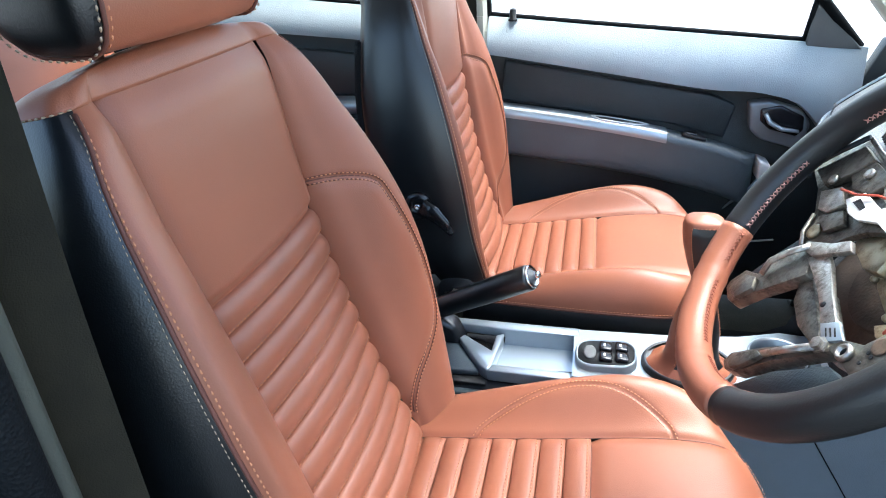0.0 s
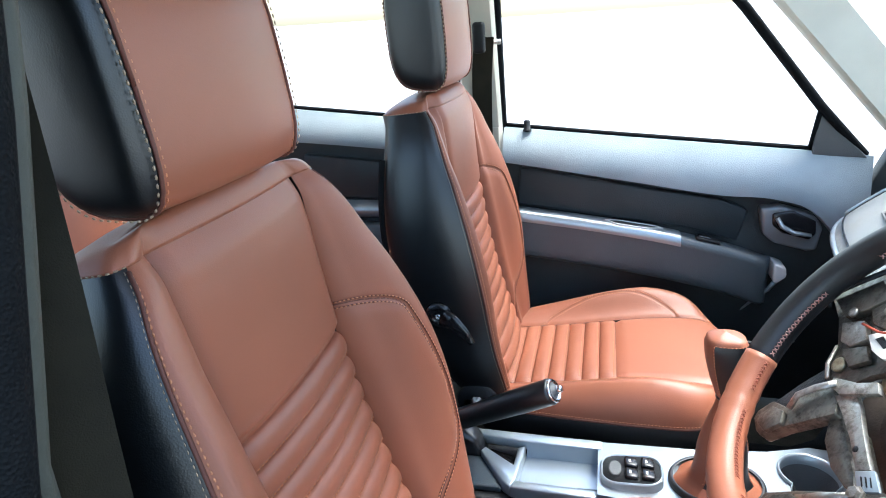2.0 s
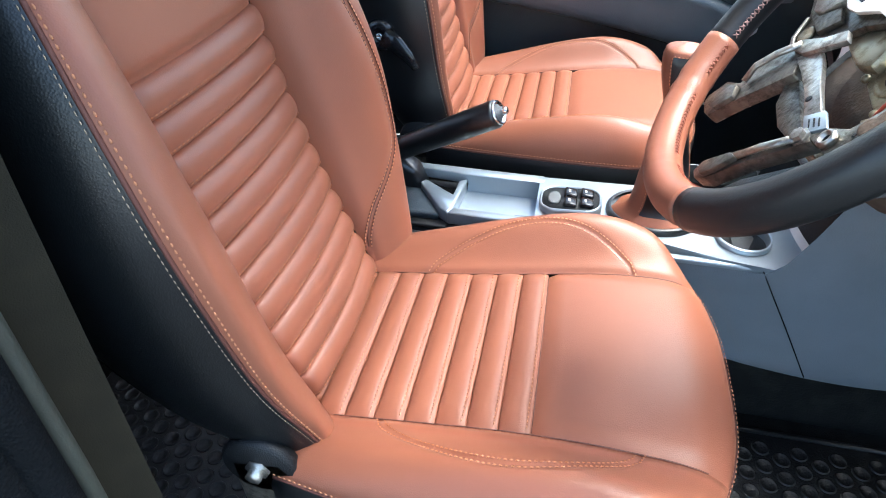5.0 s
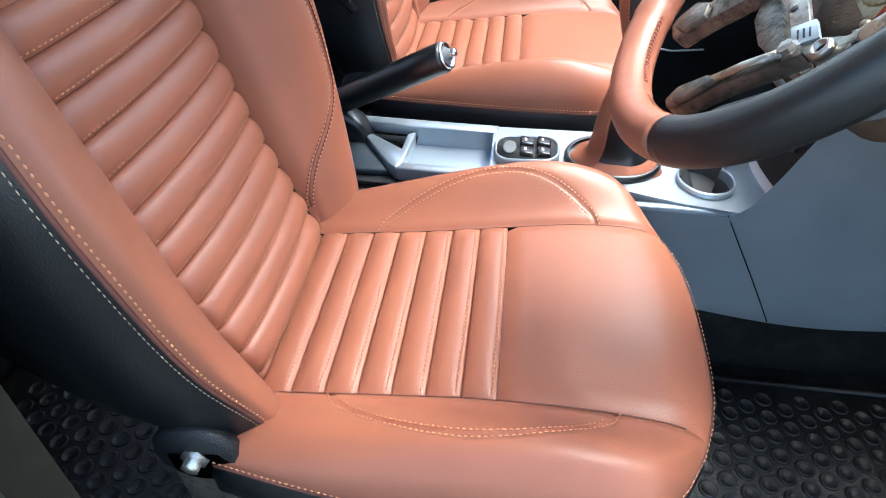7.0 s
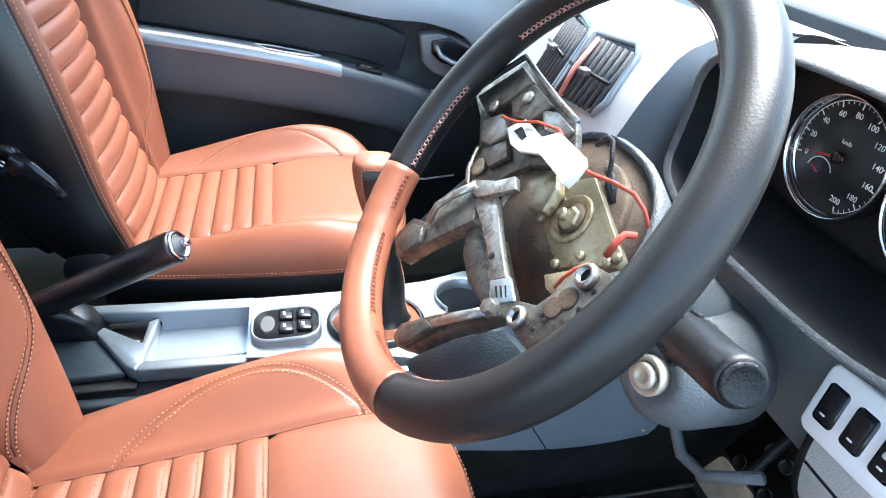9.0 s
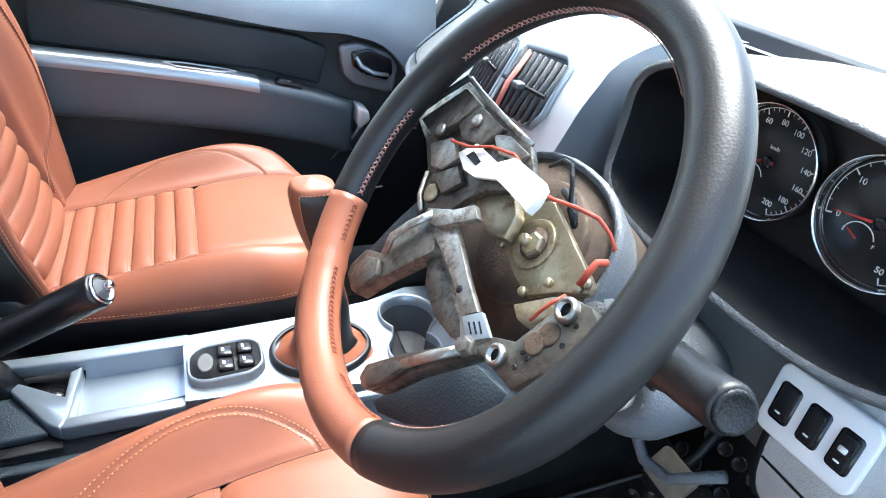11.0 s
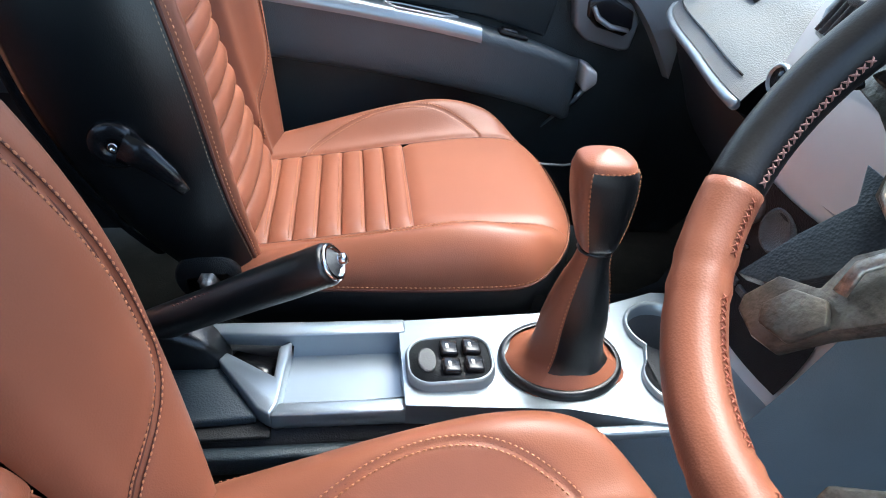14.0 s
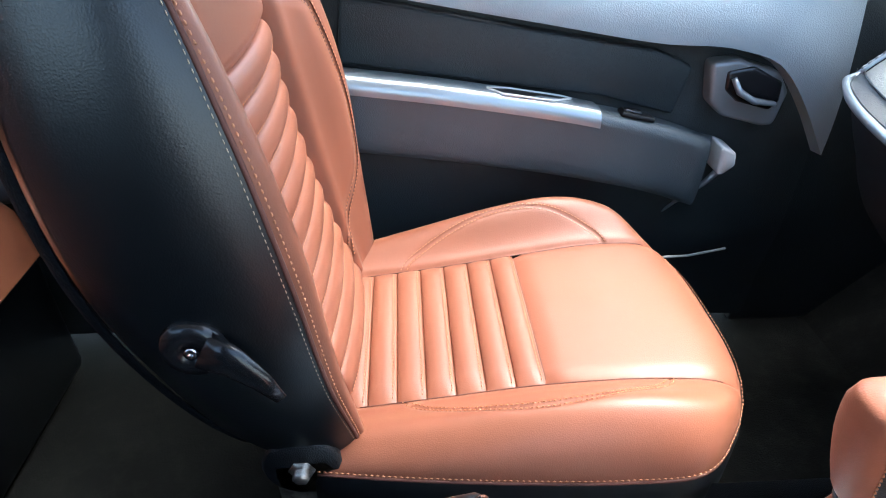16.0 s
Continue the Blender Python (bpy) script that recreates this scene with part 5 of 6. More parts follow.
Shape().lathe([(0.0118, 0), (0.0118, 0.002), (0.010, 0.003), (0.009, 0.002), (0.001, 0.002)], Matrix.Translation(sp[-1]) @ d.to_track_quat("Z", "Y").to_matrix().to_4x4(), 24).done("end_button", PLASTIC_DARK, stalk, "dark round end button")

adopt(column, {"lock_bulge": ("lock_ring", "lock_barrel", "key_slot"), "shroud": ("shroud_inside",)})
adopt(stalk, {"stalk_barrel": ("stalk_neck", "grip_rib", "end_button")})

# ---- centre console ----
CY = 0.912
console = thing("centre_console", "silver and dark grey centre console between the front seats", "console", (0.1, CY, 0.05))
Shape().prism([(0.835, 0.05), (0.99, 0.05), (0.985, 0.335), (0.965, 0.350), (0.86, 0.350), (0.840, 0.335)], -0.62, 0.34, "x", 0.006).done("console_body", PLASTIC_DARK, console, "dark console body")
Shape().prism([(-0.60, 0.345), (-0.12, 0.345), (-0.12, 0.352), (-0.60, 0.352)], 0.842, 0.98, "y", 0.002).done("rear_deck", PLASTIC_DARK, console)
Shape().prism([(-0.60, 0.315), (0.22, 0.305), (0.24, 0.335), (-0.60, 0.345)], 0.826, 0.842, "y", 0.004).done("side_rail", TEAL, console, "dark blue-grey side rail")


def ellipse(cx, cy_, rx, ry, n=40):
    return [(cx + rx * math.cos(2 * math.pi * k / n), cy_ + ry * math.sin(2 * math.pi * k / n)) for k in range(n)]


def holed(outline, holes, z, thick):
    """A flat plate with holes, with its outer and inner rims."""
    b = bmesh.new()
    es = []
    for loop in [outline, *holes]:
        vs = [b.verts.new((x, y, z)) for x, y in loop]
        es += [b.edges.new((vs[i], vs[(i + 1) % len(vs)])) for i in range(len(vs))]
    bmesh.ops.triangle_fill(b, edges=es, use_beauty=True, use_dissolve=False)
    bmesh.ops.recalc_face_normals(b, faces=b.faces[:])
    if b.faces and sum(f.normal.z for f in b.faces) < 0:
        bmesh.ops.reverse_faces(b, faces=b.faces[:])
    sh = Shape().bm(b)
    for loop in [outline, *holes]:
        r = [[(x, y, z - d) for x, y in loop] for d in (0, thick)]
        sh.loft(r, cap=False)
    return sh


CUP1, CUP2 = (0.352, 0.945, 0.043), (0.338, 0.866, 0.038)
def cup_outline():
    """Two overlapping rounds as one hole."""
    pts = []
    for cx, cy_, r, a0, a1 in ((CUP1[0], CUP1[1], CUP1[2], -52, 222), (CUP2[0], CUP2[1], CUP2[2], 135, 405)):
        pts += [(cx + r * math.cos(radians(a)), cy_ + r * math.sin(radians(a))) for a in lin(a0, a1, 22)]
    return pts
hole = cup_outline()
deck = [(0.022, 0.848), (0.20, 0.832), (0.30, 0.806), (0.37, 0.796), (0.425, 0.806), (0.425, 1.015), (0.37, 1.020), (0.30, 0.998), (0.20, 0.985), (0.022, 0.978)]
holed(deck, [hole], 0.384, 0.03).done("front_deck", SILVER, console, "silver deck with cup holders", sharp=35)
cuprim = Shape()
cuprim.loft([[(x + (x - 0.345) * k, y + (y - 0.905) * k, z) for x, y in hole] for k, z in ((0.10, 0.385), (0.09, 0.391), (0.04, 0.393), (0.0, 0.389), (-0.02, 0.375))], cap=False)
cuprim.done("cup_rim", SILVER, console, "raised silver cup holder rim")
Shape().loft([[(x, y, 0.384) for x, y in hole], [(0.345 + (x - 0.345) * 0.9, 0.905 + (y - 0.905) * 0.9, 0.325) for x, y in hole]], cap=False).add([(0.345 + (x - 0.345) * 0.9, 0.905 + (y - 0.905) * 0.9, 0.325) for x, y in hole], [tuple(range(len(hole)))]).done("cup_well", PLASTIC, console, "dark cup holder wells")
Shape().prism([(0.20, 0.380), (0.425, 0.380), (0.44, 0.34), (0.24, 0.336)], 0.800, 0.812, "y", 0.003).done("deck_edge", SILVER, console)
# coin tray
tray = Shape()
tray.add([(-0.112, 0.866, 0.350), (0.03, 0.866, 0.350), (0.03, 0.955, 0.352), (-0.104, 0.955, 0.352)], [(0, 1, 2, 3)])
tray.add([(-0.104, 0.955, 0.352), (0.03, 0.955, 0.352), (0.03, 0.957, 0.384), (-0.100, 0.957, 0.384)], [(0, 1, 2, 3)])
tray.add([(-0.112, 0.866, 0.350), (-0.104, 0.955, 0.352), (-0.106, 0.957, 0.372), (-0.115, 0.866, 0.368)], [(0, 1, 2, 3)])
tray.add([(-0.112, 0.866, 0.350), (-0.115, 0.866, 0.368), (0.03, 0.866, 0.378), (0.03, 0.866, 0.350)], [(0, 1, 2, 3)])
tray.done("coin_tray", SILVER, console, "silver coin tray", smooth=False)
Shape().prism([(-0.20, 0.965), (-0.106, 0.957), (0.03, 0.957), (0.03, 0.980), (-0.06, 0.980), (-0.20, 0.982)], 0.366, 0.386, "z", 0.003).done("far_flange", SILVER, console)
Shape().prism([(-0.120, 0.850), (0.03, 0.848), (0.03, 0.866), (-0.112, 0.867)], 0.352, 0.376, "z", 0.003).done("near_flange", SILVER, console)
Shape().prism([(-0.120, 0.851), (-0.112, 0.867), (-0.104, 0.958), (-0.118, 0.950), (-0.120, 0.905), (-0.176, 0.944), (-0.184, 0.932), (-0.134, 0.862)], 0.352, 0.376, "z", 0.003).done("slot_frame", SILVER, console, "silver frame of the handbrake slot")
Shape().prism([(-0.40, 0.846), (-0.134, 0.858), (-0.180, 0.930), (-0.40, 0.930)], 0.352, 0.366, "z", 0.004).done("rear_pad", TEAL, console, "dark grey rear pad")
Shape().prism([(-0.18, 0.948), (-0.12, 0.908), (-0.12, 0.950), (-0.17, 0.966)], 0.3525, 0.3535, "z").done("slot_floor", GLOSS_BLACK, console)
# window switches
pod = thing("window_switch_panel", "black window switch panel with a silver rim", "switch panel", (0.076, 0.901, 0.384))
PM = Matrix.Translation((0.076, 0.901, 0.386)) @ Matrix.Rotation(radians(-3), 4, "Y")
rim = [rounded(0.100, 0.074, 0.026), rounded(0.100, 0.074, 0.026), rounded(0.096, 0.070, 0.025), rounded(0.093, 0.067, 0.024), rounded(0.091, 0.065, 0.023)]
Shape().loft([[PM @ Vector((x, y, z)) for x, y in r] for r, z in zip(rim, (-0.034, 0.008, 0.012, 0.012, 0.009))], cap=False).done("panel_rim", SILVER, pod, "silver panel rim")
Shape().prism(rounded(0.092, 0.066, 0.023), 0.002, 0.0095, "z", 0, 1, PM).done("panel_face", PLASTIC_DARK, pod)
Shape().lathe([(0.001, 0.009), (0.012, 0.009), (0.012, 0.012), (0.010, 0.0125), (0.001, 0.0115)], PM @ Matrix.Translation((-0.026, 0.0, 0)) @ Matrix.Diagonal((0.85, 1.5, 1, 1)), 28).done("round_button", PLASTIC, pod, "dark oval lock button")
for x in (0.000, 0.026):
    for y in (-0.0135, 0.0135):
        Shape().box((0.021, 0.022, 0.010), PM @ Vector((x, y, 0.012)), 0.003, 2, Matrix.Rotation(radians(8), 4, "Y")).done("window_rocker", GLOSS_BLACK, pod, "black rocker switch")
        Shape().box((0.0035, 0.007, 0.0006), PM @ Vector((x - 0.002, y, 0.0173)), 0, 1, Matrix.Rotation(radians(8), 4, "Y")).done("rocker_mark", WHITE_MARK, pod)

adopt(console, {"front_deck": ("cup_rim", "cup_well", "deck_edge"), "coin_tray": ("far_flange", "near_flange"), "slot_frame": ("slot_floor",), "console_body": ("rear_deck", "side_rail", "rear_pad")})
adopt(pod, {"panel_face": ("round_button", "window_rocker", "rocker_mark", "panel_rim")})

# ---- handbrake ----
brake = thing("handbrake", "black leather handbrake lever with a chrome button, raised", "handbrake", (-0.24, 0.945, 0.352))
b0, b1 = Vector((-0.285, 0.958, 0.392)), Vector((-0.052, 0.903, 0.534))
ax = (b1 - b0).normalized()
Shape().tube([b0, b0.lerp(b1, 0.2), b0.lerp(b1, 0.45), b0.lerp(b1, 0.8), b1 - ax * 0.004, b1], [0.018, 0.0195, 0.020, 0.0220, 0.0220, 0.020], 24).done("grip", BLACK, brake, "black leather grip")
Shape().prism([(-0.34, 0.352), (-0.17, 0.352), (-0.19, 0.40), (-0.24, 0.425), (-0.31, 0.40)], 0.928, 0.972, "y", 0.012, 3).done("gaiter", BLACK, brake, "black gaiter")
TM = Matrix.Translation(b1) @ ax.to_track_quat("Z", "Y").to_matrix().to_4x4()
Shape().lathe([(0.019, -0.001), (0.0195, 0.003), (0.016, 0.0045), (0.0145, 0.001), (0.001, 0.001)], TM, 32).done("end_ring", CHROME, brake, "chrome end ring")
Shape().lathe([(0.014, 0.0), (0.013, 0.002), (0.009, 0.003), (0.008, 0.008), (0.001, 0.009)], TM, 24).done("end_plug", PLASTIC, brake)
Shape().lathe([(0.0062, 0.004), (0.0062, 0.014), (0.005, 0.017), (0.001, 0.0175)], TM, 20).done("release_button", CHROME, brake, "chrome release button")
top = [b0.lerp(b1, t) + Vector((-0.30, -0.25, 0.92)).normalized() * 0.0202 for t in lin(0.3, 0.97, 24)]
Shape().stitches(top, 0.006, 0.0065, 0.0008, normal=(-0.3, -0.2, 0.9), skew=0.6).done("grip_stitching", THREAD_RED, brake)

# ---- gear lever ----
gear = thing("gear_lever", "tan and black leather gear lever with a stitched gaiter", "gear lever", (0.208, 0.900, 0.384))
Shape().loft([[(x, y, z) for x, y in ellipse(0.206, 0.902, rx, ry)] for rx, ry, z in ((0.073, 0.060, 0.384), (0.073, 0.060, 0.390), (0.070, 0.057, 0.395), (0.066, 0.053, 0.394))], cap=False).done("gaiter_ring", BLACK, gear, "black edging of the gaiter")
GEAR_AXIS = [(0.384, 0.208, 0.902), (0.420, 0.209, 0.900), (0.470, 0.207, 0.897), (0.520, 0.206, 0.894), (0.557, 0.207, 0.892)]
def gaiter(z, a):
    x0, y0 = spline([r[0] for r in GEAR_AXIS], [[r[1], r[2]] for r in GEAR_AXIS])(z)
    rx = spline([0.384, 0.392, 0.402, 0.425, 0.460, 0.510, 0.545, 0.557], [0.070, 0.062, 0.048, 0.040, 0.037, 0.027, 0.018, 0.017])(z)
    ry = rx * 0.84
    fold = 1 + 0.05 * math.sin(3 * a + z * 40) * smooth((0.48 - z) / 0.08) + 0.03 * math.sin(7 * a - z * 70) * smooth((0.44 - z) / 0.05)
    return Vector((x0 + rx * fold * math.cos(a), y0 + ry * fold * math.sin(a), z))
zs = [0.384, 0.388, 0.392, 0.397, 0.402, 0.41, 0.42, 0.43, 0.445, 0.46, 0.48, 0.50, 0.52, 0.535, 0.545, 0.552, 0.557]
BA, BB = radians(-126), radians(-18)
Shape().grid(lambda z, a: gaiter(z, a), zs, lin(BB, BA + 2 * math.pi, 34), True).done("gaiter_tan", ORANGE, gear, "tan leather gaiter side")
Shape().grid(lambda z, a: gaiter(z, a) + Vector((0.0, 0.0, 0.0)), zs[4:], lin(BA, BB, 14), True).done("gaiter_black", BLACK, gear, "black leather gaiter panel")
Shape().grid(lambda z, a: gaiter(z, a), zs[:5], lin(BA, BB, 14), True).done("gaiter_skirt", ORANGE, gear, "tan gaiter base")
g = Shape()
for a in (BA - 0.06, BB + 0.06):
    g.stitches([gaiter(z, a) + Vector((math.cos(a), math.sin(a), 0)) * 0.0006 for z in lin(0.405, 0.556, 30)], 0.0052, 0.0036, 0.0006, normal=(math.cos(a), math.sin(a), 0))
tagged(g.done("gaiter_stitching", THREAD_TAN, gear), kind="stuff")
Shape().tube([gaiter(0.557, a) for a in lin(0, 2 * math.pi, 25)], 0.0022, 6).done("neck_band", BLACK, gear)
def knob(z, a):
    t = (z - 0.556) / 0.110
    x0, y0 = 0.207 - 0.014 * t, 0.892 + 0.0 * t
    w = spline([0, 0.05, 0.15, 0.4, 0.7, 0.86, 0.95, 1.0], [0.012, 0.0175, 0.021, 0.027, 0.030, 0.028, 0.020, 0.0003])(t)
    d = spline([0, 0.05, 0.15, 0.4, 0.7, 0.86, 0.95, 1.0], [0.012, 0.017, 0.020, 0.024, 0.026, 0.024, 0.017, 0.0003])(t)
    ca, sa = math.cos(a), math.sin(a)
    return Vector((x0 + w * math.copysign(abs(ca) ** 0.7, ca), y0 + d * math.copysign(abs(sa) ** 0.7, sa), z))
zs = [0.556 + 0.110 * t for t in (0, .02, .05, .1, .15, .25, .35, .45, .55, .65, .75, .82, .87, .91, .94, .97, .99, 1.0)]
KA, KB = radians(-124), radians(-24)
Shape().grid(knob, zs, lin(KB, KA + 2 * math.pi, 34), True).done("knob_tan", ORANGE, gear, "tan leather knob")
Shape().grid(knob, [z for z in zs if z < 0.556 + 0.11 * 0.885], lin(KA, KB, 14), True).done("knob_black", BLACK, gear, "black leather knob face")
Shape().grid(knob, [z for z in zs if z >= 0.556 + 0.11 * 0.865], lin(KA, KB, 14), True).done("knob_crown", ORANGE, gear)
g = Shape()
loop = [knob(z, KA) for z in lin(0.57, 0.652, 14)] + [knob(0.6525, a) for a in lin(KA, KB, 12)] + [knob(z, KB) for z in lin(0.652, 0.57, 14)]
g.stitches([p + (p - Vector((0.2, 0.892, p.z))).normalized() * 0.0006 for p in loop], 0.005, 0.004, 0.0007, normal=[(p - Vector((0.2, 0.892, p.z))).normalized() for p in loop])
tagged(g.done("knob_stitching", THREAD_TAN, gear), kind="stuff")
adopt(brake, {"grip": ("end_ring", "end_plug", "release_button", "grip_stitching")})
adopt(gear, {"gaiter_tan": ("gaiter_black", "gaiter_skirt", "gaiter_ring", "gaiter_stitching", "neck_band"), "knob_tan": ("knob_black", "knob_crown", "knob_stitching")})


# ---- dashboard ----
dash = thing("dashboard", "grey moulded dashboard with silver centre stack", "dashboard", (0.7, CY, 0.45))


def trim_x(y):
    return spline([0.79, 1.04, 1.20, 1.46, 1.56], [0.43, 0.405, 0.436, 0.520, 0.60])(y)


# passenger side
def pad(y, t):
    """From the silver trim line up and over the top to the windscreen."""
    tx = trim_x(y)
    endk = smooth((y - 1.44) / 0.10)
    pts = [[tx, 0.655], [tx + 0.012, 0.672], [tx + 0.06, 0.712], [tx + 0.115, 0.752], [0.66, 0.786], [0.78, 0.802], [0.97, 0.79]]
    x, z = spline([0, 0.1, 0.3, 0.5, 0.68, 0.82, 1.0], pts)(t)
    return Vector((x + 0.03 * endk, y, z - 0.05 * endk))
ys = lin(1.035, 1.55, 24)
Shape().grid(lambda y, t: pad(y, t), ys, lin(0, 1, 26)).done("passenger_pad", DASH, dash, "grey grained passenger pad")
def low_face(y, t):
    tx = trim_x(y)
    x, z = spline([0, 0.12, 0.4, 0.75, 1.0], [[tx + 0.004, 0.640], [tx + 0.012, 0.625], [tx + 0.045, 0.56], [tx + 0.12, 0.45], [tx + 0.25, 0.40]])(t)
    return Vector((x, y, z))
Shape().grid(low_face, lin(1.02, 1.55, 20), lin(0, 1, 18), True).done("glovebox_face", PLASTIC_DARK, dash, "dark lower dash face")
Shape().tube([(trim_x(y) - 0.002, y, 0.648) for y in lin(1.04, 1.47, 24)] + [pad(1.478, t) + Vector((0, 0.002, 0.003)) for t in lin(0.06, 0.62, 14)], 0.0065, 8).done("silver_trim", SILVER, dash, "silver trim line")
# lid outline and the opening in the pad
Shape().tube([pad(y, 0.10) + Vector((-0.001, 0, 0.001)) for y in lin(1.07, 1.43, 20)] + [pad(1.43, t) + Vector((0, 0, 0.001)) for t in lin(0.12, 0.62, 12)] + [pad(y, 0.62) + Vector((0, 0, 0.001)) for y in lin(1.43, 1.10, 10)], 0.0016, 6).done("lid_seam", GLOSS_BLACK, dash, "thin dark seam of the airbag lid")
def on_pad(y, t, lift=0.0):
    p = pad(y, t)
    n = (pad(y + 0.005, t) - pad(y - 0.005, t)).cross(pad(y, t + 0.01) - pad(y, t - 0.01)).normalized()
    if n.z < 0:
        n = -n
    return p + n * lift
Shape().loft([[on_pad(y, t, h) for y, t in ((1.225, 0.33), (1.225, 0.50), (1.285, 0.50), (1.285, 0.33))] for h in (0.0005, 0.003, 0.003, 0.001)]).done("pad_opening", GLOSS_BLACK, dash, "dark rectangular opening in the pad", smooth=False)
Shape().tube([on_pad(y, t, 0.003) for y, t in ((1.225, 0.33), (1.225, 0.50), (1.285, 0.50), (1.285, 0.33), (1.225, 0.33))], 0.003, 6).done("opening_rim", PLASTIC, dash)
# side demister louvre
vent_bed = Shape().grid(lambda t, w: on_pad(1.452 + 0.020 * w, t, 0.0015), lin(0.10, 0.60, 20), lin(-1, 1, 3)).done("demister_bed", GLOSS_BLACK, dash)
for k in range(16):
    t = 0.11 + 0.485 * k / 15
    a, b_ = on_pad(1.434, t, 0.004), on_pad(1.470, t + 0.012, 0.004)
    Shape().tube([a, b_], 0.0042, 6, flat=0.6).done("demister_louvre", DASH, dash)
for w in (1.431, 1.473):
    Shape().tube([on_pad(w, t, 0.003) for t in lin(0.09, 0.61, 16)], 0.003, 6).done("demister_edge", SILVER, dash)
# dash end facing the door
Shape().grid(lambda t, k: pad(1.55, t).lerp(low_face(1.55, t), k) + Vector((0, 0.0, 0)), lin(0, 1, 14), lin(0, 1, 6)).done("dash_end", PLASTIC_DARK, dash)

# centre stack
def stack(y, z):
    k = (y - CY) / 0.115
    x = spline([0.36, 0.45, 0.56, 0.66, 0.74, 0.80, 0.84, 0.86], [0.405, 0.435, 0.425, 0.412, 0.428, 0.456, 0.50, 0.56])(z)
    return Vector((x + 0.020 * k * k, y, z))
def stack_w(z):
    return spline([0.36, 0.45, 0.60, 0.70, 0.78, 0.86], [0.103, 0.104, 0.114, 0.124, 0.132, 0.126])(z)
zsk = lin(0.375, 0.858, 40)
Shape().grid(lambda z, r: stack(CY + r * stack_w(z), z), zsk, lin(-1, 1, 17)).done("stack_face", SILVER_PALE, dash, "pale silver centre stack")
for side in (-1, 1):
    Shape().grid(lambda z, t: stack(CY + side * stack_w(z), z) + Vector((0.16 * t, side * 0.008 * t, -0.02 * t)), zsk, lin(0, 1, 6), side > 0).done("stack_flank", SILVER, dash, "silver stack flank")
Shape().grid(lambda z, r: stack(CY + r * 0.088, z) + Vector((-0.004, 0, 0)), lin(0.40, 0.600, 12), lin(-1, 1, 9)).done("heater_panel", PLASTIC_DARK, dash, "dark heater control panel")
Shape().grid(lambda z, r: stack(CY + r * 0.080, z) + Vector((-0.006, 0, 0)), lin(0.620, 0.715, 8), lin(-1, 1, 9)).done("radio_blank", SILVER_PALE, dash, "blank silver radio plate")
Shape().tube([stack(CY + y, z) + Vector((-0.006, 0, 0)) for y, z in ((-0.082, 0.618), (0.082, 0.618), (0.082, 0.717), (-0.082, 0.717), (-0.082, 0.618))], 0.003, 6).done("radio_edge", SILVER, dash)
def dial(y, z, r, material, name, label=""):
    n = Vector((-1, 0, 0.12)).normalized().to_track_quat("Z", "Y").to_matrix().to_4x4()
    m_ = Matrix.Translation(stack(y, z) + Vector((-0.004, 0, 0))) @ n
    Shape().lathe([(r, 0), (r, 0.005), (r * 0.93, 0.008), (r * 0.80, 0.008), (r * 0.78, 0.004), (0.001, 0.004)], m_, 28).done(name, material, dash, label)
    return m_
for y in (CY - 0.062, CY, CY + 0.062):
    m_ = dial(y, 0.560, 0.026, PLASTIC, "heater_dial", "dark ribbed heater dial")
    Shape().box((0.012, 0.040, 0.016), (0, 0, 0), 0.004, 2).done("dial_grip", GLOSS_BLACK, dash).matrix_local = Matrix.Translation(-dash.location) @ m_ @ Matrix.Translation((0, 0, 0.010)) @ Matrix.Rotation(radians(25), 4, "Z")
    for k in range(3):
        Shape().box((0.006, 0.008, 0.006), stack(y + (k - 1) * 0.014, 0.505) + Vector((-0.006, 0, 0)), 0.002).done("heater_button", GLOSS_BLACK, dash)
for y in (CY - 0.098, CY + 0.098):
    m_ = dial(y, 0.690, 0.017, SILVER, "round_bezel", "silver ring with a dark round socket")
    Shape().lathe([(0.0125, 0.004), (0.0125, 0.0055), (0.001, 0.0055)], m_, 24).done("round_socket", GLOSS_BLACK, dash)
for k in range(5):
    Shape().box((0.006, 0.018, 0.010), stack(CY - 0.05 + 0.025 * k, 0.455) + Vector((-0.006, 0, 0)), 0.002).done("stack_button", PLASTIC, dash)
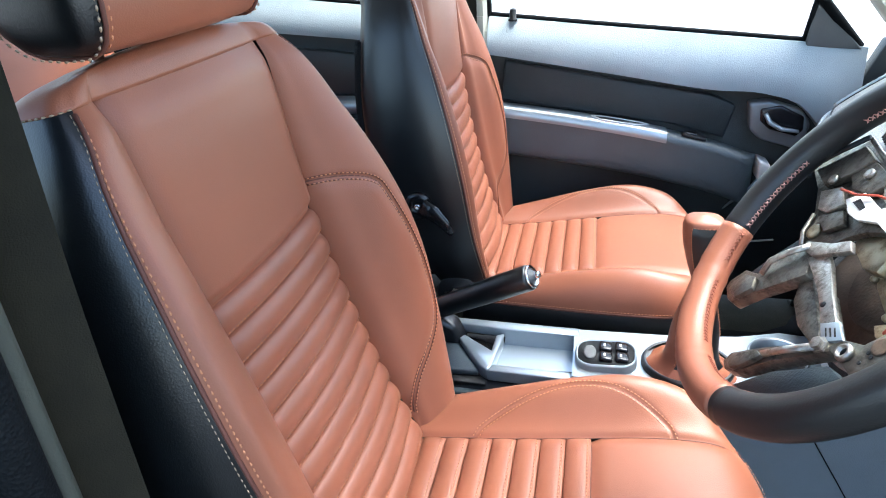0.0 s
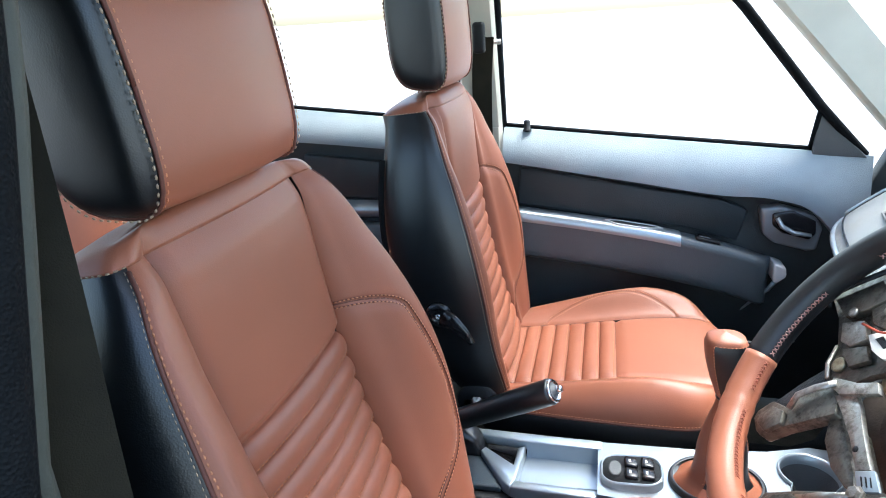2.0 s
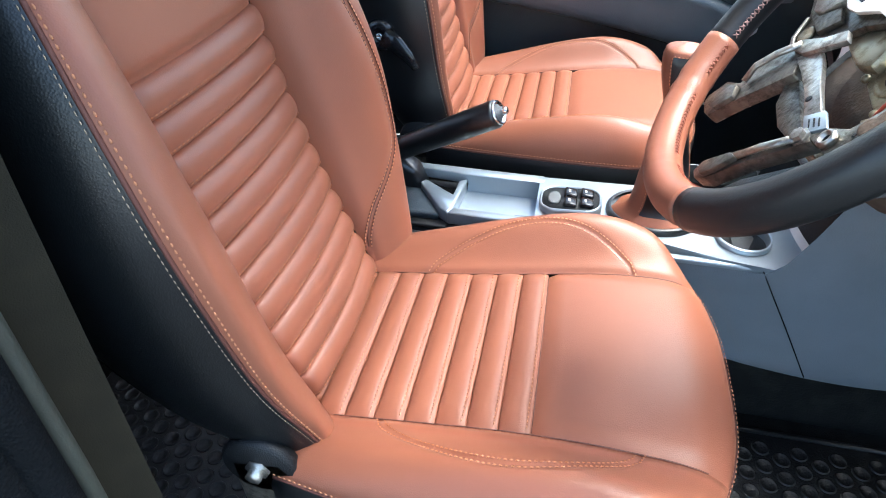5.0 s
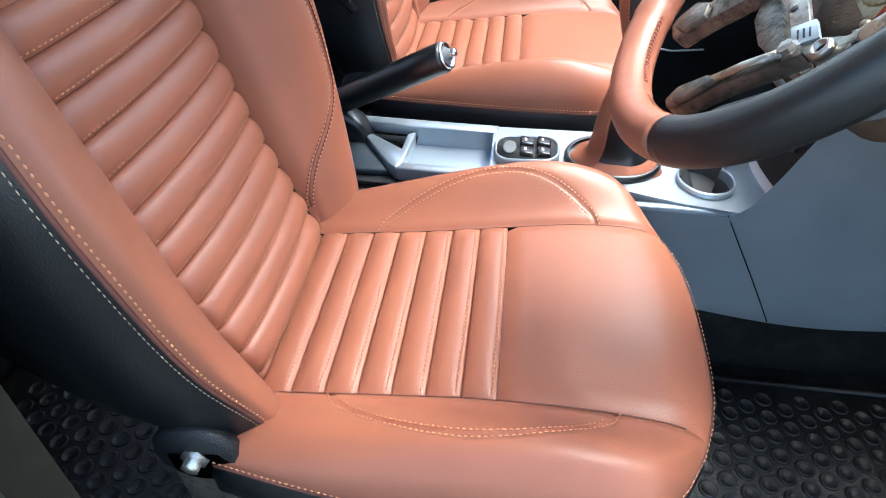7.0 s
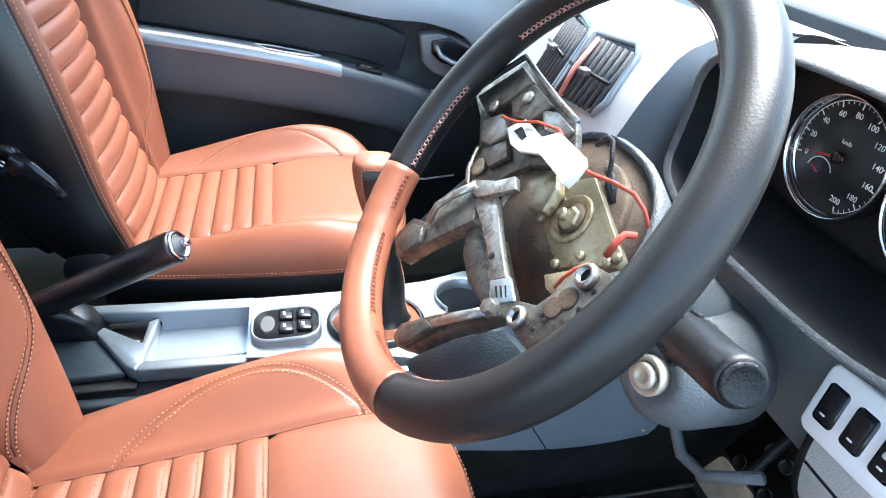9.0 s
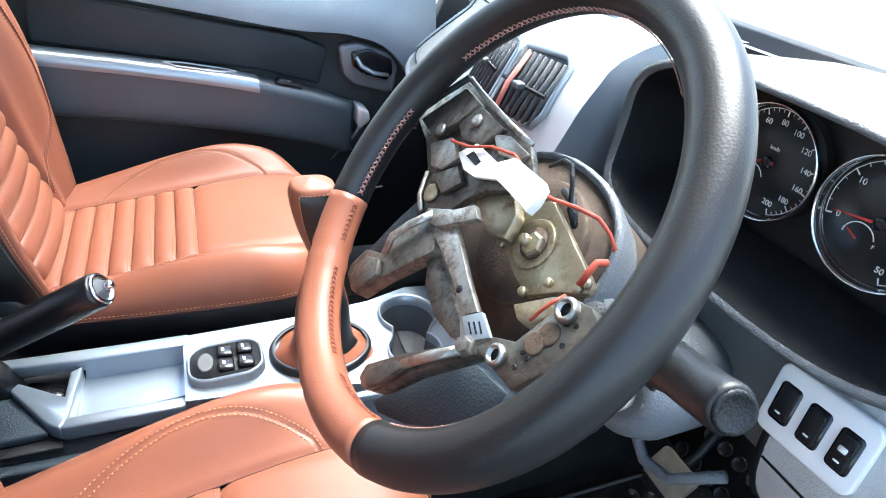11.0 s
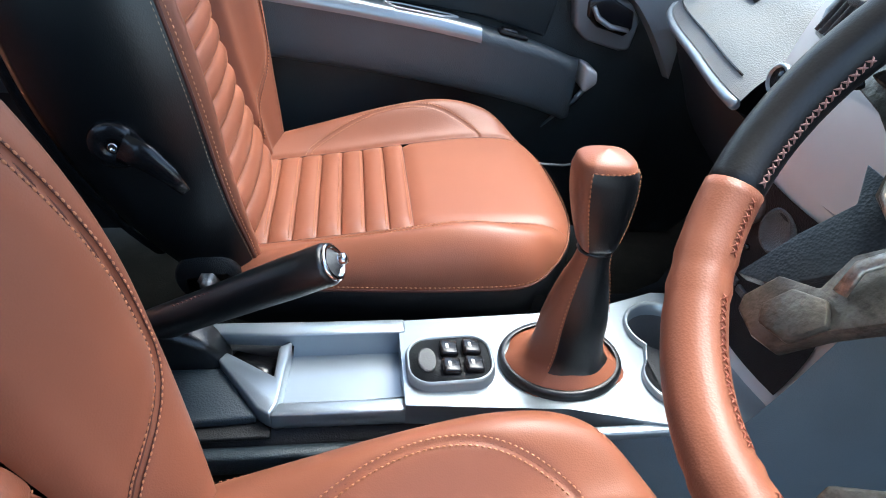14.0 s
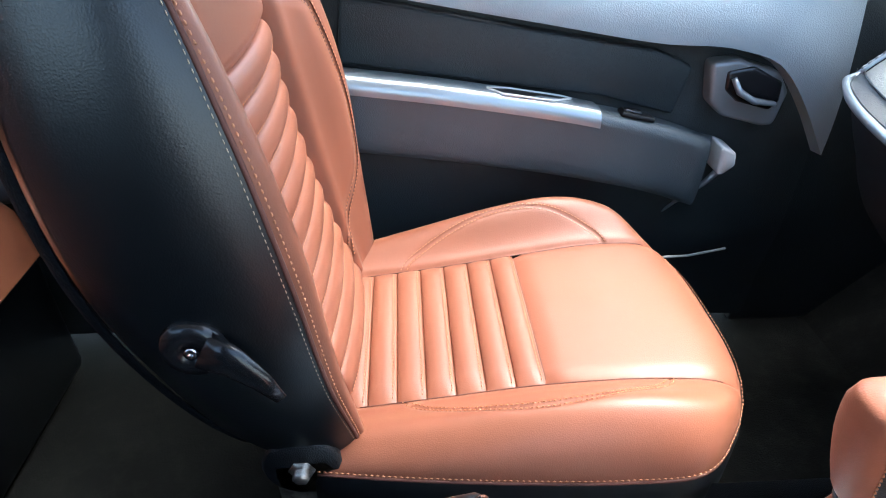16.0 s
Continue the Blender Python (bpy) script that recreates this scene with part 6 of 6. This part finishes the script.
# two centre vents
VZ0, VZ1 = 0.735, 0.822
for side in (-1, 1):
    y0, y1 = (CY + side * 0.004, CY + side * 0.098)
    def vent_at(y, z, lift):
        return stack(y, z) + Vector((-lift, 0, lift * 0.3))
    corners = [(y0 + (y1 - y0) * a, VZ0 + (VZ1 - VZ0) * b_) for a, b_ in ((0.08, 0.0), (0.90, 0.10), (1.0, 0.30), (0.92, 0.92), (0.80, 1.0), (0.06, 0.94), (0.0, 0.80), (0.0, 0.12))]
    Shape().add([vent_at(y, z, 0.003) for y, z in corners], [tuple(range(8)) if side < 0 else tuple(range(8))[::-1]]).done("vent_well", GLOSS_BLACK, dash, "black vent well", smooth=False)
    Shape().tube([vent_at(y, z, 0.004) for y, z in corners + corners[:1]], 0.0045, 8).done("vent_rim", SILVER, dash)
    for k in range(8):
        y = y0 + (y1 - y0) * (0.10 + 0.80 * k / 7)
        Shape().tube([vent_at(y, VZ0 + 0.008, 0.007), vent_at(y, VZ1 - 0.008, 0.007)], 0.0022, 6, flat=2.2, up=(1, 0, 0.3)).done("vent_vane", PLASTIC, dash)
    Shape().tube([vent_at(y, 0.779, 0.010) for y in (y0 + (y1 - y0) * 0.08, y0 + (y1 - y0) * 0.95)], 0.0025, 6).done("vent_bar", PLASTIC_DARK, dash)
    Shape().box((0.012, 0.016, 0.008), vent_at(0.5 * (y0 + y1), 0.779, 0.013), 0.002).done("vent_tab", PLASTIC, dash)
Shape().tube([stack(CY - 0.030, z) + Vector((-0.012, 0, 0.004)) for z in (0.742, 0.775, 0.812)], 0.0052, 8, flat=0.4, up=(1, 0, 0.3)).done("tape_strip", PINK, dash, "strip of pink tape on the vent")

# driver side: top, hood with dials, lower panel
def top_dr(y, t):
    x, z = spline([0, 0.3, 0.6, 1.0], [[0.60, 0.842], [0.68, 0.836], [0.80, 0.815], [0.97, 0.79]])(t)
    edge = smooth((abs(y - 0.556) - 0.16) / 0.10)
    return Vector((x - 0.02 * edge, y, z - 0.055 * edge * (1 - t)))
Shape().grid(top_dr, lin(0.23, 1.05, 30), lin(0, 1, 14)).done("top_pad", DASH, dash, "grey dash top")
HC = (0.556, 0.785)
def hood_ring(x, w, h, dz=0.0, n=40):
    out = []
    for k in range(n):
        a = 2 * math.pi * k / n
        ca, sa = math.cos(a), math.sin(a)
        e = 0.62 if sa > 0 else 0.35
        out.append(Vector((x + (0.035 * sa if sa < 0 else -0.004 * sa) * (1 if x < 0.53 else 0.2), HC[0] + w * math.copysign(abs(ca) ** 0.7, ca), HC[1] + dz + h * math.copysign(abs(sa) ** e, sa))))
    return out
Shape().loft([hood_ring(0.70, 0.215, 0.086, -0.004), hood_ring(0.60, 0.212, 0.090), hood_ring(0.525, 0.203, 0.090), hood_ring(0.505, 0.198, 0.087), hood_ring(0.502, 0.192, 0.083), hood_ring(0.508, 0.188, 0.080)], cap=False).done("cluster_hood", PLASTIC, dash, "grey hood over the dials")
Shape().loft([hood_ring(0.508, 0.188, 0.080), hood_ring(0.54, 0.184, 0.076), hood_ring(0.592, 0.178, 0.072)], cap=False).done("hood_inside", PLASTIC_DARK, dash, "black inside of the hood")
CX = 0.578
Shape().add([Vector((CX + 0.016, HC[0] + v, HC[1] + w)) for v, w in rounded(0.40, 0.17, 0.05)], [tuple(range(24))[::-1]]).done("cluster_plate", GAUGE_FACE, dash, "black dial plate")
cluster = thing("instrument_cluster", "black-faced dials with silver rings and red pointers", "instrument cluster", (CX, HC[0], HC[1]))
GQ = Matrix(((0, 0, -1, 0), (-1, 0, 0, 0), (0, 1, 0, 0), (0, 0, 0, 1)))  # text's right to the car's right, up stays up, facing the driver
def text(body, at, size, material, parent, name="numeral"):
    cu = bpy.data.curves.new(name, "FONT")
    cu.body, cu.size, cu.align_x, cu.align_y, cu.extrude = body, size, "CENTER", "CENTER", 0.0002
    cu.materials.append(material)
    o = new(name, cu)
    o.parent = parent
    o.matrix_local = Matrix.Translation(Vector(at) - parent.location) @ GQ
    return o
def gauge(cy_, cz_, r, values, pointer_deg):
    c = Vector((CX, cy_, cz_))
    m_ = Matrix.Translation(c) @ GQ
    Shape().lathe([(r, -0.012), (r, 0.006), (r * 0.985, 0.009), (r * 0.96, 0.009), (r * 0.945, 0.004), (r * 0.935, -0.004)], m_, 48).done("dial_ring", CHROME, cluster, "silver dial ring")
    Shape().lathe([(r * 0.93, -0.004), (r * 0.92, -0.002), (0.001, -0.002)], m_, 40).done("dial_face", GAUGE_FACE, cluster, "black dial face")
    n = len(values)
    ticks = Shape()
    arc = []
    for k in range((n - 1) * 4 + 1):
        a = radians(196 - 264 * k / ((n - 1) * 4))
        d = Vector((math.cos(a), math.sin(a), 0))
        lo = 0.78 if k % 4 == 0 else 0.83
        s = Vector((-d.y, d.x, 0)) * (0.0007 if k % 4 == 0 else 0.0004)
        ticks.add([m_ @ (d * r * lo + s + Vector((0, 0, -0.0014))), m_ @ (d * r * lo - s + Vector((0, 0, -0.0014))), m_ @ (d * r * 0.88 - s + Vector((0, 0, -0.0014))), m_ @ (d * r * 0.88 + s + Vector((0, 0, -0.0014)))], [(0, 1, 2, 3)])
        arc.append(m_ @ (d * r * 0.885 + Vector((0, 0, -0.0014))))
    ticks.tube(arc, 0.0004, 4)
    ticks.done("dial_scale", WHITE_MARK, cluster, "white scale ticks", smooth=False)
    for k, v in enumerate(values):
        a = radians(196 - 264 * k / (n - 1))
        text(v, m_ @ Vector((math.cos(a) * r * 0.68, math.sin(a) * r * 0.68, -0.0014)), r * 0.135, WHITE_MARK, cluster)
    a = radians(pointer_deg)
    d, s = Vector((math.cos(a), math.sin(a), 0)), Vector((-math.sin(a), math.cos(a), 0))
    pts = [d * r * 0.74, s * 0.0016 - d * r * 0.12, -s * 0.0016 - d * r * 0.12]
    Shape().add([m_ @ (p + Vector((0, 0, z))) for z in (0.002, 0.0032) for p in pts], [(0, 2, 1), (3, 4, 5), (0, 1, 4, 3), (1, 2, 5, 4), (2, 0, 3, 5)]).done("pointer", RED_MARK, cluster, "red pointer", smooth=False)
    Shape().lathe([(0.006, 0.001), (0.006, 0.004), (0.005, 0.0048), (0.001, 0.0048)], m_, 20).done("pointer_cap", GLOSS_BLACK, cluster)
    return m_
G1, G2 = (0.616, 0.785), (0.496, 0.785)
m1 = gauge(*G1, 0.0575, ["0", "20", "40", "60", "80", "100", "120", "140", "160", "180", "200"], 192)
text("km/h", m1 @ Vector((0, 0.014, -0.0014)), 0.0055, WHITE_MARK, cluster, "unit_text")
m2 = gauge(*G2, 0.0575, ["0", "10", "20", "30", "40", "50"], 190)
for mm, cx in ((m1, -0.016), (m2, -0.014)):
    small = Shape()
    pts = [mm @ (Vector((cx, -0.022, -0.0012)) + Vector((math.cos(radians(a)), math.sin(radians(a)), 0)) * 0.0145) for a in lin(20, 170, 14)]
    small.tube(pts, 0.0006, 4)
    small.done("small_scale", WHITE_MARK, cluster)
    c = mm @ Vector((cx, -0.022, 0.0))
    Shape().tube([c, mm @ Vector((cx - 0.010, -0.016, 0.001))], 0.0009, 5).done("small_pointer", RED_MARK, cluster)
text("E", m2 @ Vector((-0.028, -0.020, -0.0014)), 0.005, WHITE_MARK, cluster, "fuel_letter")
text("F", m2 @ Vector((0.001, -0.022, -0.0014)), 0.005, WHITE_MARK, cluster, "fuel_letter")
# lower panel
def lower(y, t):
    x, z = spline([0, 0.12, 0.3, 0.55, 0.8, 1.0], [[0.56, 0.705], [0.525, 0.700], [0.508, 0.672], [0.500, 0.600], [0.530, 0.52], [0.60, 0.45]])(t)
    return Vector((x + 0.05 * smooth((0.30 - y) / 0.10), y, z))
Shape().grid(lower, lin(0.225, 0.455, 14), lin(0, 1, 24), True).done("knee_panel", KNEE_LIT, dash, "grey knee panel, lightened for the doorway light")
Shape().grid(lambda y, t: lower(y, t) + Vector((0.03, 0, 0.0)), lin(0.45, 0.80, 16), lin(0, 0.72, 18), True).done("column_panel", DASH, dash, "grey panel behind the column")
Shape().tube([lower(0.455, t) + Vector((0.004, 0.0, 0)) for t in lin(0.1, 1, 16)], 0.006, 6).done("panel_edge", PLASTIC_DARK, dash)
Shape().tube([lower(y, 0.60) + Vector((-0.0005, 0, 0)) for y in lin(0.24, 0.45, 12)], 0.0014, 5).done("panel_split", GLOSS_BLACK, dash)
# loop of trim hanging under the column
Shape().tube([(0.455, 0.560, 0.575), (0.45, 0.545, 0.535), (0.45, 0.52, 0.515), (0.455, 0.49, 0.52), (0.475, 0.455, 0.56)], 0.006, 8).done("hanging_edge", PLASTIC, dash, "grey loose edge under the column")
# switch plate
sw = thing("switch_plate", "white plate with three black dashboard switches", "switch plate", (0.50, 0.425, 0.655))
SN = Vector((-1, 0, 0.10)).normalized()
SM = Matrix.Translation((0.499, 0.424, 0.652)) @ Matrix(((0, 0.14, -0.99, 0), (-1, 0, 0, 0), (0, 0.99, 0.14, 0), (0, 0, 0, 1))) @ Matrix.Rotation(radians(4), 4, "Z")
Shape().prism(rounded(0.088, 0.066, 0.010), -0.004, 0.004, "z", 0.002, 2, SM).done("plate", mat("white_painted_plate", (0.80, 0.80, 0.78), 0.4, vary=0.04), sw, "white-silver plate")
for k, x in enumerate((-0.027, 0.0, 0.027)):
    Shape().prism(rounded(0.019, 0.036, 0.004, 4, x, 0.0), 0.0, 0.0048, "z", 0, 1, SM).done("switch_well", GLOSS_BLACK, sw)
    Shape().prism(rounded(0.015, 0.031, 0.003, 4, x, 0.0), 0.004, 0.0085 if k else 0.006, "z", 0.0015, 2, SM).done("switch", PLASTIC_DARK, sw, "black rocker switch")
    Shape().prism(rounded(0.005, 0.0016, 0.0005, 2, x, -0.008), 0.0085, 0.0092, "z", 0, 1, SM).done("switch_mark", WHITE_MARK, sw)
Shape().prism(rounded(0.007, 0.005, 0.001, 3, 0.027, 0.003), 0.0085, 0.0092, "z", 0, 1, SM).done("switch_symbol", WHITE_MARK, sw)
# footwell side of the console
def foot_panel(x, t):
    """Its lower edge ends well above the floor, and its front end leans forward."""
    lo = 0.186 - 0.016 * math.sin(math.pi * min(1.0, max(0.0, (x - 0.30) / 0.40)))
    hi = 0.375 + 0.25 * smooth((x - 0.36) / 0.12)
    z = lo + (hi - lo) * t
    return Vector((x + 0.22 * (z - lo) * smooth((x - 0.45) / 0.2), 0.803 - 0.015 * smooth((x - 0.3) / 0.3) - 0.006 * t + 0.006 * (1 - smooth(t / 0.05)), z))
side_panel = Shape().grid(foot_panel, lin(0.16, 0.665, 26), [0, .02, .05] + lin(0.1, 1, 10))
side_panel.done("footwell_panel", FOOTWELL, dash, "blue-grey footwell side panel")
Shape().tube([(0.358, 0.7965, 0.378), (0.385, 0.7945, 0.334), (0.420, 0.7925, 0.278), (0.452, 0.7925, 0.225), (0.480, 0.7935, 0.178)], 0.0010, 5).done("panel_joint", GLOSS_BLACK, dash)
Shape().prism([(0.10, 0.05), (0.90, 0.05), (0.98, 0.46), (0.66, 0.46), (0.62, 0.24), (0.10, 0.24)], 0.806, 0.814, "y", 0.002).done("tunnel_side", CARPET, dash, "dark carpeted side of the tunnel")
Shape().lathe([(0.001, 0), (0.0045, 0), (0.004, 0.002), (0.001, 0.0025)], Matrix.Translation((0.648, 0.787, 0.205)) @ Matrix.Rotation(radians(90), 4, "X"), 12).done("panel_screw", STEEL, dash)
Shape().grid(lambda x, t: Vector((x, 1.02 + 0.01 * t, 0.06 + (0.375 + 0.25 * smooth((x - 0.36) / 0.12) - 0.06) * t)), lin(0.16, 0.86, 20), lin(0, 1, 8), True).done("passenger_side_panel", PLASTIC_DARK, dash)

adopt(cluster, {"dial_ring": ("dial_face", "dial_scale", "pointer", "pointer_cap", "small_scale", "small_pointer")})
adopt(sw, {"plate": ("switch_well", "switch", "switch_mark", "switch_symbol")})
adopt(dash, {"passenger_pad": ("silver_trim", "lid_seam", "pad_opening", "opening_rim", "demister_bed", "demister_louvre", "demister_edge", "dash_end"),
             "stack_face": ("stack_flank", "heater_panel", "radio_blank", "radio_edge", "round_bezel", "stack_button"),
             "vent_well": ("vent_rim", "vent_vane", "vent_bar", "vent_tab", "tape_strip"), "heater_dial": ("dial_grip",),
             "cluster_hood": ("hood_inside", "cluster_plate"), "knee_panel": ("panel_edge", "panel_split"), "footwell_panel": ("panel_joint", "panel_screw", "tunnel_side")})

# ---- footwells ----
rmat = thing("rubber_mat", "black studded rubber floor mat in the driver's footwell", "floor mat", (0.45, 0.52, 0.05))
Shape().prism([(0.10, 0.285), (0.80, 0.285), (0.80, 0.775), (0.10, 0.775)], 0.051, 0.058, "z", 0.003).done("mat_sheet", RUBBER, rmat, "black rubber sheet")
Shape().prism([(0.79, 0.051), (1.0, 0.320), (0.994, 0.328), (0.782, 0.058)], 0.285, 0.785, "y").done("mat_upturn", RUBBER, rmat)
rb = Shape().tube([(0.12, 0.30, 0.06), (0.79, 0.30, 0.06), (0.79, 0.765, 0.06), (0.12, 0.765, 0.06), (0.12, 0.30, 0.06)], 0.006, 6)
rb.done("mat_rim", RUBBER, rmat)
coin = bpy.data.meshes.new("stud")
cs = Shape().lathe([(0.0145, 0), (0.0135, 0.0022), (0.0115, 0.0024), (0.0105, 0.0012), (0.001, 0.0016)], None, 12)
coin.from_pydata(cs.v, [], cs.f)
coin.materials.append(RUBBER)
coin.polygons.foreach_set("use_smooth", [True] * len(coin.polygons))
for i in range(18):
    for j in range(13):
        x, y = 0.26 + 0.030 * i, 0.325 + 0.034 * j + (0.017 if i % 2 else 0)
        if y < 0.75:
            o = new("stud", coin)
            o.parent = rmat
            o.location = Vector((x, y, 0.0578)) - rmat.location
for i in range(5):
    for j in range(13):
        o = new("stud", coin)
        o.parent = rmat
        t = 0.10 + 0.17 * i
        o.matrix_local = Matrix.Translation(Vector((0.782 + 0.212 * t, 0.325 + 0.034 * j + (0.017 if i % 2 else 0), 0.058 + 0.27 * t)) - rmat.location) @ Matrix.Rotation(radians(-52), 4, "Y")
rear_mat = thing("rubber_mat", "black studded rubber floor mat behind the driver's seat", "floor mat", (-0.45, 0.5, 0.05))
Shape().prism([(-0.72, 0.30), (-0.24, 0.30), (-0.24, 0.80), (-0.72, 0.80)], 0.051, 0.058, "z", 0.003).done("mat_sheet", RUBBER, rear_mat)
for i in range(14):
    for j in range(10):
        o = new("stud", coin)
        o.parent = rear_mat
        o.location = Vector((-0.68 + 0.030 * i, 0.325 + 0.034 * j + (0.017 if i % 2 else 0), 0.0578)) - rear_mat.location
pedal = thing("brake_pedal", "worn brown rubber brake pedal on a dark arm", "pedal", (0.76, 0.69, 0.16))
PD = Matrix.Translation((0.752, 0.690, 0.165)) @ Matrix.Rotation(radians(-48), 4, "Y")
Shape().prism(rounded(0.062, 0.082, 0.010), -0.008, 0.006, "z", 0.003, 2, PD).done("pedal_pad", PEDAL, pedal, "worn brown rubber pad")
for k in range(5):
    Shape().box((0.003, 0.066, 0.003), (0, 0, 0), 0.001).done("pad_groove", PLASTIC_DARK, pedal).matrix_local = Matrix.Translation(-pedal.location) @ PD @ Matrix.Translation((-0.022 + 0.011 * k, 0, 0.0058))
Shape().tube([PD @ Vector((0, 0, -0.006)), (0.80, 0.690, 0.20), (0.84, 0.688, 0.30), (0.85, 0.685, 0.45)], 0.009, 8).done("pedal_arm", PLASTIC_DARK, pedal)
acc = thing("accelerator_pedal", "dark accelerator pedal beside the sill", "pedal", (0.80, 0.50, 0.15))
PA = Matrix.Translation((0.80, 0.52, 0.15)) @ Matrix.Rotation(radians(-55), 4, "Y")
Shape().prism(rounded(0.13, 0.05, 0.010), -0.006, 0.006, "z", 0.003, 2, PA).done("pedal_pad", PLASTIC_DARK, acc)
Shape().tube([PA @ Vector((0.06, 0, 0)), (0.88, 0.52, 0.30), (0.90, 0.52, 0.45)], 0.008, 8).done("pedal_arm", PLASTIC_DARK, acc)
cable = Shape().tube([(0.275, 1.47, 0.305), (0.31, 1.50, 0.312), (0.36, 1.53, 0.305), (0.42, 1.56, 0.285), (0.50, 1.58, 0.285)], 0.0025, 6)
tagged(cable.done("cable", SILVER_PALE), "thin pale cable in the passenger footwell", "cable")

# ---- rear bench ----
bench = thing("rear_bench", "tan and black leatherette rear bench seat", "car seat", (-1.0, 0.91, 0.05))
def bench_pad(x, y):
    e = min(1.0, (y - 0.27) / 0.06, (1.585 - y) / 0.06)
    f = min(1.0, (x + 0.0 + 1.25) / 0.05, (-0.72 - x) / 0.07)
    k = math.sqrt(max(0.0, 1 - (1 - max(0, e)) ** 2)) * math.sqrt(max(0.0, 1 - (1 - max(0, f)) ** 2))
    g_ = 0.012 * math.exp(-((y - 0.92) / 0.008) ** 2)
    return Vector((x, y, 0.33 + (0.145 + 0.02 * math.sin((y - 0.27) / 1.3 * math.pi * 2) ** 2) * k - g_))
Shape().grid(bench_pad, lin(-1.25, -0.72, 26), lin(0.27, 1.585, 60), True).done("bench_cushion", ORANGE, bench, "tan bench cushion")
Shape().box((0.50, 1.30, 0.28), (-0.99, 0.928, 0.19), 0.02, 3).done("bench_base", BLACK, bench)
def bench_back(z, y):
    e = min(1.0, (y - 0.27) / 0.07, (1.585 - y) / 0.07, (0.98 - z) / 0.07)
    k = math.sqrt(max(0.0, 1 - (1 - max(0, e)) ** 2))
    pad_ = 0.03 * math.sin((y - 0.27) / 1.3 * math.pi * 2) ** 2
    return Vector((-1.25 - 0.30 * (z - 0.40) + 0.10 * k + pad_ * k, y, z))
Shape().grid(bench_back, lin(0.38, 0.98, 26), lin(0.27, 1.585, 50)).done("bench_backrest", ORANGE, bench, "tan bench backrest")
Shape().prism([(-1.25, 0.36), (-1.24, 0.40), (-1.425, 0.98), (-1.56, 0.97), (-1.42, 0.36)], 0.268, 1.587, "y", 0.01).done("bench_back_shell", BLACK, bench)
for y in (0.56, 1.28):
    Shape().box((0.10, 0.24, 0.16), (-1.47, y, 1.07), 0.035, 4).done("bench_headrest", ORANGE, bench)
